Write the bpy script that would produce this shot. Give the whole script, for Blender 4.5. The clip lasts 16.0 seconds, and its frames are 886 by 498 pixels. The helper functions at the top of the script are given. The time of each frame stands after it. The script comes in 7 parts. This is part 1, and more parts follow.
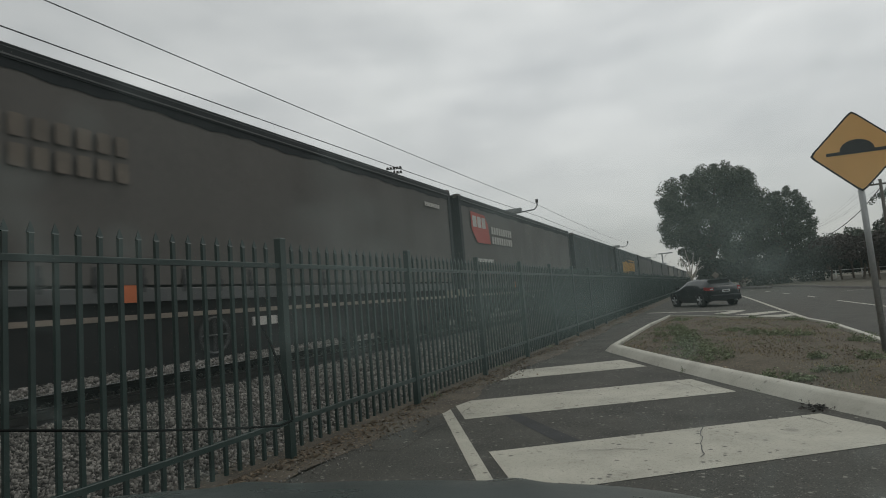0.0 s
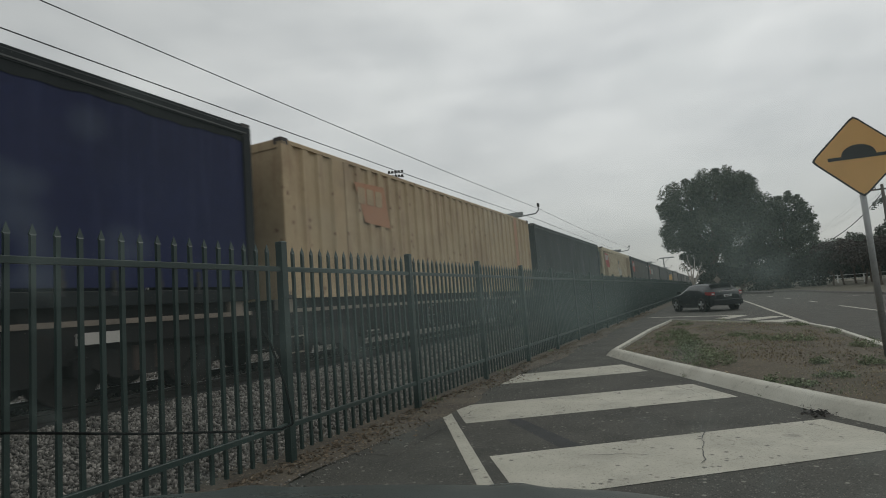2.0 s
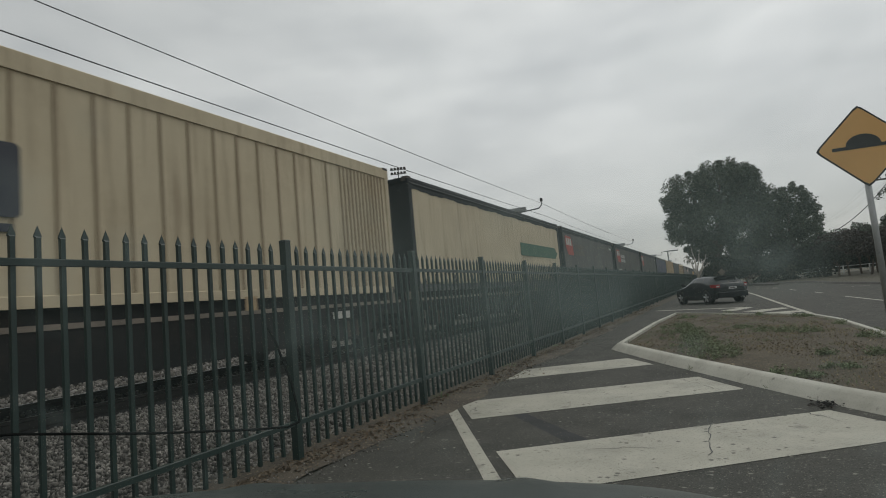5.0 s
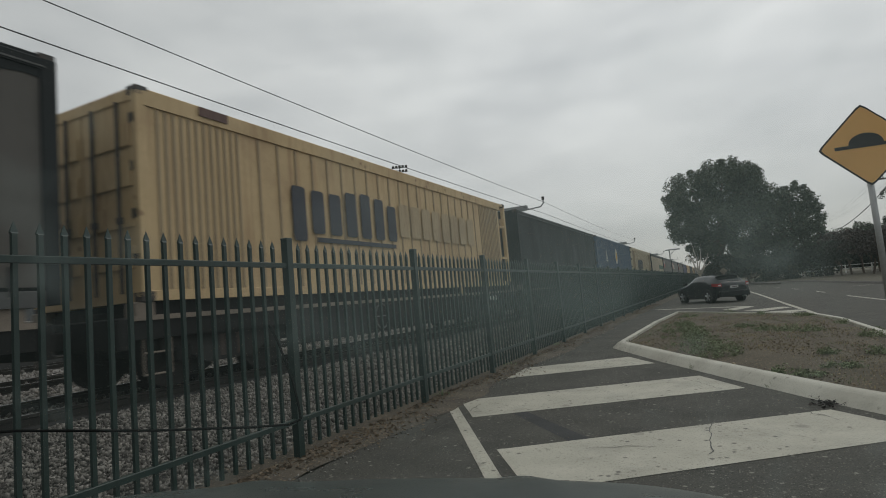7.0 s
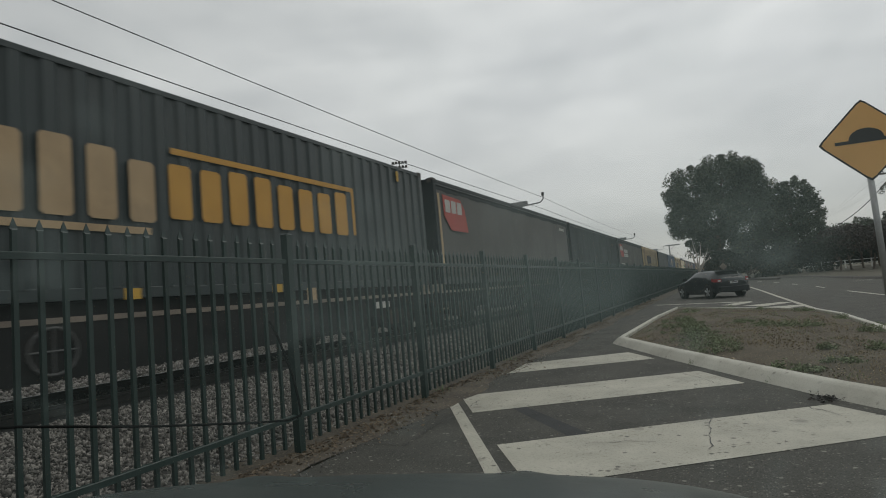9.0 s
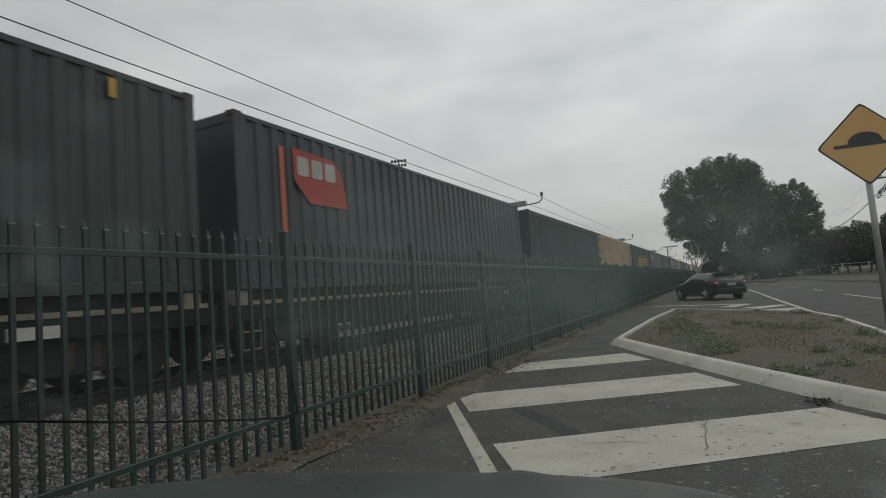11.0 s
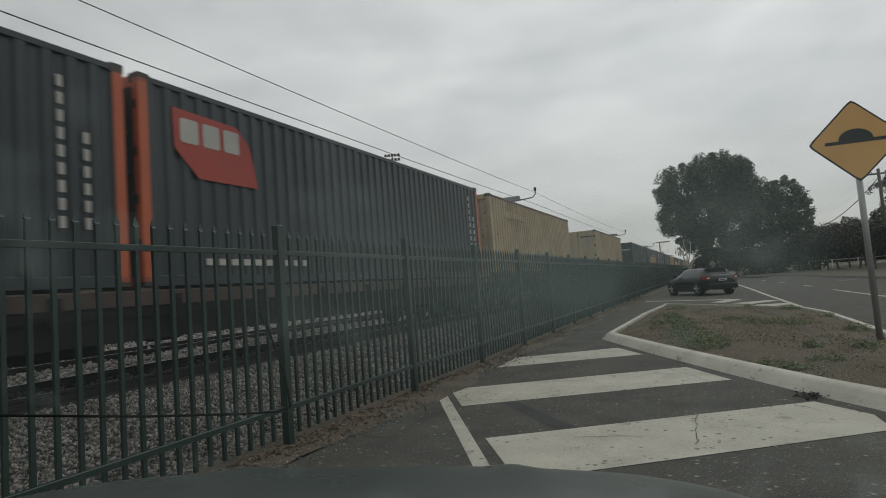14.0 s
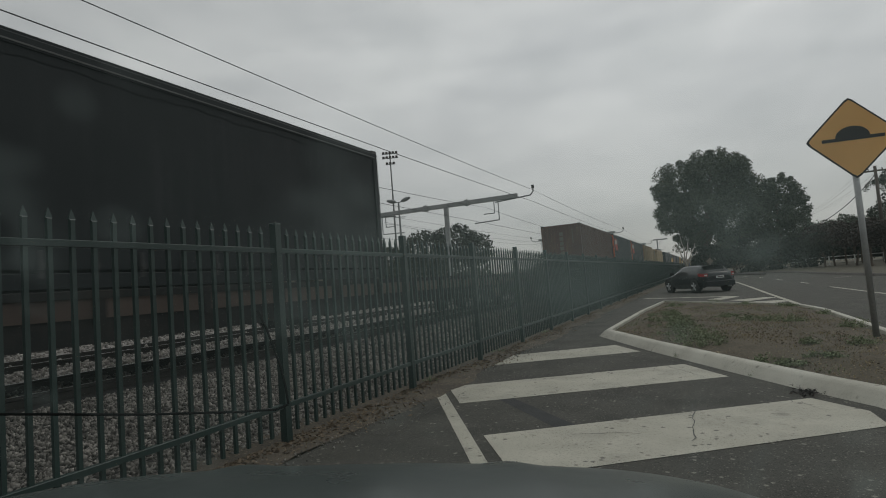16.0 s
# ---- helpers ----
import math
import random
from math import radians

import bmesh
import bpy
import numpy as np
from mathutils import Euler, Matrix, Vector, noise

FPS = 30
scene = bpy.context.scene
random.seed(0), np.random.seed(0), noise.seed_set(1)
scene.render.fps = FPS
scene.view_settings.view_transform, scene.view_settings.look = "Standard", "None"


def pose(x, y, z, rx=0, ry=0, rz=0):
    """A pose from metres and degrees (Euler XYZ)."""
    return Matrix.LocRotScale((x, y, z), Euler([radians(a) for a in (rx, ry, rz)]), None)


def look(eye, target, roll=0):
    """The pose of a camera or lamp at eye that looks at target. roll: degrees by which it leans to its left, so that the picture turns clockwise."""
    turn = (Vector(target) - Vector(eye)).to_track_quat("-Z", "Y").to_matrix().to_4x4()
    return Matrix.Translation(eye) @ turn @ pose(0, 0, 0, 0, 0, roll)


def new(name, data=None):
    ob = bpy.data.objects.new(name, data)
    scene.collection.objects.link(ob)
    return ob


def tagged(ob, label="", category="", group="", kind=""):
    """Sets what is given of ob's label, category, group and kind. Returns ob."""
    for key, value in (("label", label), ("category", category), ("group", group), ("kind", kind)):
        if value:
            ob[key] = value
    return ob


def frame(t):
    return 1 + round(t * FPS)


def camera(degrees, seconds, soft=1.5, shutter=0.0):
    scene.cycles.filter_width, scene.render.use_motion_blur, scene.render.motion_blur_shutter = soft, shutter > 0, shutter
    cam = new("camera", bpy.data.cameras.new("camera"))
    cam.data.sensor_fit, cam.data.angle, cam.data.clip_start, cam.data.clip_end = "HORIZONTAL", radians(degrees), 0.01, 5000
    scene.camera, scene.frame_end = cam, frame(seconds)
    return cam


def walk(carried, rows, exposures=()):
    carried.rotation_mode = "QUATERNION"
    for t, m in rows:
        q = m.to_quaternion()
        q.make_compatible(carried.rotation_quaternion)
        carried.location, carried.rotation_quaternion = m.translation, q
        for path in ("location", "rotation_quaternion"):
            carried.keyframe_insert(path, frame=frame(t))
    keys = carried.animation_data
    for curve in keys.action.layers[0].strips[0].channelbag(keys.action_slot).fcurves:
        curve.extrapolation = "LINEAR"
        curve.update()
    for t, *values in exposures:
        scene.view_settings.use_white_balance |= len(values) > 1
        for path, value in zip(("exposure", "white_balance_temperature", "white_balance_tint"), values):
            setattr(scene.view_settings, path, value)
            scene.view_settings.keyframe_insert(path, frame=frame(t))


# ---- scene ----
from math import cos, pi, sin

# ---------------------------------------------------------------- camera
EYE = Vector((0.0, 0.0, 1.197))
cam = camera(76.7, 16.0, soft=1.0, shutter=0.07)
# seconds, turn to the left of the track, tilt up, roll (degrees)
AIM = [
    (0.0, 25.192, 5.334, -4.664), (0.5, 25.206, 5.404, -4.549), (1.0, 25.221, 5.536, -4.624), (1.5, 25.282, 5.659, -4.497),
    (2.0, 25.287, 5.726, -4.471), (2.5, 25.277, 5.819, -3.926), (3.0, 25.376, 6.081, -4.462), (3.5, 25.436, 5.937, -4.754),
    (4.0, 25.545, 5.586, -5.150), (6.5, 25.849, 5.290, -5.173), (7.0, 25.849, 5.213, -5.108), (7.5, 25.866, 5.081, -5.377),
    (8.0, 25.887, 4.956, -5.249), (8.5, 25.896, 4.883, -5.212), (9.0, 25.873, 4.784, -5.189), (11.5, 25.700, 4.639, -4.506),
    (12.0, 25.665, 4.574, -4.699), (12.5, 25.612, 4.452, -5.088), (13.0, 25.502, 4.277, -5.520), (13.5, 25.252, 4.133, -5.109),
    (14.0, 25.070, 4.064, -4.411), (14.5, 24.973, 4.041, -4.071), (15.0, 24.951, 4.023, -4.449), (15.5, 24.904, 3.909, -4.381),
    (16.0, 24.868, 3.803, -4.501)]


def aim(turn, tilt, roll):
    a, b = radians(turn), radians(tilt)
    return look(EYE, EYE + 10 * Vector((-sin(a) * cos(b), cos(a) * cos(b), sin(b))), roll)


walk(cam, [(t, aim(*v)) for t, *v in AIM], exposures=[(0.0, 0.0), (13.0, 0.0), (15.0, 0.0), (15.5, -0.06), (16.0, -0.24)])

# ---------------------------------------------------------------- light: overcast sky
world = bpy.data.worlds.new("overcast_sky")
scene.world = world
world.use_nodes = True


def overcast():
    nt = world.node_tree
    nt.nodes.clear()
    out, bg = nt.nodes.new("ShaderNodeOutputWorld"), nt.nodes.new("ShaderNodeBackground")
    sky = nt.nodes.new("ShaderNodeTexSky")
    sky.sky_type, sky.sun_disc = "NISHITA", False
    sky.sun_elevation, sky.sun_rotation = radians(48), radians(20)
    co, mp = nt.nodes.new("ShaderNodeTexCoord"), nt.nodes.new("ShaderNodeMapping")
    mp.inputs["Scale"].default_value = (1.0, 1.0, 3.2)
    n1, n2 = nt.nodes.new("ShaderNodeTexNoise"), nt.nodes.new("ShaderNodeTexNoise")
    n1.inputs["Scale"].default_value, n1.inputs["Detail"].default_value, n1.inputs["Roughness"].default_value = 1.7, 6, 0.55
    n1.inputs["Distortion"].default_value = 0.35
    n2.inputs["Scale"].default_value, n2.inputs["Detail"].default_value = 6.0, 7
    add = nt.nodes.new("ShaderNodeMath")
    add.operation, add.inputs[1].default_value = "MULTIPLY_ADD", 0.35
    ramp = nt.nodes.new("ShaderNodeValToRGB")
    ramp.color_ramp.elements[0].position, ramp.color_ramp.elements[0].color = 0.45, (0.46, 0.475, 0.465, 1)
    ramp.color_ramp.elements[1].position, ramp.color_ramp.elements[1].color = 0.92, (0.72, 0.73, 0.70, 1)
    mix = nt.nodes.new("ShaderNodeMix")
    mix.data_type = "RGBA"
    mix.inputs["Factor"].default_value = 0.9
    dim = nt.nodes.new("ShaderNodeVectorMath")
    dim.operation = "SCALE"
    dim.inputs["Scale"].default_value = 0.1
    ln = nt.links.new
    ln(co.outputs["Generated"], mp.inputs["Vector"])
    ln(mp.outputs["Vector"], n1.inputs["Vector"])
    ln(mp.outputs["Vector"], n2.inputs["Vector"])
    ln(n2.outputs["Fac"], add.inputs[0])
    ln(n1.outputs["Fac"], add.inputs[2])
    ln(add.outputs["Value"], ramp.inputs["Fac"])
    ln(sky.outputs["Color"], dim.inputs[0])
    ln(dim.outputs["Vector"], mix.inputs["A"])
    ln(ramp.outputs["Color"], mix.inputs["B"])
    # the cloud is brighter towards the hidden sun
    dot, rng, mul = nt.nodes.new("ShaderNodeVectorMath"), nt.nodes.new("ShaderNodeMapRange"), nt.nodes.new("ShaderNodeVectorMath")
    dot.operation, mul.operation = "DOT_PRODUCT", "SCALE"
    dot.inputs[1].default_value = (0.25, 0.72, 0.65)
    rng.inputs["From Min"].default_value, rng.inputs["To Min"].default_value, rng.inputs["To Max"].default_value = -1.0, 0.5, 1.12
    ln(co.outputs["Generated"], dot.inputs[0])
    ln(dot.outputs["Value"], rng.inputs["Value"])
    ln(mix.outputs["Result"], mul.inputs[0])
    # and duller towards the horizon
    sep, low, both = nt.nodes.new("ShaderNodeSeparateXYZ"), nt.nodes.new("ShaderNodeMapRange"), nt.nodes.new("ShaderNodeMath")
    both.operation = "MULTIPLY"
    low.interpolation_type = "SMOOTHSTEP"
    low.inputs["From Min"].default_value, low.inputs["From Max"].default_value = 0.0, 0.42
    low.inputs["To Min"].default_value, low.inputs["To Max"].default_value = 0.70, 1.06
    ln(co.outputs["Generated"], sep.inputs[0])
    ln(sep.outputs["Z"], low.inputs["Value"])
    ln(rng.outputs["Result"], both.inputs[0])
    ln(low.outputs["Result"], both.inputs[1])
    ln(both.outputs["Value"], mul.inputs["Scale"])
    ln(mul.outputs["Vector"], bg.inputs["Color"])
    bg.inputs["Strength"].default_value = 1.0
    ln(bg.outputs["Background"], out.inputs["Surface"])


overcast()
sun_data = bpy.data.lights.new("sun", "SUN")
sun_data.energy, sun_data.angle, sun_data.color = 0.3, radians(25), (1.0, 0.97, 0.93)
sun = new("sun", sun_data)
sun.matrix_world = look((0, 0, 30), (-8, -22, 0))


# ---------------------------------------------------------------- materials
def mat(name, a, b=None, scale=3.0, rough=0.6, bump=0.0, metal=0.0, stretch=(1, 1, 1), fine=40.0, dirt=None, dirt_amount=0.3,
        streak=None, per_object=0.0, island=0.0, spec=0.5, grain=0.4, specks=()):
    """A surface with two scales of noise between colours a and b, optional dirt and vertical streaks."""
    m = bpy.data.materials.new(name)
    m.use_nodes = True
    nt = m.node_tree
    bs = nt.nodes["Principled BSDF"]
    N, L = nt.nodes.new, nt.links.new
    b = b or tuple(c * 0.8 for c in a)
    co, mp = N("ShaderNodeTexCoord"), N("ShaderNodeMapping")
    mp.inputs["Scale"].default_value = stretch
    L(co.outputs["Object"], mp.inputs["Vector"])
    big, small = N("ShaderNodeTexNoise"), N("ShaderNodeTexNoise")
    big.inputs["Scale"].default_value, big.inputs["Detail"].default_value = scale, 5
    small.inputs["Scale"].default_value, small.inputs["Detail"].default_value = fine, 3
    for n in (big, small):
        L(mp.outputs["Vector"], n.inputs["Vector"])
    mul = N("ShaderNodeMath")
    mul.operation, mul.inputs[1].default_value = "MULTIPLY_ADD", 1 - grain
    L(big.outputs["Fac"], mul.inputs[0])
    half = N("ShaderNodeMath")
    half.operation, half.inputs[1].default_value = "MULTIPLY", grain
    L(small.outputs["Fac"], half.inputs[0])
    L(half.outputs["Value"], mul.inputs[2])
    rng = N("ShaderNodeMapRange")
    rng.inputs["From Min"].default_value, rng.inputs["From Max"].default_value = 0.32, 0.68
    L(mul.outputs["Value"], rng.inputs["Value"])
    mix = N("ShaderNodeMix")
    mix.data_type = "RGBA"
    mix.inputs["A"].default_value, mix.inputs["B"].default_value = (*a, 1), (*b, 1)
    L(rng.outputs["Result"], mix.inputs["Factor"])
    last = mix.outputs["Result"]

    def over(fac, colour, socket):
        x = N("ShaderNodeMix")
        x.data_type = "RGBA"
        x.inputs["B"].default_value = (*colour, 1)
        L(fac, x.inputs["Factor"])
        L(socket, x.inputs["A"])
        return x.outputs["Result"]

    if dirt:
        dn = N("ShaderNodeTexNoise")
        dn.inputs["Scale"].default_value, dn.inputs["Detail"].default_value = scale * 0.6, 8
        dn.inputs["Roughness"].default_value = 0.7
        L(co.outputs["Object"], dn.inputs["Vector"])
        dr = N("ShaderNodeMapRange")
        dr.inputs["From Min"].default_value, dr.inputs["From Max"].default_value = 0.5, 0.75
        dr.inputs["To Max"].default_value = dirt_amount
        L(dn.outputs["Fac"], dr.inputs["Value"])
        last = over(dr.outputs["Result"], dirt, last)
    if streak:
        sm = N("ShaderNodeMapping")
        sm.inputs["Scale"].default_value = (5.0, 5.0, 0.35)
        L(co.outputs["Object"], sm.inputs["Vector"])
        sn = N("ShaderNodeTexNoise")
        sn.inputs["Scale"].default_value, sn.inputs["Detail"].default_value = 1.3, 6
        L(sm.outputs["Vector"], sn.inputs["Vector"])
        sr = N("ShaderNodeMapRange")
        sr.inputs["From Min"].default_value, sr.inputs["From Max"].default_value = 0.52, 0.72
        sr.inputs["To Max"].default_value = 0.55
        L(sn.outputs["Fac"], sr.inputs["Value"])
        last = over(sr.outputs["Result"], streak, last)
    # single grains or pits of another colour: colour, cells to the metre, share of cells, strength
    for colour, cells, share, strength in specks:
        vo, sp, pick = N("ShaderNodeTexVoronoi"), N("ShaderNodeSeparateColor"), N("ShaderNodeMapRange")
        near, both = N("ShaderNodeMapRange"), N("ShaderNodeMath")
        vo.inputs["Scale"].default_value = cells
        L(co.outputs["Object"], vo.inputs["Vector"])
        L(vo.outputs["Color"], sp.inputs["Color"])
        pick.inputs["From Min"].default_value, pick.inputs["From Max"].default_value = 1 - share, 1 - share * 0.5
        L(sp.outputs["Red"], pick.inputs["Value"])
        near.inputs["From Min"].default_value, near.inputs["From Max"].default_value = 0.25, 0.5
        near.inputs["To Min"].default_value, near.inputs["To Max"].default_value = strength, 0.0
        L(vo.outputs["Distance"], near.inputs["Value"])
        both.operation = "MULTIPLY"
        L(pick.outputs["Result"], both.inputs[0])
        L(near.outputs["Result"], both.inputs[1])
        last = over(both.outputs["Value"], colour, last)
    if per_object or island:
        hs = N("ShaderNodeHueSaturation")
        r = N("ShaderNodeObjectInfo") if per_object else N("ShaderNodeNewGeometry")
        k = per_object or island
        mr = N("ShaderNodeMapRange")
        mr.inputs["To Min"].default_value, mr.inputs["To Max"].default_value = 1 - k, 1 + k
        L(r.outputs["Random" if per_object else "Random Per Island"], mr.inputs["Value"])
        L(mr.outputs["Result"], hs.inputs["Value"])
        L(last, hs.inputs["Color"])
        last = hs.outputs["Color"]
    L(last, bs.inputs["Base Color"])
    rr = N("ShaderNodeMapRange")
    rr.inputs["To Min"].default_value, rr.inputs["To Max"].default_value = max(rough - 0.12, 0.03), min(rough + 0.12, 1)
    L(big.outputs["Fac"], rr.inputs["Value"])
    L(rr.outputs["Result"], bs.inputs["Roughness"])
    bs.inputs["Metallic"].default_value = metal
    bs.inputs["Specular IOR Level"].default_value = spec
    if bump:
        bp = N("ShaderNodeBump")
        bp.inputs["Strength"].default_value, bp.inputs["Distance"].default_value = 0.6, bump
        L(mul.outputs["Value"], bp.inputs["Height"])
        L(bp.outputs["Normal"], bs.inputs["Normal"])
    return m


def dusty_glass():
    """Windscreen glass with a thin film of dust and wiper smears."""
    m = bpy.data.materials.new("dusty_glass")
    m.use_nodes = True
    nt = m.node_tree
    nt.nodes.clear()
    N, L = nt.nodes.new, nt.links.new
    out, mix = N("ShaderNodeOutputMaterial"), N("ShaderNodeMixShader")
    clear, film = N("ShaderNodeBsdfTransparent"), N("ShaderNodeBsdfTranslucent")
    film.inputs["Color"].default_value = (0.61, 0.75, 0.72, 1)
    co, n1, n2 = N("ShaderNodeTexCoord"), N("ShaderNodeTexNoise"), N("ShaderNodeTexNoise")
    n1.inputs["Scale"].default_value, n1.inputs["Detail"].default_value = 13.0, 2
    n2.inputs["Scale"].default_value, n2.inputs["Detail"].default_value = 5.0, 3
    for n in (n1, n2):
        L(co.outputs["Object"], n.inputs["Vector"])
    r1, r2, add = N("ShaderNodeMapRange"), N("ShaderNodeMapRange"), N("ShaderNodeMath")
    r1.inputs["From Min"].default_value, r1.inputs["From Max"].default_value, r1.inputs["To Max"].default_value = 0.55, 0.78, 0.065
    r2.inputs["From Min"].default_value, r2.inputs["From Max"].default_value = 0.35, 0.65
    r2.inputs["To Min"].default_value, r2.inputs["To Max"].default_value = 0.013, 0.029
    L(n1.outputs["Fac"], r1.inputs["Value"])
    L(n2.outputs["Fac"], r2.inputs["Value"])
    L(r1.outputs["Result"], add.inputs[0])
    L(r2.outputs["Result"], add.inputs[1])
    # broad smears wiped across the glass
    total = add
    for centre, size, most in (((0.20, 0.405, 1.24), (4.0, 9.0, 9.0), 0.085), ((0.09, 0.455, 1.17), (7.0, 11.0, 11.0), 0.04),
                               ((-0.01, 0.43, 1.207), (5.5, 8.0, 8.0), 0.062), ((0.12, 0.438, 1.196), (9.0, 15.0, 15.0), 0.045)):
        far, sc, ln, r3, sm = N("ShaderNodeVectorMath"), N("ShaderNodeVectorMath"), N("ShaderNodeVectorMath"), N("ShaderNodeMapRange"), N("ShaderNodeMath")
        far.operation, sc.operation, ln.operation, sm.operation = "SUBTRACT", "MULTIPLY", "LENGTH", "ADD"
        far.inputs[1].default_value, sc.inputs[1].default_value = centre, size
        r3.interpolation_type = "SMOOTHSTEP"
        r3.inputs["To Min"].default_value, r3.inputs["To Max"].default_value = most, 0.0
        L(co.outputs["Object"], far.inputs[0])
        L(far.outputs["Vector"], sc.inputs[0])
        L(sc.outputs["Vector"], ln.inputs[0])
        L(ln.outputs["Value"], r3.inputs["Value"])
        L(r3.outputs["Result"], sm.inputs[0])
        L(total.outputs["Value"], sm.inputs[1])
        total = sm
    # dried drops
    vo, r4, pick, drop = N("ShaderNodeTexVoronoi"), N("ShaderNodeMapRange"), N("ShaderNodeMapRange"), N("ShaderNodeMath")
    sep, sm = N("ShaderNodeSeparateColor"), N("ShaderNodeMath")
    vo.inputs["Scale"].default_value = 17.0
    r4.interpolation_type = "SMOOTHSTEP"
    r4.inputs["From Min"].default_value, r4.inputs["From Max"].default_value = 0.16, 0.34
    r4.inputs["To Min"].default_value, r4.inputs["To Max"].default_value = 0.045, 0.0
    pick.inputs["From Min"].default_value, pick.inputs["From Max"].default_value = 0.5, 0.95
    drop.operation, sm.operation = "MULTIPLY", "ADD"
    L(co.outputs["Object"], vo.inputs["Vector"])
    L(vo.outputs["Distance"], r4.inputs["Value"])
    L(vo.outputs["Color"], sep.inputs["Color"])
    L(sep.outputs["Red"], pick.inputs["Value"])
    L(r4.outputs["Result"], drop.inputs[0])
    L(pick.outputs["Result"], drop.inputs[1])
    L(drop.outputs["Value"], sm.inputs[0])
    L(total.outputs["Value"], sm.inputs[1])
    L(sm.outputs["Value"], mix.inputs["Fac"])
    L(clear.outputs["BSDF"], mix.inputs[1])
    L(film.outputs["BSDF"], mix.inputs[2])
    L(mix.outputs["Shader"], out.inputs["Surface"])
    return m


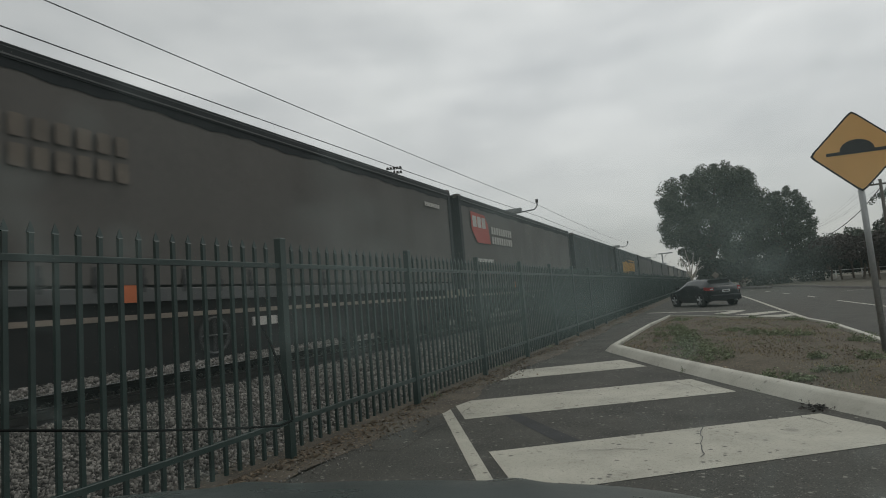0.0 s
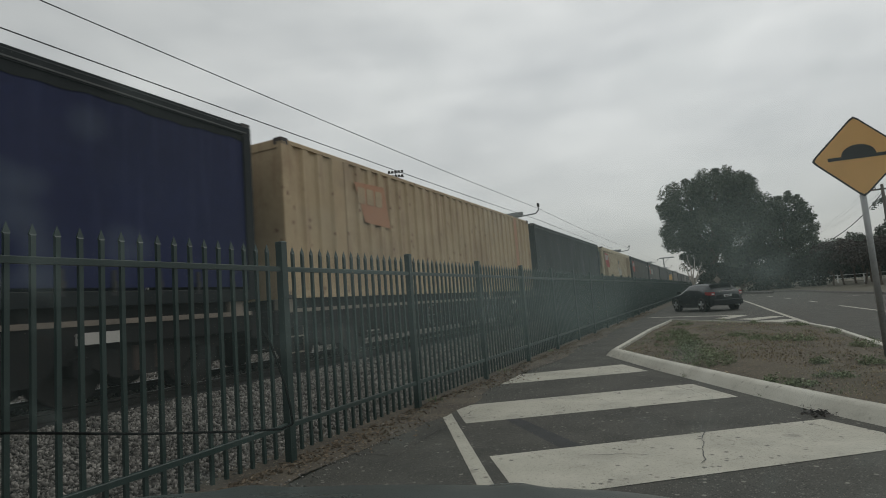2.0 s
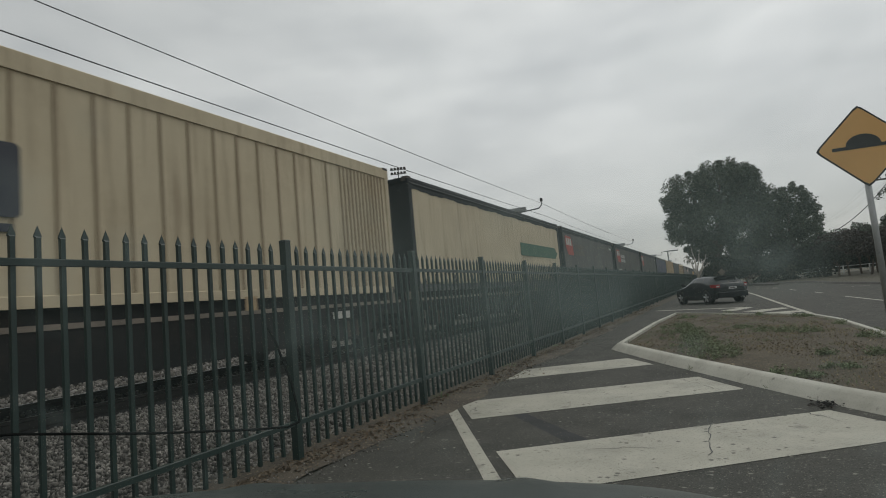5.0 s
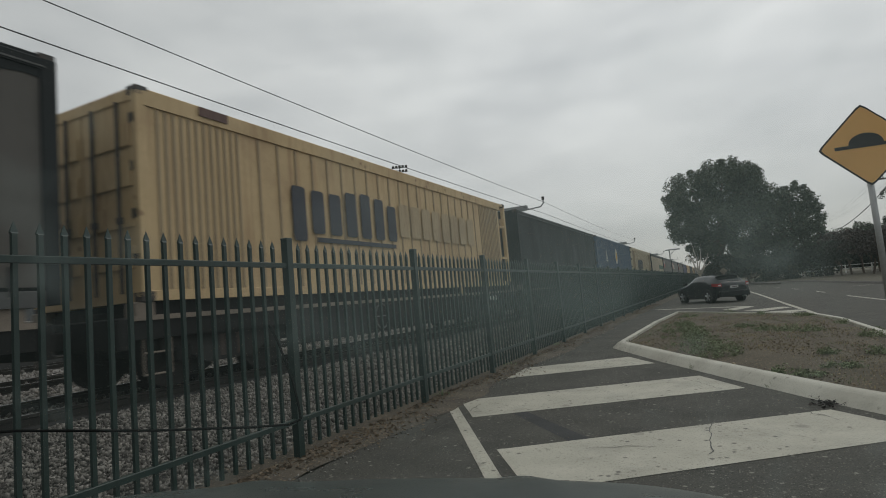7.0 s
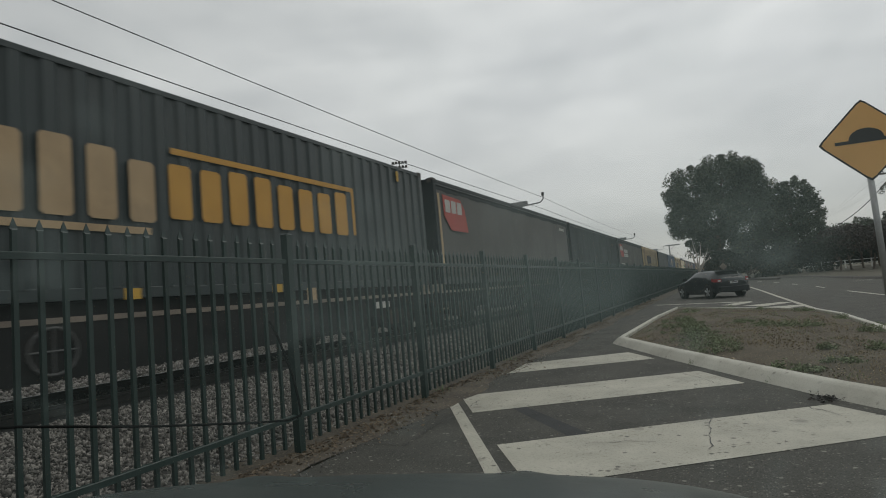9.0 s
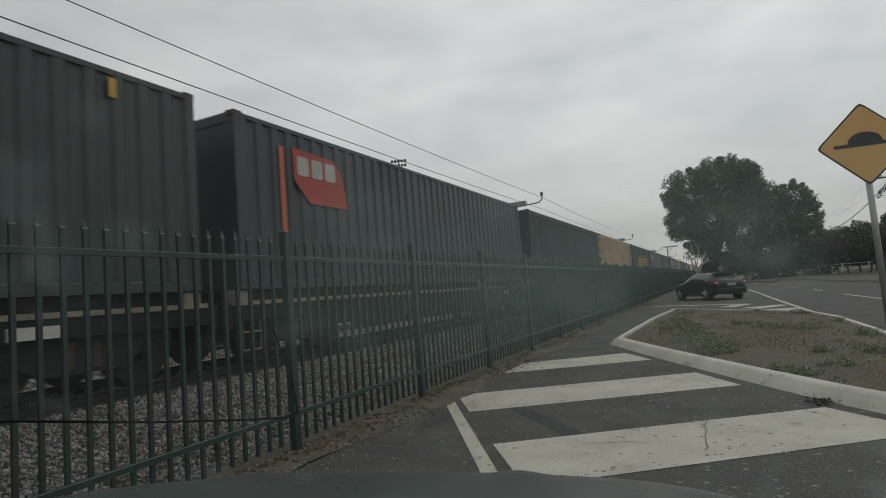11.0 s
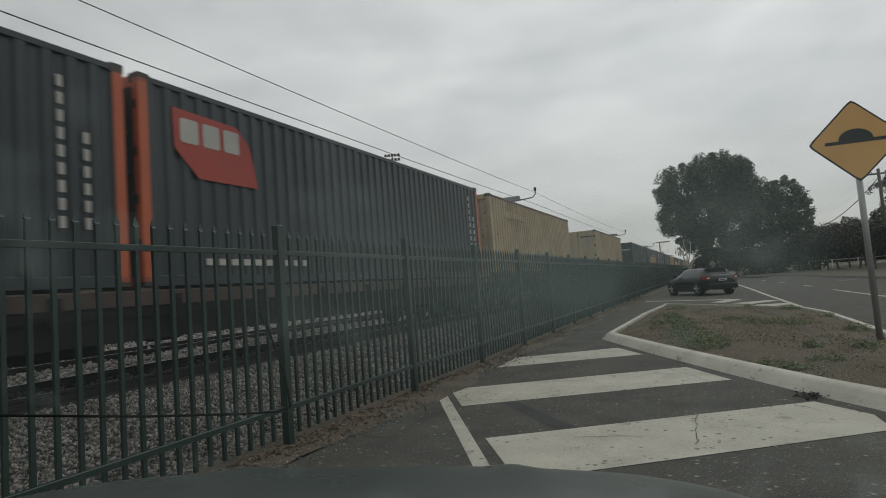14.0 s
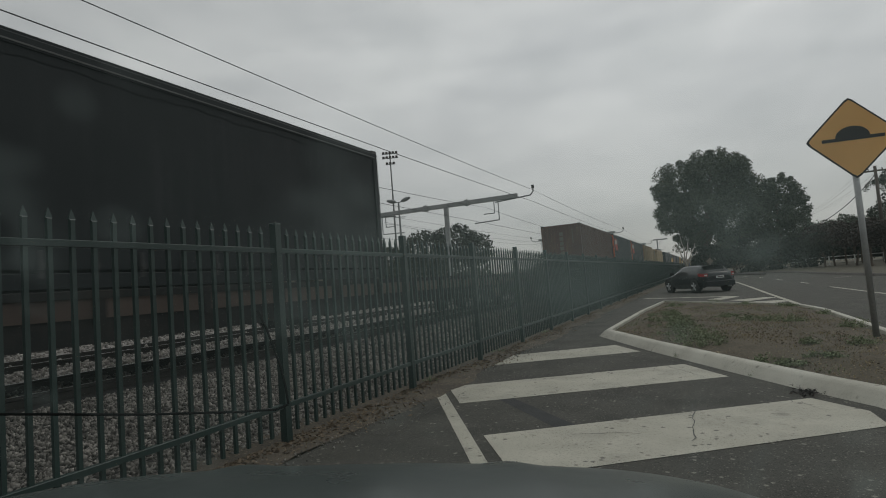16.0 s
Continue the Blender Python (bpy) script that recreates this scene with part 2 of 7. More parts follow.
GRIME = (0.06, 0.05, 0.04)
M = dict(
    screen=dusty_glass(),
    # matt black for the line that imitates a reflection in the windscreen
    cord=mat("cord", (0.018, 0.02, 0.019), (0.012, 0.013, 0.013), 3, 1.0, spec=0.0),
    asphalt=mat("asphalt", (0.080, 0.077, 0.062), (0.027, 0.027, 0.023), 1.7, 0.9, 0.010, fine=90, grain=0.6, dirt=(0.058, 0.055, 0.048), dirt_amount=0.5,
                specks=(((0.20, 0.19, 0.16), 75, 0.22, 0.75), ((0.012, 0.012, 0.011), 60, 0.35, 0.8), ((0.26, 0.25, 0.21), 28, 0.05, 0.8))),
    patch=mat("asphalt_patch", (0.030, 0.031, 0.032), (0.024, 0.024, 0.025), 3, 0.85, 0.004, fine=150),
    paint=mat("road_paint", (0.50, 0.485, 0.405), (0.35, 0.338, 0.28), 2.2, 0.7, 0.004, fine=70, grain=0.5, dirt=(0.17, 0.165, 0.14), dirt_amount=0.6,
              specks=(((0.06, 0.058, 0.05), 22, 0.07, 0.8), ((0.10, 0.095, 0.08), 60, 0.12, 0.6), ((0.16, 0.155, 0.13), 7, 0.05, 0.5))),
    kerb=mat("kerb_paint", (0.55, 0.54, 0.47), (0.44, 0.43, 0.37), 2.5, 0.75, 0.004, fine=60, dirt=(0.2, 0.18, 0.15), dirt_amount=0.6, specks=(((0.14, 0.13, 0.11), 18, 0.06, 0.6),)),
    soil=mat("island_soil", (0.108, 0.088, 0.055), (0.045, 0.038, 0.025), 2.6, 0.95, 0.02, fine=38, dirt=(0.15, 0.115, 0.075), dirt_amount=0.5,
             specks=(((0.26, 0.20, 0.13), 45, 0.25, 0.8), ((0.03, 0.025, 0.018), 30, 0.3, 0.8))),
    clod=mat("soil_stone", (0.27, 0.22, 0.145), (0.11, 0.09, 0.06), 2.0, 0.95, 0.0, fine=50, island=0.6),
    litter=mat("leaf_litter", (0.21, 0.16, 0.105), (0.11, 0.083, 0.058), 2.6, 0.95, 0.01, fine=70, island=0.25),
    grit=mat("grit", (0.135, 0.11, 0.078), (0.05, 0.043, 0.034), 2.4, 0.95, 0.012, fine=60, specks=(((0.28, 0.22, 0.14), 40, 0.2, 0.8), ((0.03, 0.026, 0.02), 28, 0.3, 0.8))),
    land=mat("dry_land", (0.13, 0.11, 0.07), (0.07, 0.07, 0.04), 0.25, 0.95, 0.0, fine=6),
    verge=mat("verge_grass", (0.10, 0.088, 0.062), (0.06, 0.058, 0.038), 0.6, 0.95, 0.0, fine=12),
    ballast=mat("ballast_bed", (0.07, 0.065, 0.06), (0.03, 0.028, 0.026), 9.0, 0.95, 0.03, fine=24),
    stone=mat("ballast_stone", (0.25, 0.235, 0.21), (0.11, 0.103, 0.092), 4.0, 0.9, 0.0, fine=60, island=0.65),
    pale_bed=mat("clean_ballast", (0.27, 0.255, 0.235), (0.12, 0.112, 0.105), 9.0, 0.95, 0.03, fine=22),
    pale_stone=mat("clean_ballast_stone", (0.31, 0.29, 0.265), (0.18, 0.168, 0.155), 4.0, 0.9, 0.0, fine=60, island=0.5),
    # near-black: oily stone with the shade beside the rail in its colour
    oil_and_shade=mat("oiled_shaded_ballast", (0.022, 0.021, 0.02), (0.014, 0.0135, 0.013), 6, 0.8, 0.02, fine=26),
    rail=mat("rail_steel", (0.035, 0.03, 0.026), (0.02, 0.018, 0.016), 5, 0.6, metal=0.4),
    railtop=mat("rail_head", (0.3, 0.29, 0.28), (0.2, 0.195, 0.19), 5, 0.4, metal=1.0),
    sleeper=mat("sleeper_concrete", (0.16, 0.15, 0.14), (0.08, 0.075, 0.07), 3, 0.9, 0.004),
    fence=mat("fence_green", (0.011, 0.033, 0.028), (0.008, 0.024, 0.021), 4, 0.42, dirt=(0.05, 0.055, 0.05), dirt_amount=0.25, per_object=0.12),
    galv=mat("galvanised", (0.42, 0.43, 0.43), (0.30, 0.31, 0.31), 6, 0.5, metal=0.6),
    mastgrey=mat("mast_grey", (0.33, 0.34, 0.34), (0.24, 0.25, 0.25), 3, 0.55, metal=0.3),
    wire=mat("wire", (0.05, 0.05, 0.05), (0.035, 0.035, 0.035), 5, 0.6),
    sign=mat("sign_yellow", (0.86, 0.50, 0.17), (0.78, 0.44, 0.14), 3, 0.45, dirt=(0.3, 0.2, 0.08), dirt_amount=0.2),
    black=mat("black", (0.012, 0.012, 0.013), (0.02, 0.02, 0.02), 4, 0.5),
    tyre=mat("tyre", (0.018, 0.018, 0.018), (0.028, 0.027, 0.026), 6, 0.85),
    alloy=mat("alloy", (0.55, 0.55, 0.56), (0.4, 0.4, 0.41), 6, 0.35, metal=0.8),
    carpaint=mat("car_paint", (0.010, 0.012, 0.015), (0.010, 0.012, 0.014), 3, 0.16, dirt=(0.02, 0.02, 0.02), dirt_amount=0.12, spec=0.3),
    glass=mat("dark_glass", (0.012, 0.014, 0.015), (0.016, 0.018, 0.019), 2, 0.08),
    redlens=mat("red_lens", (0.42, 0.03, 0.03), (0.3, 0.02, 0.02), 4, 0.2),
    plate=mat("plate_white", (0.65, 0.65, 0.65), (0.55, 0.55, 0.55), 6, 0.5),
    bonnet=mat("bonnet_paint", (0.062, 0.076, 0.073), (0.052, 0.064, 0.062), 3, 0.3, dirt=(0.12, 0.12, 0.115), dirt_amount=0.3, spec=0.25),
    bark=mat("bark", (0.16, 0.13, 0.10), (0.07, 0.058, 0.048), 3, 0.9, 0.02, stretch=(2, 2, 0.4)),
    pale_bark=mat("pale_bark", (0.42, 0.39, 0.34), (0.28, 0.25, 0.21), 3, 0.85, stretch=(2, 2, 0.4)),
    leaf=mat("fig_leaf", (0.10, 0.118, 0.078), (0.055, 0.072, 0.047), 0.5, 0.7, fine=4, island=0.5),
    gum=mat("gum_leaf", (0.055, 0.07, 0.042), (0.028, 0.038, 0.024), 0.5, 0.7, fine=4, island=0.5),
    plum=mat("plum_leaf", (0.06, 0.04, 0.032), (0.035, 0.028, 0.022), 0.5, 0.7, fine=4, island=0.5),
    far_leaf=mat("far_leaf", (0.05, 0.06, 0.042), (0.025, 0.032, 0.024), 0.3, 0.8, fine=3, island=0.4),
    weed=mat("weed", (0.23, 0.27, 0.155), (0.135, 0.168, 0.09), 2, 0.8, fine=20, island=0.5),
    straw=mat("straw", (0.36, 0.30, 0.18), (0.24, 0.20, 0.115), 2, 0.9, fine=20, island=0.4),
    plat=mat("platform_face", (0.06, 0.06, 0.058), (0.035, 0.035, 0.034), 1.2, 0.9, fine=12),
    paving=mat("platform_paving", (0.3, 0.29, 0.27), (0.22, 0.21, 0.2), 1.5, 0.9),
    shed=mat("shed_wall", (0.15, 0.165, 0.17), (0.11, 0.12, 0.125), 1.2, 0.7, fine=14),
    shedroof=mat("shed_roof", (0.36, 0.38, 0.39), (0.28, 0.3, 0.31), 1.0, 0.5, fine=14),
    white=mat("white_paint", (0.72, 0.72, 0.70), (0.6, 0.6, 0.58), 4, 0.6, dirt=(0.3, 0.28, 0.25), dirt_amount=0.4),
    lamp_grey=mat("lamp_grey", (0.2, 0.21, 0.21), (0.14, 0.15, 0.15), 4, 0.5),
    timber=mat("pole_timber", (0.10, 0.08, 0.065), (0.06, 0.05, 0.042), 3, 0.9, stretch=(3, 3, 0.3)),
    # wagons and containers
    frame=mat("wagon_frame", (0.014, 0.014, 0.014), (0.009, 0.009, 0.009), 2, 0.8, spec=0.25, dirt=(0.05, 0.038, 0.03), dirt_amount=0.4),
    sill=mat("wagon_sill", (0.27, 0.225, 0.18), (0.15, 0.125, 0.10), 1.5, 0.75, dirt=GRIME, dirt_amount=0.7),
    rust=mat("wagon_rust", (0.085, 0.056, 0.043), (0.045, 0.032, 0.026), 1.3, 0.8, dirt=GRIME, dirt_amount=0.6),
    bogie=mat("bogie", (0.013, 0.0125, 0.012), (0.022, 0.019, 0.017), 4, 0.85),
    wheel=mat("wheel_steel", (0.035, 0.031, 0.028), (0.02, 0.018, 0.017), 5, 0.6, metal=0.4),
    cover=mat("placard_orange", (0.55, 0.15, 0.05), (0.45, 0.12, 0.04), 5, 0.7),
    cast=mat("casting", (0.06, 0.055, 0.05), (0.035, 0.03, 0.03), 6, 0.7, dirt=(0.14, 0.08, 0.05), dirt_amount=0.5),
    silver=mat("silver_rail", (0.11, 0.112, 0.11), (0.065, 0.067, 0.067), 2, 0.5, metal=0.3, dirt=GRIME, dirt_amount=0.6),
    grey=mat("curtain_grey", (0.092, 0.083, 0.073), (0.068, 0.062, 0.055), 0.7, 0.62, 0.004, fine=9, dirt=(0.1, 0.09, 0.078), dirt_amount=0.45, streak=(0.085, 0.078, 0.07)),
    dark=mat("curtain_dark", (0.013, 0.017, 0.019), (0.009, 0.012, 0.0135), 0.7, 0.55, 0.004, spec=0.18, fine=9, dirt=(0.024, 0.026, 0.028), dirt_amount=0.4, streak=(0.02, 0.023, 0.025)),
    navy=mat("curtain_navy", (0.011, 0.016, 0.074), (0.008, 0.011, 0.052), 0.7, 0.55, 0.004, spec=0.18, fine=9, dirt=(0.03, 0.035, 0.08), dirt_amount=0.35, streak=(0.022, 0.03, 0.09)),
    cream=mat("paint_cream", (0.63, 0.54, 0.37), (0.54, 0.455, 0.305), 0.9, 0.6, fine=14, dirt=(0.25, 0.18, 0.11), dirt_amount=0.35, streak=(0.30, 0.22, 0.13)),
    beige=mat("paint_beige", (0.52, 0.395, 0.235), (0.41, 0.305, 0.175), 0.9, 0.6, fine=14, dirt=(0.22, 0.12, 0.07), dirt_amount=0.6, streak=(0.28, 0.155, 0.08), specks=(((0.16, 0.07, 0.035), 9, 0.06, 0.7),)),
    ivory=mat("paint_ivory", (0.50, 0.395, 0.24), (0.40, 0.31, 0.185), 0.9, 0.6, fine=14, dirt=(0.18, 0.11, 0.065), dirt_amount=0.6, streak=(0.27, 0.165, 0.09), specks=(((0.13, 0.06, 0.035), 7, 0.07, 0.75),)),
    ochre=mat("paint_ochre", (0.62, 0.46, 0.25), (0.52, 0.38, 0.20), 0.9, 0.6, fine=14, dirt=(0.25, 0.14, 0.07), dirt_amount=0.5, streak=(0.33, 0.19, 0.09), specks=(((0.16, 0.07, 0.035), 8, 0.05, 0.7),)),
    slate=mat("paint_slate", (0.024, 0.034, 0.040), (0.018, 0.026, 0.031), 0.9, 0.42, fine=14, dirt=(0.06, 0.06, 0.055), dirt_amount=0.35, streak=(0.045, 0.05, 0.05)),
    green=mat("paint_green_black", (0.026, 0.040, 0.040), (0.019, 0.030, 0.031), 0.9, 0.42, fine=14, dirt=(0.07, 0.07, 0.06), dirt_amount=0.35, streak=(0.05, 0.056, 0.052)),
    maroon=mat("paint_maroon", (0.10, 0.036, 0.026), (0.066, 0.025, 0.019), 0.9, 0.5, fine=14, dirt=(0.14, 0.075, 0.045), dirt_amount=0.55, streak=(0.15, 0.08, 0.048)),
    blue=mat("paint_blue", (0.045, 0.085, 0.15), (0.035, 0.065, 0.12), 0.9, 0.5, fine=14, dirt=(0.1, 0.1, 0.1), dirt_amount=0.35, streak=(0.08, 0.10, 0.13)),
    orange=mat("paint_orange", (0.52, 0.11, 0.035), (0.45, 0.09, 0.03), 1.5, 0.5, dirt=(0.2, 0.08, 0.04), dirt_amount=0.4),
    red=mat("logo_red", (0.42, 0.050, 0.030), (0.36, 0.042, 0.026), 1.2, 0.55, dirt=(0.2, 0.06, 0.045), dirt_amount=0.4),
    logo_white=mat("logo_white", (0.52, 0.50, 0.46), (0.42, 0.40, 0.37), 2, 0.6, dirt=(0.2, 0.18, 0.15), dirt_amount=0.45),
    faded_red=mat("faded_red", (0.46, 0.20, 0.10), (0.45, 0.26, 0.15), 2, 0.65),
    logo_faded=mat("logo_faded", (0.16, 0.13, 0.10), (0.10, 0.085, 0.07), 2, 0.7),
    logo_tan=mat("logo_tan", (0.50, 0.36, 0.20), (0.40, 0.28, 0.15), 2, 0.6, dirt=(0.2, 0.15, 0.1), dirt_amount=0.4),
    logo_gold=mat("logo_gold", (0.60, 0.32, 0.045), (0.5, 0.26, 0.04), 2, 0.6, dirt=(0.25, 0.15, 0.06), dirt_amount=0.35),
    logo_ink=mat("logo_ink", (0.022, 0.028, 0.048), (0.05, 0.052, 0.062), 2.0, 0.6),
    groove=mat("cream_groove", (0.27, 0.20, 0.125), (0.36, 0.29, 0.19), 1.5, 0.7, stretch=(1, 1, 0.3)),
    teal=mat("graffiti_teal", (0.16, 0.26, 0.20), (0.22, 0.25, 0.17), 3, 0.6),
    pink=mat("graffiti_pink", (0.32, 0.16, 0.12), (0.36, 0.27, 0.18), 3, 0.6),
    spray_pale=mat("spray_pale", (0.42, 0.44, 0.42), (0.55, 0.50, 0.38), 3, 0.7),
    spray_blue=mat("spray_blue", (0.06, 0.10, 0.13), (0.12, 0.16, 0.18), 4, 0.7),
    spray_buff=mat("spray_buff", (0.50, 0.36, 0.26), (0.56, 0.45, 0.32), 3, 0.7),
    spray_line=mat("spray_line", (0.10, 0.11, 0.12), (0.30, 0.28, 0.22), 5, 0.7),
    arrow=mat("arrow_green", (0.03, 0.12, 0.06), (0.025, 0.1, 0.05), 2, 0.55),
    yellow=mat("mark_yellow", (0.62, 0.38, 0.05), (0.5, 0.3, 0.04), 3, 0.6),
)


# ---------------------------------------------------------------- mesh helpers
class Shape:
    """Vertices and faces collected for one mesh."""

    def __init__(self):
        self.v, self.f = [], []

    def add(self, verts, faces):
        n = len(self.v)
        self.v += [tuple(p) for p in verts]
        self.f += [tuple(i + n for i in f) for f in faces]
        return self

    def box(self, x0, x1, y0, y1, z0, z1, c=0.0):
        """A box; c cuts its upright edges and top edges a little."""
        if c:
            rings = []
            for z, k in ((z0, 0), (z1 - c, 0), (z1, c)):
                a, b, d, e = x0 + k, x1 - k, y0 + k, y1 - k
                rings.append([(a + c, d, z), (b - c, d, z), (b, d + c, z), (b, e - c, z), (b - c, e, z), (a + c, e, z), (a, e - c, z), (a, d + c, z)])
            verts = [p for r in rings for p in r]
            faces = [tuple(reversed(range(8))), tuple(range(16, 24))]
            for k in (0, 8):
                faces += [(k + i, k + (i + 1) % 8, k + 8 + (i + 1) % 8, k + 8 + i) for i in range(8)]
            return self.add(verts, faces)
        v = [(x, y, z) for z in (z0, z1) for y in (y0, y1) for x in (x0, x1)]
        return self.add(v, [(0, 2, 3, 1), (4, 5, 7, 6), (0, 1, 5, 4), (2, 6, 7, 3), (0, 4, 6, 2), (1, 3, 7, 5)])

    def tube(self, p, q, r0, r1=None, n=8, caps=True):
        p, q = Vector(p), Vector(q)
        r1 = r0 if r1 is None else r1
        d = (q - p).normalized()
        a = d.orthogonal().normalized()
        b = d.cross(a)
        ring = [(cos(2 * pi * i / n), sin(2 * pi * i / n)) for i in range(n)]
        v = [p + r0 * (c * a + s * b) for c, s in ring] + [q + r1 * (c * a + s * b) for c, s in ring]
        f = [(i, (i + 1) % n, n + (i + 1) % n, n + i) for i in range(n)]
        if caps:
            f += [tuple(reversed(range(n))), tuple(range(n, 2 * n))]
        return self.add(v, f)

    def line(self, pts, r, n=5):
        for p, q in zip(pts, pts[1:]):
            self.tube(p, q, r, n=n, caps=False)
        return self

    def prism(self, outline, z0, z1):
        """An upright prism over a flat outline of (x, y)."""
        n = len(outline)
        v = [(x, y, z0) for x, y in outline] + [(x, y, z1) for x, y in outline]
        f = [tuple(range(n, 2 * n)), tuple(reversed(range(n)))]
        f += [(i, (i + 1) % n, n + (i + 1) % n, n + i) for i in range(n)]
        return self.add(v, f)

    def plaque(self, outline, x, thick=0.006):
        """A thin plate over an outline of (y, z), its face towards +x at x + thick."""
        n = len(outline)
        v = [(x, y, z) for y, z in outline] + [(x + thick, y, z) for y, z in outline]
        f = [tuple(range(n, 2 * n)), tuple(reversed(range(n)))]
        f += [(i, (i + 1) % n, n + (i + 1) % n, n + i) for i in range(n)]
        return self.add(v, f)

    def sheet(self, grid):
        """A surface through rows of points."""
        r, c = len(grid), len(grid[0])
        return self.add([p for row in grid for p in row],
                        [(i * c + j, i * c + j + 1, (i + 1) * c + j + 1, (i + 1) * c + j) for i in range(r - 1) for j in range(c - 1)])

    def mesh(self, name, material, smooth=False):
        me = bpy.data.meshes.new(name)
        me.from_pydata(self.v, [], self.f)
        me.materials.append(material)
        bm = bmesh.new()
        bm.from_mesh(me)
        bmesh.ops.recalc_face_normals(bm, faces=bm.faces)
        bm.to_mesh(me)
        bm.free()
        if smooth:
            me.polygons.foreach_set("use_smooth", [True] * len(me.polygons))
        return me


def part(name, shape, material, parent, label="", smooth=False, at=None):
    """One mesh object under a thing or a part; shape: a Shape, or mesh data to share."""
    me = shape.mesh(name, material, smooth) if isinstance(shape, Shape) else shape
    ob = new(name, me)
    ob.parent = parent
    if at is not None:
        ob.matrix_basis = at
    return tagged(ob, label)


def thing(name, label, category, at=None, group="", kind="", shape=None, material=None, smooth=False):
    ob = new(name, shape.mesh(name, material, smooth) if shape else None)
    if at is not None:
        ob.matrix_basis = at
    return tagged(ob, label, category, group, kind)


def quads(name, centres, sizes, seed, material, flat=0.0, long=1.0):
    """Many small bent leaves, each of two triangles, as one mesh."""
    rs = np.random.RandomState(seed)
    n = len(centres)
    a = rs.normal(size=(n, 3))
    a[:, 2] *= 1 - flat
    a /= np.linalg.norm(a, axis=1)[:, None]
    b = np.cross(a, rs.normal(size=(n, 3)))
    b /= np.linalg.norm(b, axis=1)[:, None]
    c = np.cross(a, b)
    s = np.asarray(sizes)[:, None]
    v = np.stack([centres - a * s * long, centres + b * s * 0.5 + c * s * 0.15, centres + a * s * long, centres - b * s * 0.5 + c * s * 0.15], 1).reshape(-1, 3)
    k = np.arange(n)[:, None] * 4
    tri = np.concatenate([k + [0, 1, 2], k + [0, 2, 3]], 1).reshape(-1, 3)
    me = bpy.data.meshes.new(name)
    me.vertices.add(len(v))
    me.vertices.foreach_set("co", v.ravel())
    me.loops.add(tri.size)
    me.loops.foreach_set("vertex_index", tri.ravel().astype(np.int32))
    me.polygons.add(len(tri))
    me.polygons.foreach_set("loop_start", np.arange(0, tri.size, 3, dtype=np.int32))
    me.update(calc_edges=True)
    me.materials.append(material)
    return me


def pebbles(name, centres, sizes, seed, material):
    """Many small angular stones as one mesh."""
    rs = np.random.RandomState(seed)
    n = len(centres)
    cube = np.array([(x, y, z) for z in (-1, 1) for y in (-1, 1) for x in (-1, 1)], float)
    v = cube[None] * rs.uniform(0.15, 1.0, (n, 8, 3)) * (np.asarray(sizes)[:, None, None] * rs.uniform(0.45, 1.25, (n, 1, 3)))
    t, u = rs.uniform(0, 2 * pi, n), rs.uniform(-0.9, 0.9, n)
    ct, st, cu, su = np.cos(t), np.sin(t), np.cos(u), np.sin(u)
    z0 = np.zeros(n)
    rot = np.stack([np.stack([ct, -st * cu, st * su], 1), np.stack([st, ct * cu, -ct * su], 1), np.stack([z0, su, cu], 1)], 1)
    v = np.einsum("nij,nkj->nki", rot, v) + np.asarray(centres)[:, None]
    f = np.array([(0, 2, 3, 1), (4, 5, 7, 6), (0, 1, 5, 4), (2, 6, 7, 3), (0, 4, 6, 2), (1, 3, 7, 5)])
    faces = (f[None] + np.arange(n)[:, None, None] * 8).reshape(-1, 4)
    me = bpy.data.meshes.new(name)
    me.vertices.add(n * 8)
    me.vertices.foreach_set("co", v.ravel())
    me.loops.add(faces.size)
    me.loops.foreach_set("vertex_index", faces.ravel().astype(np.int32))
    me.polygons.add(len(faces))
    me.polygons.foreach_set("loop_start", np.arange(0, faces.size, 4, dtype=np.int32))
    me.update(calc_edges=True)
    me.materials.append(material)
    return me


# ---------------------------------------------------------------- ground, road, island
def structure(name, shape, material, label, smooth=False):
    return tagged(new(name, shape.mesh(name, material, smooth)), label, name.rsplit("_", 1)[0], kind="structure")


structure("ground", Shape().sheet([[(x, y, -0.03) for x in (-3000, -60, 60, 3000)] for y in (-3000, -60, 200, 3000)]), M["land"],
          "flat dry land under road and railway")

CENTRE = [(4.75, -30), (4.62, 10), (4.55, 20), (4.3, 28), (4.05, 37), (3.6, 47), (2.6, 60), (0.9, 74), (-1.5, 90), (-5.0, 110)]
RIGHT = [(8.6, -30), (8.4, 10), (8.2, 26), (7.9, 34), (7.1, 45), (6.6, 57), (4.6, 65.5), (2.8, 75), (0.5, 92), (-2.5, 112)]
LEFT = [(-2.92, -30), (-2.92, 10), (-2.85, 20), (-2.8, 28), (-2.75, 37), (-2.7, 47), (-2.9, 60), (-3.3, 74), (-5.0, 90), (-8.0, 110)]


def along(line, n=8):
    """A smooth line through the given points."""
    p = [Vector(q) for q in line]
    out = []
    for i in range(len(p) - 1):
        a, b, c, d = p[max(i - 1, 0)], p[i], p[i + 1], p[min(i + 2, len(p) - 1)]
        for k in range(n):
            t = k / n
            out.append(0.5 * (2 * b + (c - a) * t + (2 * a - 5 * b + 4 * c - d) * t * t + (3 * b - a - 3 * c + d) * t ** 3))
    return out + [p[-1]]


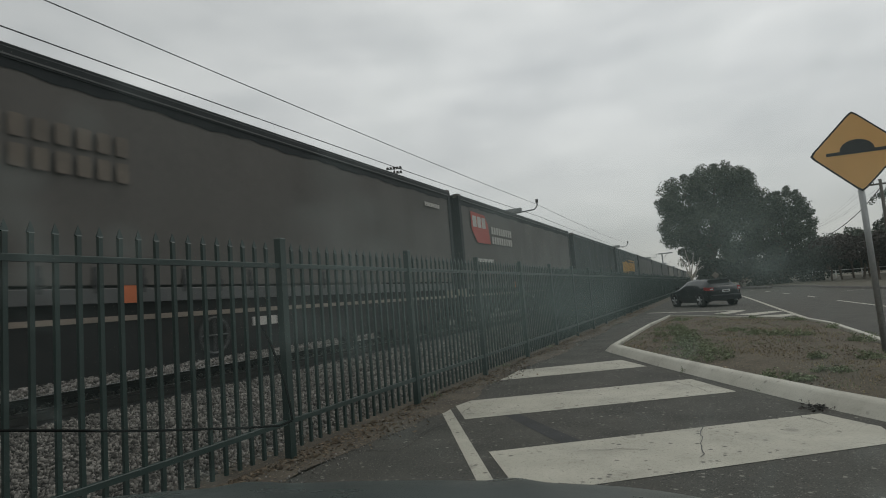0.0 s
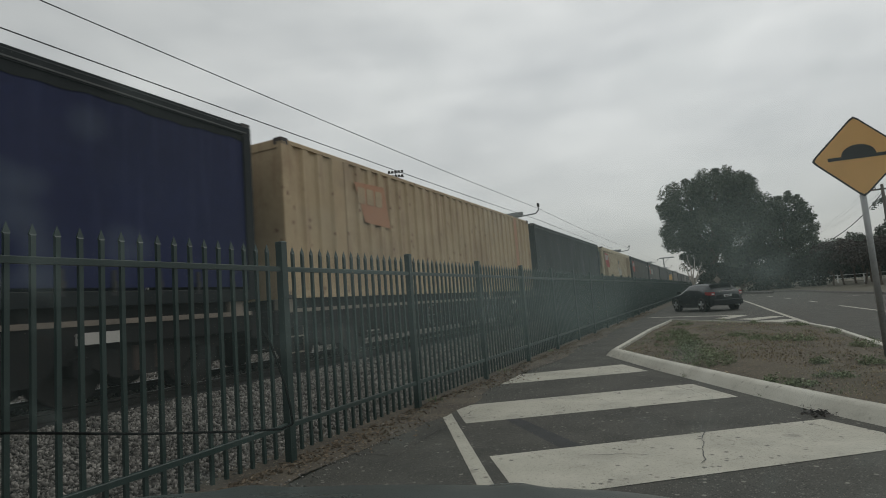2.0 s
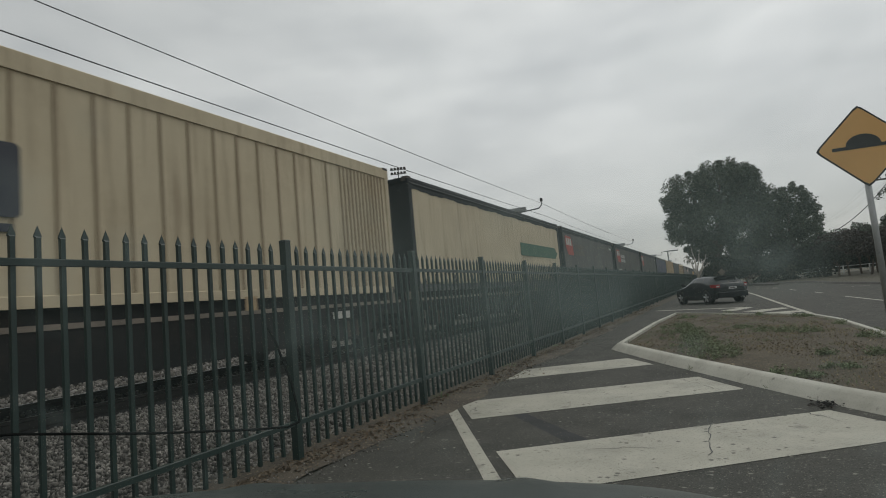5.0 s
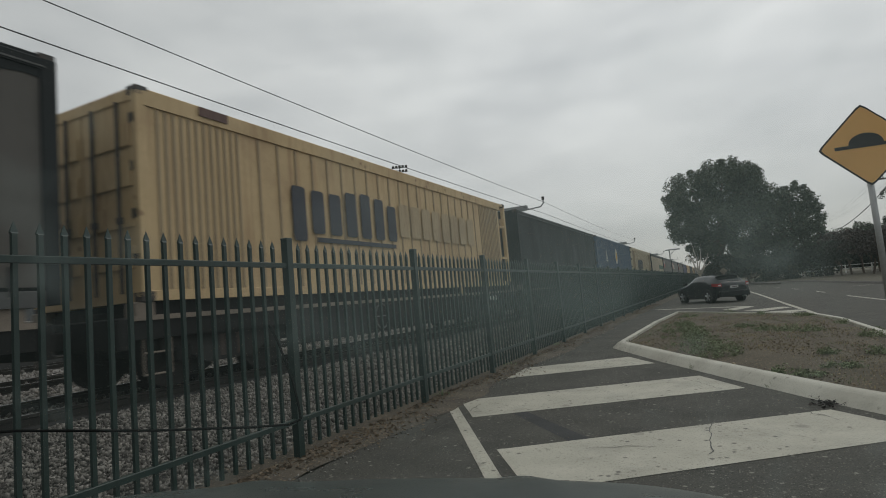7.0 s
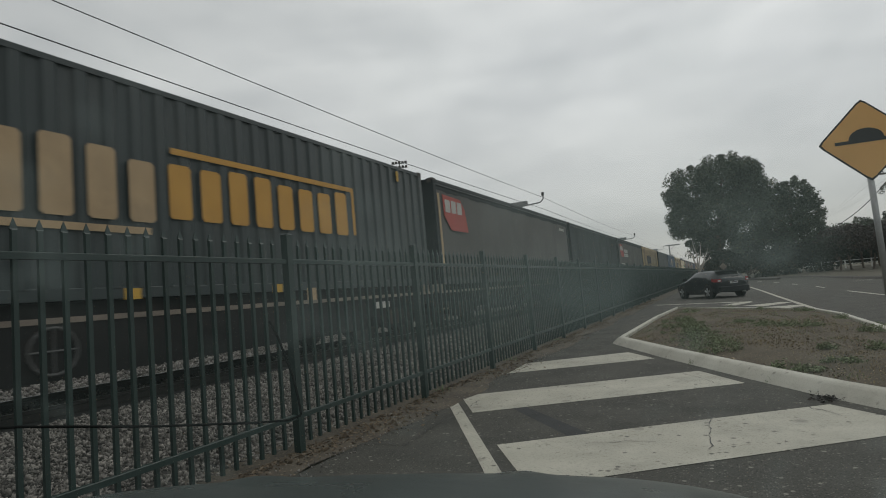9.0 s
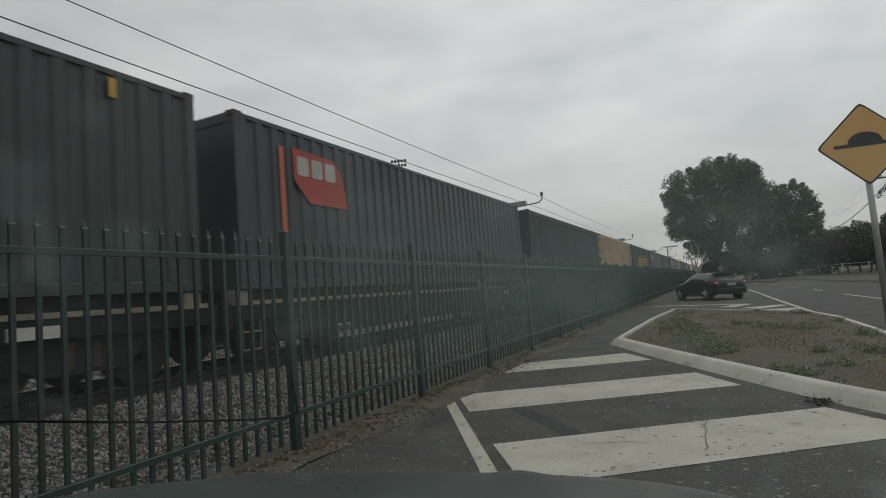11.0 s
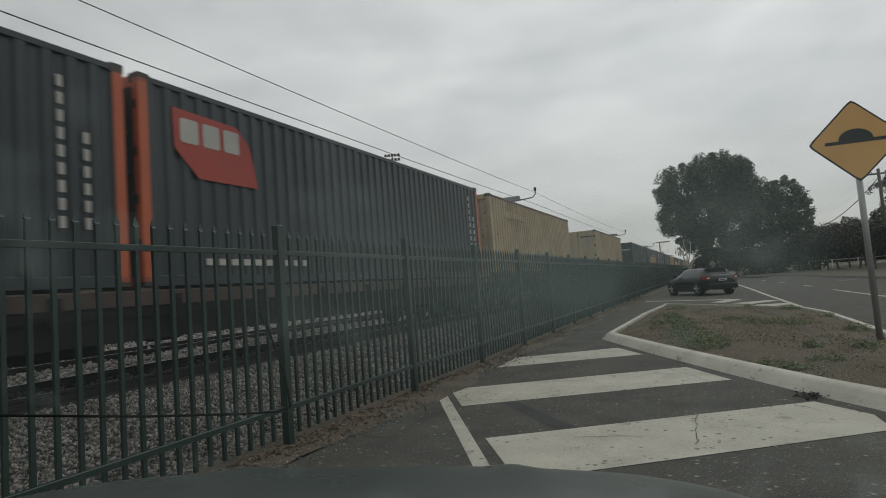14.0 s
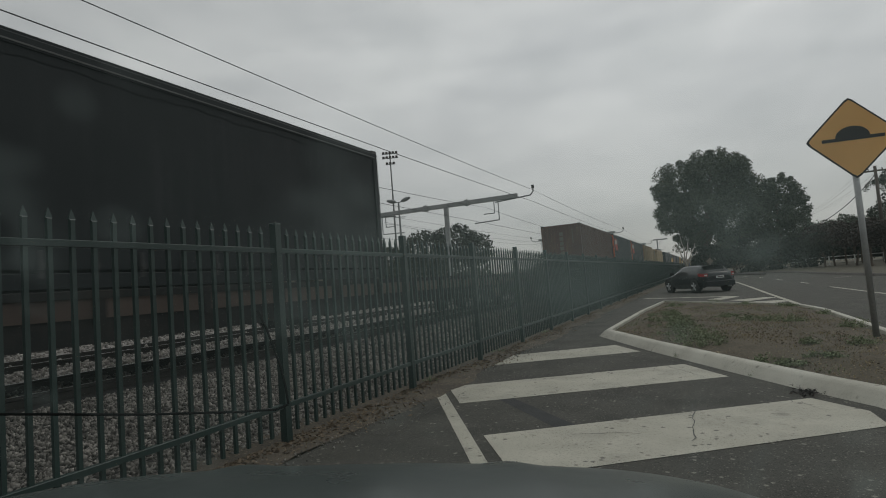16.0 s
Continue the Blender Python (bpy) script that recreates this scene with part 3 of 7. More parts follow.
road = structure("road", Shape().sheet([[(l.x + (r.x - l.x) * k / 6, l.y + (r.y - l.y) * k / 6, 0.0) for k in range(7)]
                                        for l, r in zip(along(LEFT), along(RIGHT))]), M["asphalt"], "worn grey asphalt of the road and car lane")

# verge and kerb across the road
structure("pavement", Shape().sheet([[(r.x + w, r.y + w * 0.2, 0.11 + 0.02 * min(w, 3)) for w in (0.13, 1.5, 4, 16, 60)] for r in along(RIGHT)]),
          M["verge"], "dry grass verge across the road")


def kerb_along(name, pts, width, height, label, material, slope=0.05):
    g = []
    for i, p in enumerate(pts):
        d = (pts[min(i + 1, len(pts) - 1)] - pts[max(i - 1, 0)]).normalized()
        n = Vector((d.y, -d.x))
        row = [(p, 0.0), (p + n * slope, height - 0.03), (p + n * (slope + 0.03), height), (p + n * width, height), (p + n * width, 0.0)]
        g.append([(q.x, q.y, z) for q, z in row])
    return structure(name, Shape().sheet(g), material, label)


kerb_along("kerb_1", along(RIGHT), 0.14, 0.13, "grey concrete kerb of the far verge", M["sleeper"])

ISLAND = [(-1.99, 11.16), (-1.93, 13.5), (-1.85, 16.5), (-1.48, 20.90), (0.35, 18.39), (1.47, 17.0), (2.10, 15.9), (2.33, 14.1), (2.37, 11.2),
          (2.36, 8.0), (2.3, 5.0), (2.15, 3.9), (1.8, 3.75), (1.5, 4.35), (1.10, 5.41), (0.73, 5.98), (0.12, 7.06), (-0.91, 8.96), (-1.85, 10.85)]


def inset(poly, k):
    out = []
    n = len(poly)
    for i in range(n):
        a, b, c = (Vector(poly[(i + j) % n]) for j in (-1, 0, 1))
        d1, d2 = (b - a).normalized(), (c - b).normalized()
        m = (Vector((d1.y, -d1.x)) + Vector((d2.y, -d2.x)))
        m = m.normalized() / max(0.55, (m.length / 2))
        out.append(b + m * k)
    return out


def mound(f):
    """Height of the island's soil; f: 0 at its middle, 1 at the kerb."""
    return 0.055 + 0.105 * min(1, (1 - f) * 3.2) ** 0.7 * (0.55 + 0.45 * (1 - f))


def soil_at(x, y):
    """Share of the way from the island's middle to its kerb, and the soil's height there."""
    c, d, best = Vector((0.5, 14.0)), Vector((x - 0.5, y - 14.0)), 0.0
    ring = inset(ISLAND, 0.22)
    for p, q in zip(ring, ring[1:] + ring[:1]):
        e = q - p
        k = d.x * e.y - d.y * e.x
        if abs(k) > 1e-9:
            w = p - c
            a, b = (w.x * e.y - w.y * e.x) / k, (w.x * d.y - w.y * d.x) / k
            if a > 0 and 0 <= b <= 1:
                best = max(best, 1 / a)
    return best, mound(min(best, 1.0))


def island():
    o = [Vector(p) for p in ISLAND]
    # the sloped white face is wider on the side next to the car lane
    rings = [(0.0, 0.0), (0.05, 0.05), (0.105, 0.098), (0.128, 0.111), (0.15, 0.118), (0.212, 0.122), (0.23, 0.112), (0.235, 0.0)]
    g = [[(p.x, p.y, z) for p in inset(ISLAND, k)] for k, z in rings]
    g = [r + [r[0]] for r in g]
    structure("kerb_2", Shape().sheet(g), M["kerb"], "white painted concrete kerb round the traffic island")
    inner = inset(ISLAND, 0.22)
    s = Shape()
    c = Vector((0.5, 14.0))
    rs = random.Random(4)
    rows = []
    for k in range(0, 11):
        f = k / 10
        rows.append([(c.x + (p.x - c.x) * f, c.y + (p.y - c.y) * f, mound(f) + (rs.uniform(-0.012, 0.012) if 0 < k < 10 else 0)) for p in inner])
    rows = [r + [r[0]] for r in rows]
    s.sheet(rows)
    structure("soil_island", s, M["soil"], "bare brown soil with sparse weeds inside the island")


island()


def flat(name, outline, z, material, label):
    s = Shape()
    s.add([(x, y, z) for x, y in outline], [tuple(range(len(outline)))])
    return structure(name, s, material, label)


# give-way bars and lane line
flat("road_marking_1", [(-1.71, 4.17), (0.70, 5.69), (1.02, 5.25), (1.04, 4.82), (0.22, 4.26), (-0.65, 3.67), (-1.17, 3.31)], 0.004, M["paint"], "wide white painted bar, cracked and scuffed")
flat("road_marking_2", [(-2.90, 6.10), (-0.36, 7.60), (0.11, 6.73), (-2.38, 5.25)], 0.004, M["paint"], "wide white painted bar, cracked and scuffed")
flat("road_marking_3", [(-2.93, 8.72), (-1.48, 9.68), (-0.99, 8.83), (-2.90, 7.71)], 0.004, M["paint"], "wide white painted bar, cracked and scuffed")
flat("road_marking_4", [(-3.04, 5.97), (-3.0, 6.12), (-1.47, 3.6), (-0.4, 1.85), (-0.52, 1.80), (-1.60, 3.6)], 0.004, M["paint"], "narrow white lane line")


def strip(name, line, width, label, z=0.004):
    g = []
    pts = along(line, 6)
    for i, p in enumerate(pts):
        d = (pts[min(i + 1, len(pts) - 1)] - pts[max(i - 1, 0)]).normalized()
        n = Vector((d.y, -d.x)) * width / 2
        g.append([(p.x - n.x, p.y - n.y, z), (p.x + n.x, p.y + n.y, z)])
    return structure(name, Shape().sheet(g), M["paint"], label)


strip("road_marking_5", [(2.12, 17.6), (1.98, 24), (1.72, 38.5), (1.2, 52), (0.2, 66), (-2.2, 84)], 0.13, "white edge line of the road")
for i, (a, b) in enumerate([((4.60, 13.2), (4.57, 15.6)), ((4.58, 19.6), (4.31, 26.2)), ((4.27, 30.9), (4.22, 33.0)), ((4.02, 38.4), (3.9, 40.4)), ((3.7, 45.8), (3.55, 48)),
                            ((3.1, 54), (2.9, 56.5)), ((4.65, 3.2), (4.63, 5.6)), ((6.3, 36.7), (7.4, 37.2))]):
    strip("road_marking_%d" % (6 + i), [a, b], 0.11, "white centre dash of the road")
# hatching in front of the parked car
strip("road_marking_14", [(-2.51, 25.23), (0.90, 22.97)], 0.30, "white cross line at the end of the hatching")
for i, o in enumerate([[(-0.06, 21.88), (0.37, 21.25), (1.00, 22.69), (0.72, 23.21)], [(0.58, 20.67), (1.06, 19.70), (1.95, 20.81), (1.76, 21.41)], [(1.08, 19.28), (1.64, 18.41), (2.08, 18.66), (1.97, 19.36)]]):
    flat("road_marking_%d" % (15 + i), o, 0.005, M["paint"], "white diagonal hatching bar on the asphalt")

# darker worn patches and cracks in the lane


def crack(name, pts, seed):
    rs = random.Random(seed)
    g = []
    fine = []
    for p, q in zip(pts, pts[1:]):
        p, q = Vector(p), Vector(q)
        k = max(3, int((q - p).length / 0.06))
        fine += [p.lerp(q, i / k) + Vector((rs.uniform(-1, 1), rs.uniform(-1, 1))) * 0.018 for i in range(k)]
    for i, p in enumerate(fine):
        d = (fine[min(i + 1, len(fine) - 1)] - fine[max(i - 1, 0)]).normalized()
        n = Vector((d.y, -d.x)) * rs.uniform(0.001, 0.0045)
        g.append([(p.x - n.x, p.y - n.y, 0.008), (p.x + n.x, p.y + n.y, 0.008)])
    structure(name, Shape().sheet(g), M["black"], "thin crack in asphalt and paint")


crack("crack_1", [(-2.46, 3.90), (-2.49, 4.15), (-2.53, 4.82), (-2.52, 5.23), (-2.56, 5.91)], 1)
crack("crack_2", [(0.53, 5.56), (0.63, 5.44), (0.75, 5.20)], 2)
crack("crack_3", [(-0.53, 7.42), (-0.32, 7.04), (-0.10, 6.61)], 3)
crack("crack_4", [(-1.61, 9.41), (-1.22, 8.70)], 4)
crack("crack_5", [(-3.26, 3.99), (-2.85, 4.08), (-2.29, 4.07)], 5)
crack("crack_6", [(-1.01, 5.78), (-0.80, 5.66), (-0.57, 5.31)], 6)
crack("crack_7", [(-3.04, 10.11), (-2.30, 9.63), (-1.86, 9.83)], 7)
crack("crack_8", [(-0.21, 5.33), (-0.19, 4.79), (-0.19, 4.19)], 8)
crack("crack_9", [(-1.04, 4.27), (-0.77, 4.38), (-0.49, 4.39)], 9)
flat("asphalt_seam", [(-2.12, 5.57), (-2.04, 5.69), (-1.00, 4.50), (-1.16, 4.41)], 0.002, M["patch"], "dark sealed seam across the lane")


# ---------------------------------------------------------------- railway
TRACK = -7.87
RAIL_TOP = 0.335


def lie(x):
    """Height of the ballast across the line."""
    pts = [(-40, 0.03), (-23, 0.05), (-9.9, 0.15), (-9.3, 0.19), (-6.75, 0.19), (-6.2, 0.15), (-4.6, 0.02), (-3.5, -0.01), (-3.2, -0.02)]
    return float(np.interp(x, [p[0] for p in pts], [p[1] for p in pts]))


def bed():
    rs = random.Random(2)
    xs = [-9.3, -8, -7, -6.75, -6.4] + [-6.0 + 0.2 * k for k in range(15)]
    ys = [-14 + 0.5 * k for k in range(68)] + [20 + 2.0 * k for k in range(41)] + [120, 180, 300, 700]
    g = [[(x, y, lie(x) + (rs.uniform(-0.02, 0.02) if -6.3 < x < -3.3 else 0)) for x in xs] for y in ys]
    structure("ballast_bed", Shape().sheet(g), M["ballast"], "grey crushed stone bed of the railway")
    g = [[(x, y, lie(x)) for x in (-40, -30, -23, -20, -16, -13, -9.9, -9.3)] for y in ys]
    structure("ballast_bed_far", Shape().sheet(g), M["pale_bed"], "clean pale crushed stone between the tracks")


bed()
# dark strip along the rail: oil, plus shadow under the train painted in
structure("ballast_shoulder", Shape().sheet([[(-7.03, y, 0.20), (-6.9, y, 0.225), (-6.78, y, 0.215), (-6.68, y, 0.18)] for y in (-30, 0, 20, 60, 300, 700)]), M["oil_and_shade"],
          "ballast beside the rail, black from oil and painted-in shade")


def stones():
    rs = np.random.RandomState(11)

    def field(n, x0, x1, y0, y1, s0, s1):
        x, y = rs.uniform(x0, x1, n), rs.uniform(y0, y1, n)
        z = np.array([lie(a) for a in x])
        s = rs.uniform(s0, s1, n)
        return np.stack([x, y, z + s * rs.uniform(0.1, 1.3, n)], 1), s

    a = [field(42000, -6.72, -3.5, 0.8, 9, 0.009, 0.026), field(18000, -6.72, -3.5, 9, 22, 0.015, 0.034), field(4000, -6.72, -3.6, 22, 46, 0.04, 0.07),
         field(3000, -9.3, -7.25, 0.5, 14, 0.022, 0.045), field(1500, -9.3, -7.25, 14, 40, 0.03, 0.06)]
    f = [field(5000, -13.5, -9.3, 2, 16, 0.025, 0.05), field(3500, -13.5, -9.3, 16, 44, 0.03, 0.06), field(3000, -20, -13.5, 4, 40, 0.04, 0.07)]
    tagged(new("pale_ballast_stones", pebbles("pale_ballast_stones", np.concatenate([q[0] for q in f]), np.concatenate([q[1] for q in f]), 15, M["pale_stone"])),
           "clean pale grey ballast stones between the tracks", "ballast", kind="stuff")
    c, s = np.concatenate([q[0] for q in a]), np.concatenate([q[1] for q in a])
    tagged(new("ballast_stones", pebbles("ballast_stones", c, s, 5, M["stone"])), "loose grey and brown crushed ballast stones", "ballast", kind="stuff")
    # grit, leaf litter and twigs along the foot of the fence
    n = 9000
    y = 1.0 + 30 * rs.uniform(0, 1, n) ** 1.6
    x = -3.33 + np.abs(rs.normal(0, 0.2, n)) * (0.8 + 0.4 * np.sin(y * 1.7))
    tagged(new("leaf_litter", quads("leaf_litter", np.stack([x, y, 0.012 + 0.012 * rs.uniform(0, 1, n)], 1), rs.uniform(0.008, 0.028, n), 6, M["litter"], flat=0.85)),
           "brown leaf litter and grit along the fence foot", "leaf litter", kind="stuff")
    n = 2500
    x, y = rs.uniform(-3.4, -2.75, n), 1.0 + 16 * rs.uniform(0, 1, n) ** 1.3
    tagged(new("gravel", pebbles("gravel", np.stack([x, y, 0.006 + 0 * x], 1), rs.uniform(0.004, 0.014, n), 8, M["stone"])),
           "fine gravel spilled on the asphalt edge", "gravel", kind="stuff")


stones()


def edge_strip():
    rs = random.Random(3)
    g = []
    for k in range(200):
        y = -6 + k * 0.35
        g.append([(-3.75, y, 0.012), (-3.3, y, 0.016), (-2.86 + 0.10 * sin(y * 1.3) + rs.uniform(-0.06, 0.06), y, 0.005)])
    structure("gravel_strip", Shape().sheet(g), M["grit"], "strip of brown grit under the fence")


edge_strip()


def rail_profile(x, z):
    return [(x - 0.065, z - 0.16), (x - 0.065, z - 0.15), (x - 0.012, z - 0.125), (x - 0.012, z - 0.045), (x - 0.035, z - 0.035), (x - 0.035, z - 0.004),
            (x - 0.02, z), (x + 0.02, z), (x + 0.035, z - 0.004), (x + 0.035, z - 0.035), (x + 0.012, z - 0.045), (x + 0.012, z - 0.125), (x + 0.065, z - 0.15), (x + 0.065, z - 0.16)]


def railway(name, x, top, sleepers, label):
    t = thing(name, label, "railway track", kind="structure")
    for k in (-0.75, 0.75):
        pr = rail_profile(x + k, top)
        part("rail", Shape().sheet([[(a, y, z) for a, z in pr + pr[:1]] for y in (-30, 40, 160, 700)]), M["rail"], t, "rusty steel rail")
        part("rail_head", Shape().box(x + k - 0.022, x + k + 0.022, -30, 700, top + 0.001, top + 0.003), M["railtop"], t, "polished running surface")
    me = Shape().box(-1.25, 1.25, -0.11, 0.11, -0.2, 0, 0.02).mesh("sleeper", M["sleeper"])
    for i in range(sleepers):
        part("sleeper", me, None, t, at=pose(x, -1.0 + 0.6 * i, top - 0.155))
    return t


railway("railway_track_1", TRACK, RAIL_TOP, 90, "freight railway track on ballast with concrete sleepers")
railway("railway_track_2", -13.2, 0.29, 50, "electrified railway track on ballast with concrete sleepers")
railway("railway_track_3", -20.6, 0.23, 30, "electrified railway track beside the platform")



# ---------------------------------------------------------------- fence
FX, FY, BAY = -3.286, 3.717, 2.219
POST = Shape().box(-0.033, 0.033, -0.033, 0.033, -0.05, 1.835).box(-0.038, 0.038, -0.038, 0.038, 1.832, 1.846, 0.006).mesh("post", M["fence"])
BARS = Shape().box(-0.02, 0.02, 0.034, BAY - 0.034, -0.02, 0.02, 0.004).mesh("rail_bar", M["fence"])


def paling():
    s = Shape()
    w = 0.0125
    s.box(-w, w, -w, w, 0.08, 1.745)
    s.add([(-w, -w, 1.745), (w, -w, 1.745), (w, w, 1.745), (-w, w, 1.745), (-w * 0.6, -0.020, 1.752), (w * 0.6, -0.020, 1.752), (w * 0.6, 0.020, 1.752), (-w * 0.6, 0.020, 1.752), (0, 0, 1.815)],
          [(0, 1, 5, 4), (1, 2, 6, 5), (2, 3, 7, 6), (3, 0, 4, 7), (4, 5, 8), (5, 6, 8), (6, 7, 8), (7, 4, 8)])
    return s


PALE = paling().mesh("picket", M["fence"])


def fence():
    many = Shape()
    for i in range(-3, 48):
        y = FY + BAY * i
        t = thing("fence_panel", "dark green steel picket fence panel on grit beside the railway", "fence", pose(FX, y, 0), "railway fence")
        part("post", POST, None, t, "square steel post with flat cap")
        part("rail_bar", BARS, None, t, at=pose(0, 0, 1.61))
        part("rail_bar", BARS, None, t, at=pose(0, 0, 0.31))
        if -2 <= i < 15:
            for k in range(16):
                part("picket", PALE, None, t, at=pose(0, 0.14 + 0.127 * k, 0, 0, 0, 0))
        else:
            s = Shape()
            for k in range(16):
                q = 0.14 + 0.127 * k
                s.add([(x, yy + q, z) for x, yy, z in paling().v], paling().f)
            tagged(part("pickets", s, M["fence"], t), kind="stuff")


fence()
marker = thing("marker_post", "white marker post standing behind the fence", "marker post", pose(-3.55, 27.2, 0))
part("post", Shape().box(-0.04, 0.04, -0.03, 0.03, 0.0, 1.42, 0.01), M["white"], marker)


# ---------------------------------------------------------------- warning sign
def warning_sign():
    t = thing("warning_sign", "yellow diamond road hump sign on a galvanised pole in the island", "road sign", pose(1.93, 9.06, 0.0, 0, 0, 8))
    part("pole", Shape().tube((0, 0, 0.1), (0, 0, 3.0), 0.038, n=14), M["galv"], t, "grey galvanised steel pole", smooth=True)

    def diamond(h, y, thick, c):
        pts = []
        for a in range(4):
            q = Vector((0, h)) if a == 0 else Vector((h, 0)) if a == 1 else Vector((0, -h)) if a == 2 else Vector((-h, 0))
            p = Vector((-q.y, q.x)).normalized() * c
            inw = q.normalized() * (q.length - c)
            pts += [inw + p, q.normalized() * (q.length - c * 0.35), inw - p]
        n = len(pts)
        v = [(p.x, y, p.y + 2.735) for p in pts] + [(p.x, y + thick, p.y + 2.735) for p in pts]
        return Shape().add(v, [tuple(range(n)), tuple(reversed(range(n, 2 * n)))] + [(i, (i + 1) % n, n + (i + 1) % n, n + i) for i in range(n)])

    part("sign_plate", diamond(0.56, -0.052, 0.006, 0.05), M["black"], t, "black border of the plate")
    part("sign_face", diamond(0.53, -0.056, 0.003, 0.05), M["sign"], t, "faded yellow reflective face")
    part("sign_backing", diamond(0.555, -0.045, 0.004, 0.05), M["galv"], t, "bare aluminium back")
    hump = [(-0.36, 0.01), (-0.36, -0.035), (0.36, -0.035), (0.36, 0.01)] + [(0.2 * cos(radians(a)), 0.01 + 0.145 * sin(radians(a))) for a in range(0, 181, 15)]
    n = len(hump)
    part("hump_symbol", Shape().add([(x, -0.059, z + 2.74) for x, z in hump] + [(x, -0.057, z + 2.74) for x, z in hump],
                                    [tuple(range(n)), tuple(reversed(range(n, 2 * n)))] + [(i, (i + 1) % n, n + (i + 1) % n, n + i) for i in range(n)]), M["black"], t, "black hump symbol")
    for z in (2.5, 2.92):
        part("bracket", Shape().box(-0.05, 0.05, -0.045, 0.045, z, z + 0.04), M["galv"], t)


warning_sign()
# ---------------------------------------------------------------- freight train
SPEED = 27.726
MOVERS = []  # thing, place of its rear end at 0 s, height
BOX_Z = 1.53
LIFT = 0.145
CAST = Shape().box(-0.09, 0.09, -0.09, 0.09, -0.06, 0.06).mesh("corner_casting", M["cast"])
STRAP = Shape().box(0, 0.012, -0.025, 0.025, 0.10, 0.42).box(0.012, 0.03, -0.035, 0.035, 0.2, 0.28).mesh("strap", M["black"])
ROD = Shape().tube((0, 0, 0.12), (0, 0, 2.72), 0.02, n=8).box(-0.04, 0.04, -0.02, 0.03, 1.05, 1.12).mesh("lock_rod", M["galv"])
H = 2.9


def corrugated(x, y0, y1, z0, z1, pitch, depth, side=1):
    """A wall of upright trapezoid ribs along y."""
    pr, y = [], y0
    n = max(1, round((y1 - y0) / pitch))
    p = (y1 - y0) / n
    for i in range(n):
        for f, d in ((0.0, 0), (0.36, 0), (0.48, 1), (0.88, 1)):
            pr.append((y0 + p * (i + f), d))
    pr.append((y1, 0))
    return Shape().sheet([[(x - side * depth * d, y, z) for y, d in pr] for z in (z0, z1)])


DARK_ROD = Shape().tube((0, 0, 0.12), (0, 0, 2.72), 0.024, n=8).box(-0.05, 0.05, -0.02, 0.03, 1.05, 1.14).mesh("lock_rod", M["cast"])


def end_wall(t, y, out, colour, style, rod_colour="galv"):
    """The wall across one end of a container, facing -y where out is -1."""
    if style == "doors":
        for k in (-1, 1):
            x0, x1 = (0.02, 1.12) if k > 0 else (-1.12, -0.02)
            s = Shape().box(x0, x1, y - 0.02, y + 0.02, 0.14, 2.74)
            for z in (0.45, 1.0, 1.55, 2.1):
                s.box(x0 + 0.06, x1 - 0.06, y + out * 0.035 - 0.012, y + out * 0.035 + 0.012, z, z + 0.3)
            d = part("door", s, M[colour], t)
            for x in ((x0 + 0.28), (x1 - 0.28)):
                part("lock_rod", DARK_ROD if colour in ("cream", "ochre") else ROD, None, d, at=pose(x, y + out * 0.07, 0))
            for z in (0.5, 1.1, 1.75, 2.4):
                part("hinge", Shape().box((1.06 if k > 0 else -1.18), (1.18 if k > 0 else -1.06), y + out * 0.03 - 0.02, y + out * 0.03 + 0.02, z, z + 0.13), M["cast"], d)
    elif style == "ribbed":
        pr = []
        for i in range(9):
            x = -1.12 + 0.249 * i
            pr += [(x, 0), (x + 0.09, 0), (x + 0.12, 1), (x + 0.22, 1)]
        pr.append((1.12, 0))
        part("end_wall", Shape().sheet([[(x, y - out * 0.04 * d, z) for x, d in pr] for z in (0.1, 2.8)]), M[colour], t)
    elif style == "reefer":
        e = part("end_wall", Shape().box(-1.12, 1.12, y + 0.3, y + 0.34, 0.1, 2.8), M[colour], t)
        part("cooling_unit", Shape().box(-0.95, 0.2, y + 0.05, y + 0.29, 0.25, 1.5, 0.03).box(-0.2, 0.95, y + 0.08, y + 0.29, 1.6, 2.6, 0.03), M["lamp_grey"], e)
        for i in range(9):
            part("slat", Shape().box(-0.95, -0.28, y + 0.06, y + 0.1, 1.65 + 0.105 * i, 1.70 + 0.105 * i), M["white"], e)
    else:
        part("end_wall", Shape().box(-1.14, 1.14, y - 0.02, y + 0.02, 0.1, 2.8), M[colour], t)


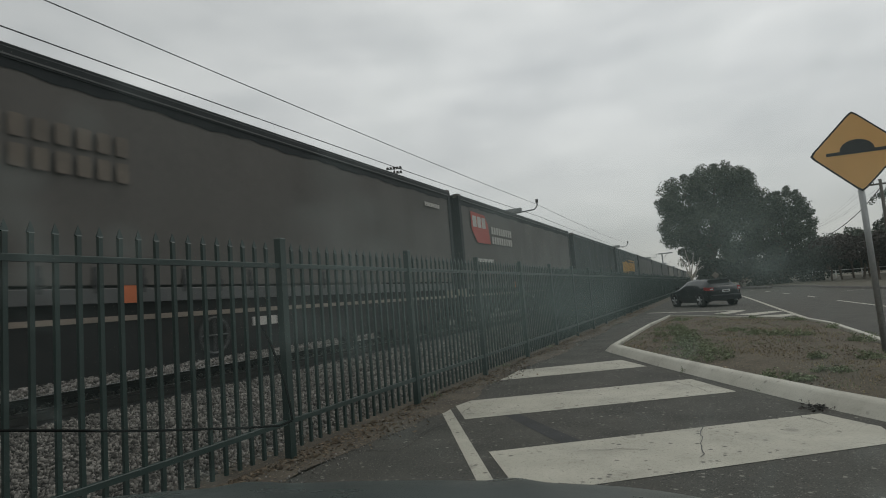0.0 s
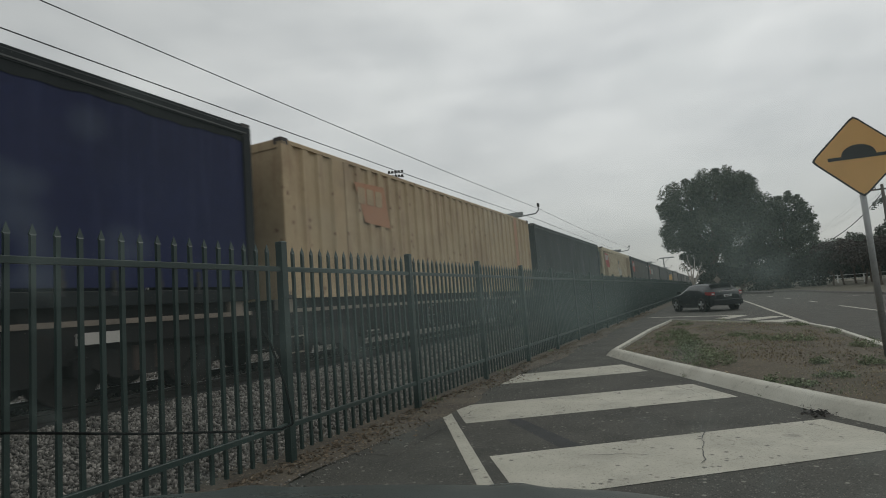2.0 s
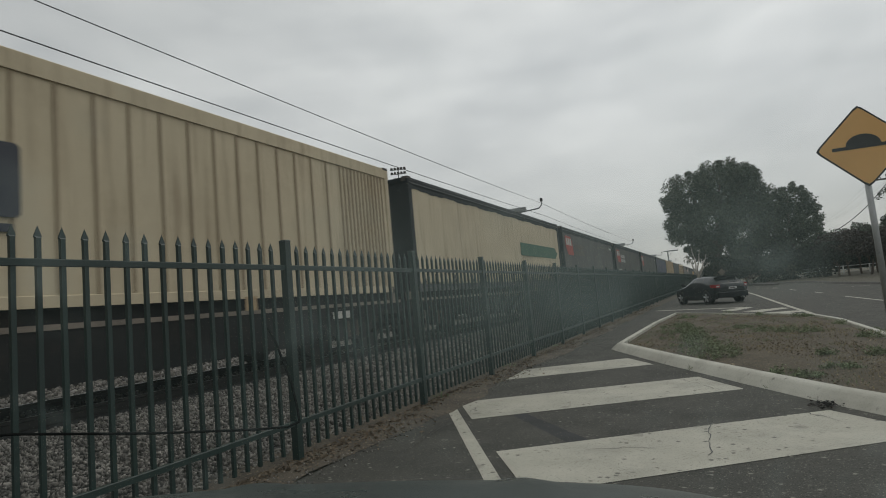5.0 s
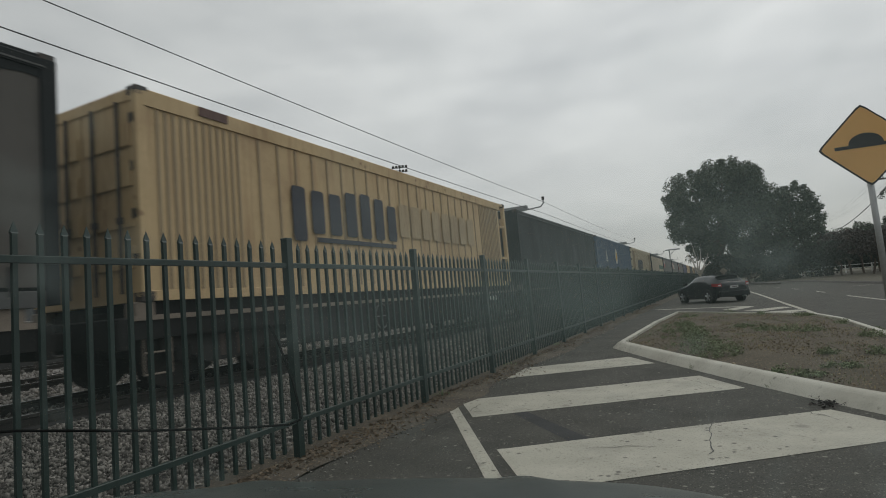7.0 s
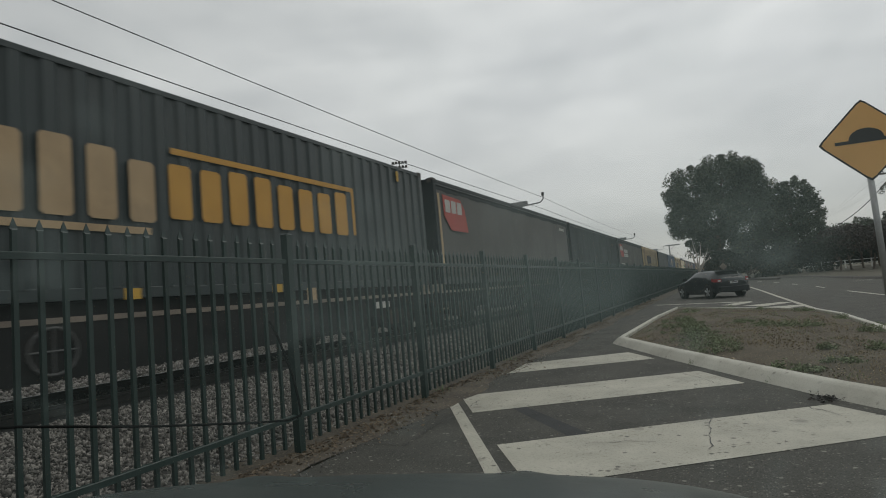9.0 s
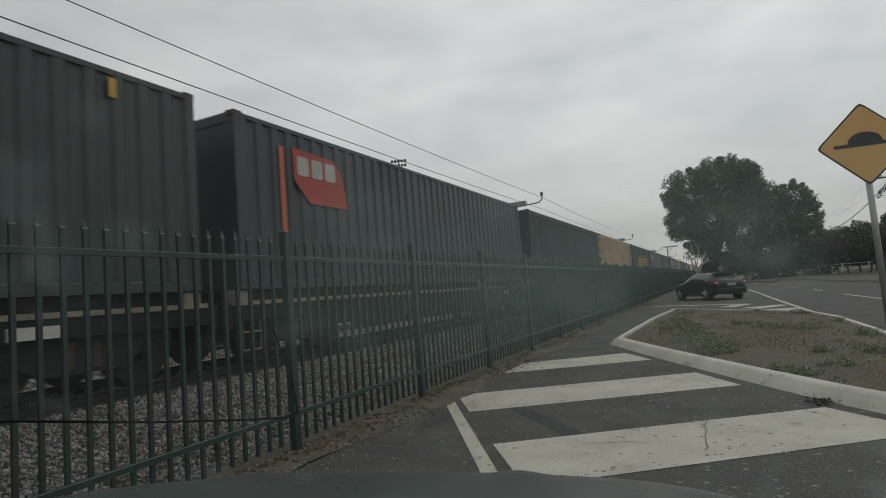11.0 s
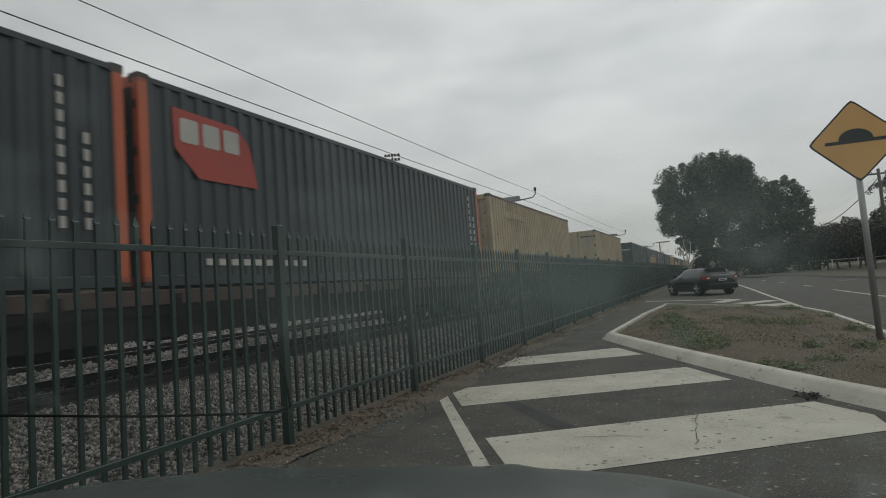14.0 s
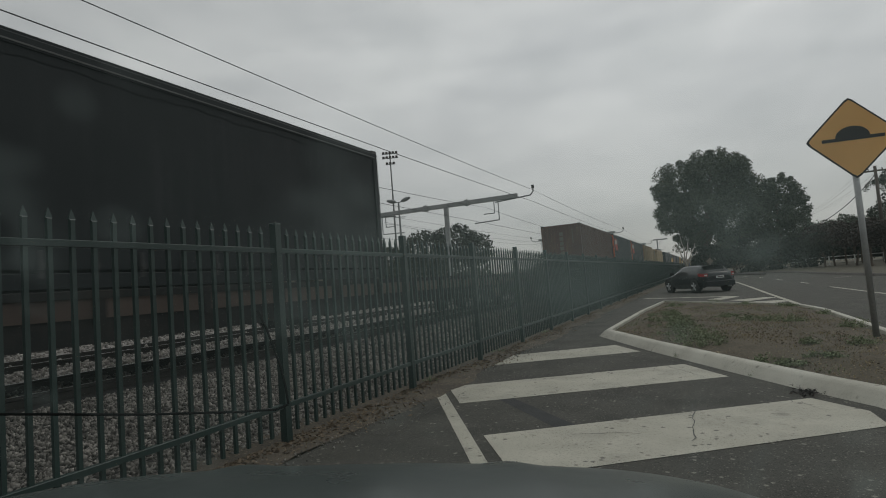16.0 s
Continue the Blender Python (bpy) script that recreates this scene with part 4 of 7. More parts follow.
def box_frame(t, L, colour, posts=None, rails=None, roof=None):
    """Posts, rails, castings, floor and roof that all containers have."""
    posts, rails = M[posts or colour], M[rails or colour]
    for x in (-1.16, 1.16):
        for y in (0.075, L - 0.075):
            part("corner_post", Shape().box(x - 0.06, x + 0.06, y - 0.075, y + 0.075, 0.06, 2.84, 0.01), posts, t)
            for z in (0.06, 2.84):
                part("corner_casting", CAST, None, t, at=pose(x - 0.03 * (1 if x > 0 else -1), y + (0.015 if y < 1 else -0.015), z))
        part("bottom_rail", Shape().box(x - 0.05, x + 0.05, 0.15, L - 0.15, 0.0, 0.14, 0.01), rails, t)
        part("top_rail", Shape().box(x - 0.05, x + 0.055, 0.15, L - 0.15, 2.80, 2.88, 0.012), rails, t)
    for y in (0.06, L - 0.06):
        part("header", Shape().box(-1.1, 1.1, y - 0.05, y + 0.05, 2.72, 2.88), posts, t)
        part("sill_beam", Shape().box(-1.1, 1.1, y - 0.05, y + 0.05, 0.0, 0.14), posts, t)
    part("roof", corrugated_roof(roof or L), M["cast"], t, "grimy ribbed roof")
    part("floor", Shape().box(-1.1, 1.1, 0.1, L - 0.1, 0.05, 0.12), M["frame"], t)


def corrugated_roof(L):
    n = int(L / 0.35)
    pr = []
    for i in range(n):
        y = 0.1 + (L - 0.2) * i / n
        w = (L - 0.2) / n
        pr += [(y, 0), (y + 0.4 * w, 0), (y + 0.5 * w, 1), (y + 0.9 * w, 1)]
    pr.append((L - 0.1, 0))
    return Shape().sheet([[(x, y, 2.86 - 0.02 * d) for y, d in pr] for x in (-1.12, 1.12)])


def bars(t, u0, u1, z0, z1, n, colour, name="letter_bar", gap=0.2, x=1.226, tall=None):
    """Plain blocks in place of a row of characters."""
    w = (u1 - u0) / n
    for i in range(n):
        a, b = u0 + w * i, u0 + w * (i + 1 - gap)
        lo, hi = z0, z1
        if tall:
            lo, hi = z0 + tall[i % len(tall)][0], z1 + tall[i % len(tall)][1]
        c = min(w, hi - lo) * 0.08
        part(name, Shape().plaque([(a + c, lo), (b - c, lo), (b, lo + c), (b, hi - c), (b - c, hi), (a + c, hi), (a, hi - c), (a, lo + c)], x), M[colour], t)


def red_mark(t, u, z, k=1.0, x=1.224, w=1.0):
    """Red plate with cut corners and three pale blocks, the plain form of the hire firm's mark."""
    o = [(0, 0.99), (1.2, 0.95), (1.47, 0.68), (1.62, 0.0), (0.43, 0.0), (0.02, 0.4)]
    p = part("logo_panel", Shape().plaque([(u + a * k * w, z + b * k) for a, b in o], x, 0.005), M["red"], t, "red plain logo panel")
    bars(p, u + 0.12 * k * w, u + 1.32 * k * w, z + 0.5 * k, z + 0.86 * k, 3, "logo_white", x=x + 0.005)


def firm_words(t, u, z, k=1.0):
    bars(t, u, u + 2.2 * k, z + 0.34 * k, z + 0.60 * k, 9, "logo_white", gap=0.32, x=1.236)
    bars(t, u, u + 2.2 * k, z, z + 0.26 * k, 9, "logo_white", gap=0.32, x=1.236)


def haulier_words(t, first, second, u=3.3, z=0.98):
    """Plain blocks in the sizes and colours of the haulier's painted name."""
    bars(t, u, u + 3.75, z, z + 0.92, 7, first, gap=0.32, tall=[(-0.16, -0.08), (0, -0.1), (0, -0.1), (0, 0), (0, 0.04), (0, 0), (0, -0.1)])
    if second:
        bars(t, u + 3.8, u + 8.1, z + 0.08, z + 0.92, 8, second, gap=0.32, tall=[(0, -0.06), (0, -0.06), (0, 0), (0, 0), (0, -0.06), (0, -0.06), (0, -0.06), (0, 0.02)])
        part("over_bar", Shape().plaque([(u + 3.85, z + 1.0), (u + 8.2, z + 1.0), (u + 8.2, z + 1.09), (u + 3.85, z + 1.09)], 1.226), M[second], t)
        part("end_bar", Shape().plaque([(u + 8.12, z + 0.1), (u + 8.2, z + 0.1), (u + 8.2, z + 1.0), (u + 8.12, z + 1.0)], 1.226), M[second], t)
    part("under_bar", Shape().plaque([(u + 0.65, z - 0.16), (u + 3.5, z - 0.16), (u + 3.5, z - 0.07), (u + 0.65, z - 0.07)], 1.226), M[first], t)


def container(s, L, label, group="containers on the train"):
    t = thing("shipping_container", label, "container", pose(TRACK, s, BOX_Z), group)
    MOVERS.append((t, s, BOX_Z))
    return t


def curtain_box(s, colour, label, L=14.65, marks=(), seed=0, low=None, end="plain"):
    low = low or ("silver" if colour in ("grey", "cream") else "dark")
    t = container(s, L, label)
    box_frame(t, L, "dark", rails="dark")
    rs = random.Random(seed)
    ph = [rs.uniform(0, 6) for _ in range(6)]
    for side in (1, -1):
        g = []
        ny = 74
        for j in range(9):
            z = 0.20 + 2.42 * j / 8
            row = []
            for i in range(ny + 1):
                y = 0.16 + (L - 0.32) * i / ny
                e = sin(pi * j / 8) * min(1, 6 * i / ny, 6 * (1 - i / ny))
                d = 0.010 * sin(2.1 * y + ph[0]) + 0.008 * sin(4.7 * y + ph[1] + 0.8 * z) + 0.005 * sin(9 * y + ph[2]) + 0.006 * sin(3 * z + ph[3] + y)
                row.append((side * (1.205 + e * d), y, z))
            g.append(row)
        c = part("curtain", Shape().sheet(g), M[colour], t, "slightly billowing tarpaulin side curtain", smooth=True)
        # scalloped hem under the top rail
        hem = []
        for i in range(ny * 2 + 1):
            y = 0.16 + (L - 0.32) * i / (2 * ny)
            hem.append((y, 2.58 + 0.018 * sin(3.3 * y + ph[4]) + 0.012 * sin(11 * y + ph[5])))
        part("hem", Shape().sheet([[(side * 1.214, y, z) for y, z in hem], [(side * 1.219, y, 2.72) for y, z in hem]]), M["dark"], c, "dark valance over the curtain top")
        part("side_rail", Shape().box(min(side * 1.17, side * 1.235), max(side * 1.17, side * 1.235), 0.1, L - 0.1, 2.70, 2.84, 0.02), M["dark"], t)
        part("gutter", Shape().box(min(side * 1.22, side * 1.243), max(side * 1.22, side * 1.243), 0.12, L - 0.12, 2.725, 2.745), M["silver"], t, "thin silver gutter strip")
        part("side_sill", Shape().box(min(side * 1.15, side * 1.22), max(side * 1.15, side * 1.22), 0.16, L - 0.16, -0.02, 0.16, 0.01), M[low], t)
    for i in range(23):
        part("strap", STRAP, None, t, at=pose(1.21, 0.5 + (L - 1.0) * i / 22, 0))
    for y in (0.08, L - 0.08):
        part("pillar", Shape().box(1.17, 1.232, y - 0.09, y + 0.09, 0.0, 2.84, 0.01), M["dark"], t)
    end_wall(t, 0.03, -1, "dark", end)
    end_wall(t, L - 0.03, 1, "dark", "plain")
    if marks and colour == "grey":
        part("end_panel", Shape().box(-0.95, 0.15, 0.0, 0.012, 1.55, 2.3), M["orange"], t, "faded orange panel")
    for f in marks:
        f(t)
    return t


def steel_box(s, L, colour, label, pitch=0.279, depth=0.036, marks=(), end="doors", posts=None, rails=None):
    t = container(s, L, label)
    box_frame(t, L, colour, posts, rails)
    for side in (1, -1):
        part("side_wall", corrugated(side * 1.21, 0.15, L - 0.15, 0.12, 2.82, pitch, depth, side), M[colour], t, "upright ribbed steel side")
    end_wall(t, 0.05, -1, colour, end)
    end_wall(t, L - 0.05, 1, colour, "ribbed")
    for f in marks:
        f(t)
    return t


def panel_box(s, L, colour, label, marks=(), end="doors", tail=0.0):
    """A flat-sided box with thin upright battens; tail: length of the open frame at its front."""
    t = container(s, L + tail, label)
    box_frame(t, L + tail, colour, roof=L)
    for side in (1, -1):
        sh = Shape().box(min(side * 1.14, side * 1.195), max(side * 1.14, side * 1.195), 0.15, L - 0.1, 0.12, 2.82)
        part("side_wall", sh, M[colour], t, "flat painted side with thin battens")
        y = 0.3
        k = 0
        while y < L - 0.25:
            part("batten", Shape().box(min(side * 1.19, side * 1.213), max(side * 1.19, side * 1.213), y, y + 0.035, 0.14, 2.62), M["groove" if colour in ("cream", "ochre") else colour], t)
            k += 1
            y += 0.13 if (k < 12 or y > L - 2.2) else 0.46
        part("side_band", Shape().box(min(side * 1.19, side * 1.225), max(side * 1.19, side * 1.225), 0.1, L, 2.64, 2.84), M[colour], t)
    end_wall(t, 0.05, -1, colour, end)
    end_wall(t, L - 0.05, 1, colour, "plain")
    if tail:
        for z in (0.92, 2.02):
            for x in (-1.16, 1.16):
                part("cross_bar", Shape().box(x - 0.04, x + 0.04, L, L + tail - 0.1, z, z + 0.08), M[colour], t)
    for f in marks:
        f(t)
    return t


# ---- wagons
def wheelset(t, y):
    w = part("wheelset", Shape().tube((-0.75, y, 0.46), (0.75, y, 0.46), 0.08, n=10), M["bogie"], t)
    for x in (-0.75, 0.75):
        part("wheel", Shape().tube((x - 0.065, y, 0.46), (x + 0.065, y, 0.46), 0.46, n=24).tube((x - 0.09, y, 0.46), (x - 0.06, y, 0.46), 0.49, n=24)
             .tube((x + 0.06, y, 0.46), (x + 0.12, y, 0.46), 0.13, n=12), M["wheel"], w)


def bogie(t, y):
    b = part("bogie", Shape().box(-0.85, 0.85, y - 0.2, y + 0.2, 0.42, 0.72, 0.04), M["bogie"], t)
    for x in (-1.0, 1.0):
        o = [(-1.2, 0.52), (-1.2, 0.68), (-0.75, 0.70), (-0.45, 0.84), (0.45, 0.84), (0.75, 0.70), (1.2, 0.68), (1.2, 0.52), (0.8, 0.48), (0.45, 0.28), (-0.45, 0.28), (-0.8, 0.48)]
        part("side_frame", Shape().plaque([(y + a, c) for a, c in o], x - 0.06, 0.12), M["bogie"], b)
        for k in (-0.88, 0.88):
            part("axle_box", Shape().box(x - 0.1, x + 0.12, y + k - 0.13, y + k + 0.13, 0.36, 0.58, 0.03), M["frame"], b)
        part("spring", Shape().tube((x, y - 0.16, 0.34), (x, y - 0.16, 0.66), 0.08, n=10).tube((x, y + 0.16, 0.34), (x, y + 0.16, 0.66), 0.08, n=10), M["rust"], b)
    for k in (-0.88, 0.88):
        wheelset(b, y + k)


WAGON_LABEL = "dirty black container flat wagon rolling on the freight track"


def wagon(s, L, flat_top=False, seed=0, loads=(), flanged=False, warned=False):
    """An underframe on two bogies. Its origin is at rail height under its rear end."""
    t = thing("flat_wagon", WAGON_LABEL if not flat_top else "rust-brown flat wagon, partly empty, on the freight track", "railway wagon", pose(TRACK, s, RAIL_TOP), "wagons of the train")
    MOVERS.append((t, s, RAIL_TOP))
    rs = random.Random(seed)
    part("centre_sill", Shape().box(-0.3, 0.3, 0.1, L - 0.1, 0.5, 0.95), M["frame"], t)
    for side in (1, -1):
        x = side * 1.16
        if flat_top:
            if flanged:
                part("side_sill", Shape().box(x - 0.09, x + 0.075, 0.15, L - 0.15, 0.90, 1.0, 0.012), M["frame"], t, "black top flange")
                part("side_web", Shape().box(x - 0.05, x + 0.045, 0.18, L - 0.18, 0.66, 0.90), M["rust"], t, "rust-brown side web")
            else:
                part("side_sill", Shape().box(x - 0.06, x + 0.06, 0.15, L - 0.15, 0.80, 1.0, 0.015), M["rust"], t, "rust-brown side sill")
                part("side_web", Shape().box(x - 0.05, x + 0.045, 0.18, L - 0.18, 0.66, 0.80), M["frame"], t)
            o = [(2.9, 0.56), (3.35, 0.36), (L - 3.35, 0.36), (L - 2.9, 0.56), (L - 0.2, 0.58), (L - 0.2, 0.66), (0.2, 0.66), (0.2, 0.58)]
            part("side_plate", Shape().plaque(o, x - 0.02, 0.04), M["frame"], t, "deep black side plate")
            for i in range(int(L / 1.6)):
                y = 0.6 + 1.6 * i
                part("stake_pocket", Shape().box(x + side * 0.06 - 0.03, x + side * 0.06 + 0.03, y, y + 0.14, 0.60, 0.94), M["frame"], t)
        else:
            part("side_sill", Shape().box(x - 0.05, x + 0.05, 0.2, L - 0.2, 0.56, 0.80), M["frame"], t)
            o = [(2.9, 0.60), (3.35, 0.18), (L - 3.35, 0.18), (L - 2.9, 0.60), (L - 2.9, 0.79), (2.9, 0.79)]
            part("side_plate", Shape().plaque(o, x + 0.054, 0.006) if side > 0 else Shape().plaque(o, x - 0.054, 0.006), M["frame"], t, "deep black side plate")
            part("sill_flange", Shape().box(x - 0.09, x + 0.075, 0.2, L - 0.2, 0.80, 0.865), M["sill"], t, "dusty pale top flange")
    for y0, y1 in loads:
        part("load_frame", Shape().box(-1.08, 1.08, y0, y1, 0.845, 1.04), M["frame"], t)
    n = int(L / 1.5)
    for i in range(n + 1):
        y = 0.3 + (L - 0.6) * i / n
        part("cross_member", Shape().box(-1.12, 1.12, y - 0.06, y + 0.06, 0.60, 0.84), M["frame"], t)
    if flat_top:
        part("deck", Shape().box(-1.1, 1.1, 0.15, L - 0.15, 0.96, 1.0), M["frame"], t, "dark steel deck plate")
    for y in ([0.5, L / 2 - 0.4, L / 2 + 0.4, L - 0.5] if L > 20 else [0.42, L - 0.42]):
        for x in (-1.05, 1.05):
            part("twist_lock", Shape().box(x - 0.12, x + 0.12, y - 0.14, y + 0.14, 0.84, 1.045, 0.02), M["sill"], t)
    for k, y in ((-1, 0.1), (1, L - 0.1)):
        part("headstock", Shape().box(-1.2, 1.2, y - 0.08, y + 0.08, 0.45, 0.85, 0.02), M["frame"], t)
        part("coupler", Shape().box(-0.12, 0.12, min(y, y + k * 0.42), max(y, y + k * 0.42), 0.5, 0.74, 0.02), M["bogie"], t)
    for y in (1.9, L - 1.9):
        bogie(t, y)
    c = L * 0.5 + rs.uniform(-0.6, 0.6)
    part("air_tank", Shape().tube((0.72, c - 0.5, 0.4), (0.72, c + 0.5, 0.4), 0.19, n=14), M["frame"], t, smooth=True)
    part("brake_cylinder", Shape().tube((0.75, c + 1.2, 0.42), (0.75, c + 1.65, 0.42), 0.13, n=12), M["bogie"], t)
    hub = (1.24, L - 2.5 if flanged else c - 1.7, 0.55)
    part("hand_wheel", Shape().line([(1.25, hub[1] + 0.26 * cos(a * pi / 9), 0.5 + 0.26 * sin(a * pi / 9)) for a in range(19)], 0.016, 6)
         .tube((1.25, hub[1], 0.26), (1.25, hub[1], 0.74), 0.012, n=6).tube((1.25, hub[1] - 0.25, 0.5), (1.25, hub[1] + 0.25, 0.5), 0.012, n=6), M["sill" if flanged else "silver"], t, "spoked handbrake wheel")
    # steps at the corner
    for side in (1, -1):
        x = side * 1.05
        part("side_ladder", Shape().line([(x + side * 0.14, 0.35, 0.8), (x + side * 0.14, 0.35, 0.1), (x + side * 0.14, 0.75, 0.1), (x + side * 0.14, 0.75, 0.8)], 0.014, 5)
             .line([(x + side * 0.14, 0.35, 0.38), (x + side * 0.14, 0.75, 0.38)], 0.014, 5), M["sill"], t)
    q, h_ = (4.95, 1.02) if warned else (c + 2.6, 0.86)
    if not flat_top:
        part("placard", Shape().plaque([(q, h_), (q + 0.24, h_), (q + 0.24, h_ + 0.22), (q, h_ + 0.22)], 1.232, 0.01), M["cover" if warned else "logo_tan"], t, "orange warning placard" if warned else "pale tan placard plate")
    if not flat_top:
        part("data_plate", Shape().plaque([(q + 2.2, 0.58), (q + 2.75, 0.58), (q + 2.75, 0.72), (q + 2.2, 0.72)], 1.226, 0.006), M["logo_white"], t, "white data plate")
    # the underframe sits this much above the drawn heights, on taller bogies
    for ob in t.children:
        if not ob.name.startswith("bogie"):
            ob.matrix_basis = pose(0, 0, LIFT)
    return t


def lock_marks(t):
    for u in (3.6, 6.4, 9.0):
        part("mark", Shape().plaque([(u, -0.02), (u + 0.22, -0.02), (u + 0.22, 0.12), (u, 0.12)], 1.216), M["yellow"], t, "small yellow marker")
    part("mark", Shape().plaque([(1.1, 2.5), (1.32, 2.5), (1.21, 2.72)], 1.226), M["yellow"], t, "yellow arrow marker")
    part("mark", Shape().plaque([(0.77, 0.45), (0.99, 0.45), (0.99, 0.75), (0.77, 0.75)], 1.226), M["logo_tan"], t, "tan sticker")
    part("mark", Shape().plaque([(13.35, 2.5), (13.45, 2.5), (13.45, 2.75), (13.35, 2.75)], 1.226), M["yellow"], t, "yellow marker")


def small_words(t, u0, u1, z, n, colour="logo_white", h=0.11):
    bars(t, u0, u1, z, z + h, n, colour, gap=0.25, x=1.236)


full = [lambda t: red_mark(t, 0.86, 1.47, x=1.232), lambda t: firm_words(t, 2.64, 1.5), lambda t: small_words(t, 0.96, 2.6, 0.84, 14)]
faded = [lambda t: red_mark(t, 0.55, 1.47, x=1.232), lambda t: bars(t, 2.62, 4.82, 1.84, 2.1, 9, "logo_faded", gap=0.32, x=1.236),
         lambda t: bars(t, 2.62, 4.82, 1.5, 1.76, 9, "logo_faded", gap=0.32, x=1.236), lambda t: small_words(t, 13.2, 14.1, 2.25, 8)]
only = [lambda t: red_mark(t, 0.5, 1.5, x=1.232), lambda t: small_words(t, 13.2, 14.1, 2.3, 8)]

def painted_patches(t):
    """A faded spray painting as plain rounded patches of its colours."""
    for u, z, a, b, lean, colour in ((7.5, 1.05, 0.42, 0.62, 0.0, "spray_pale"), (7.42, 1.72, 0.24, 0.34, 0.1, "spray_buff"), (7.28, 2.02, 0.30, 0.20, 0.3, "spray_blue"), (6.58, 1.56, 0.22, 0.16, -0.4, "spray_pale"),
                                     (6.92, 1.28, 0.36, 0.13, -0.5, "spray_pale"), (8.22, 1.32, 0.20, 0.2, 0.2, "spray_pale"), (7.98, 1.02, 0.26, 0.12, 0.7, "spray_pale")):
        for k, c, x in ((1.0, "spray_line", 1.2165), (0.88, colour, 1.2185)):
            o = [(a * k * cos(q * pi / 10), b * k * sin(q * pi / 10)) for q in range(20)]
            part("paint_patch", Shape().plaque([(u + p * cos(lean) - q * sin(lean), z + p * sin(lean) + q * cos(lean)) for p, q in o], x, 0.001), M[c], t)


def tagger(t):
    """Faded graffiti: overlapping flat strokes low on the side."""
    rs = random.Random(6)
    for i in range(13):
        u, w, h = 5.6 + 0.19 * i, rs.uniform(0.1, 0.2), rs.uniform(0.45, 0.85)
        z = rs.uniform(0.22, 0.35)
        o = [(u, z), (u + w, z + 0.04), (u + w * 1.3, z + h * 0.5), (u + w, z + h), (u + w * 0.2, z + h - 0.05), (u - 0.05, z + h * 0.5)]
        part("graffiti_stroke", Shape().plaque(o, 1.211 + 0.0007 * i, 0.001), M["pink" if i in (4, 7, 8) else "teal"], t)


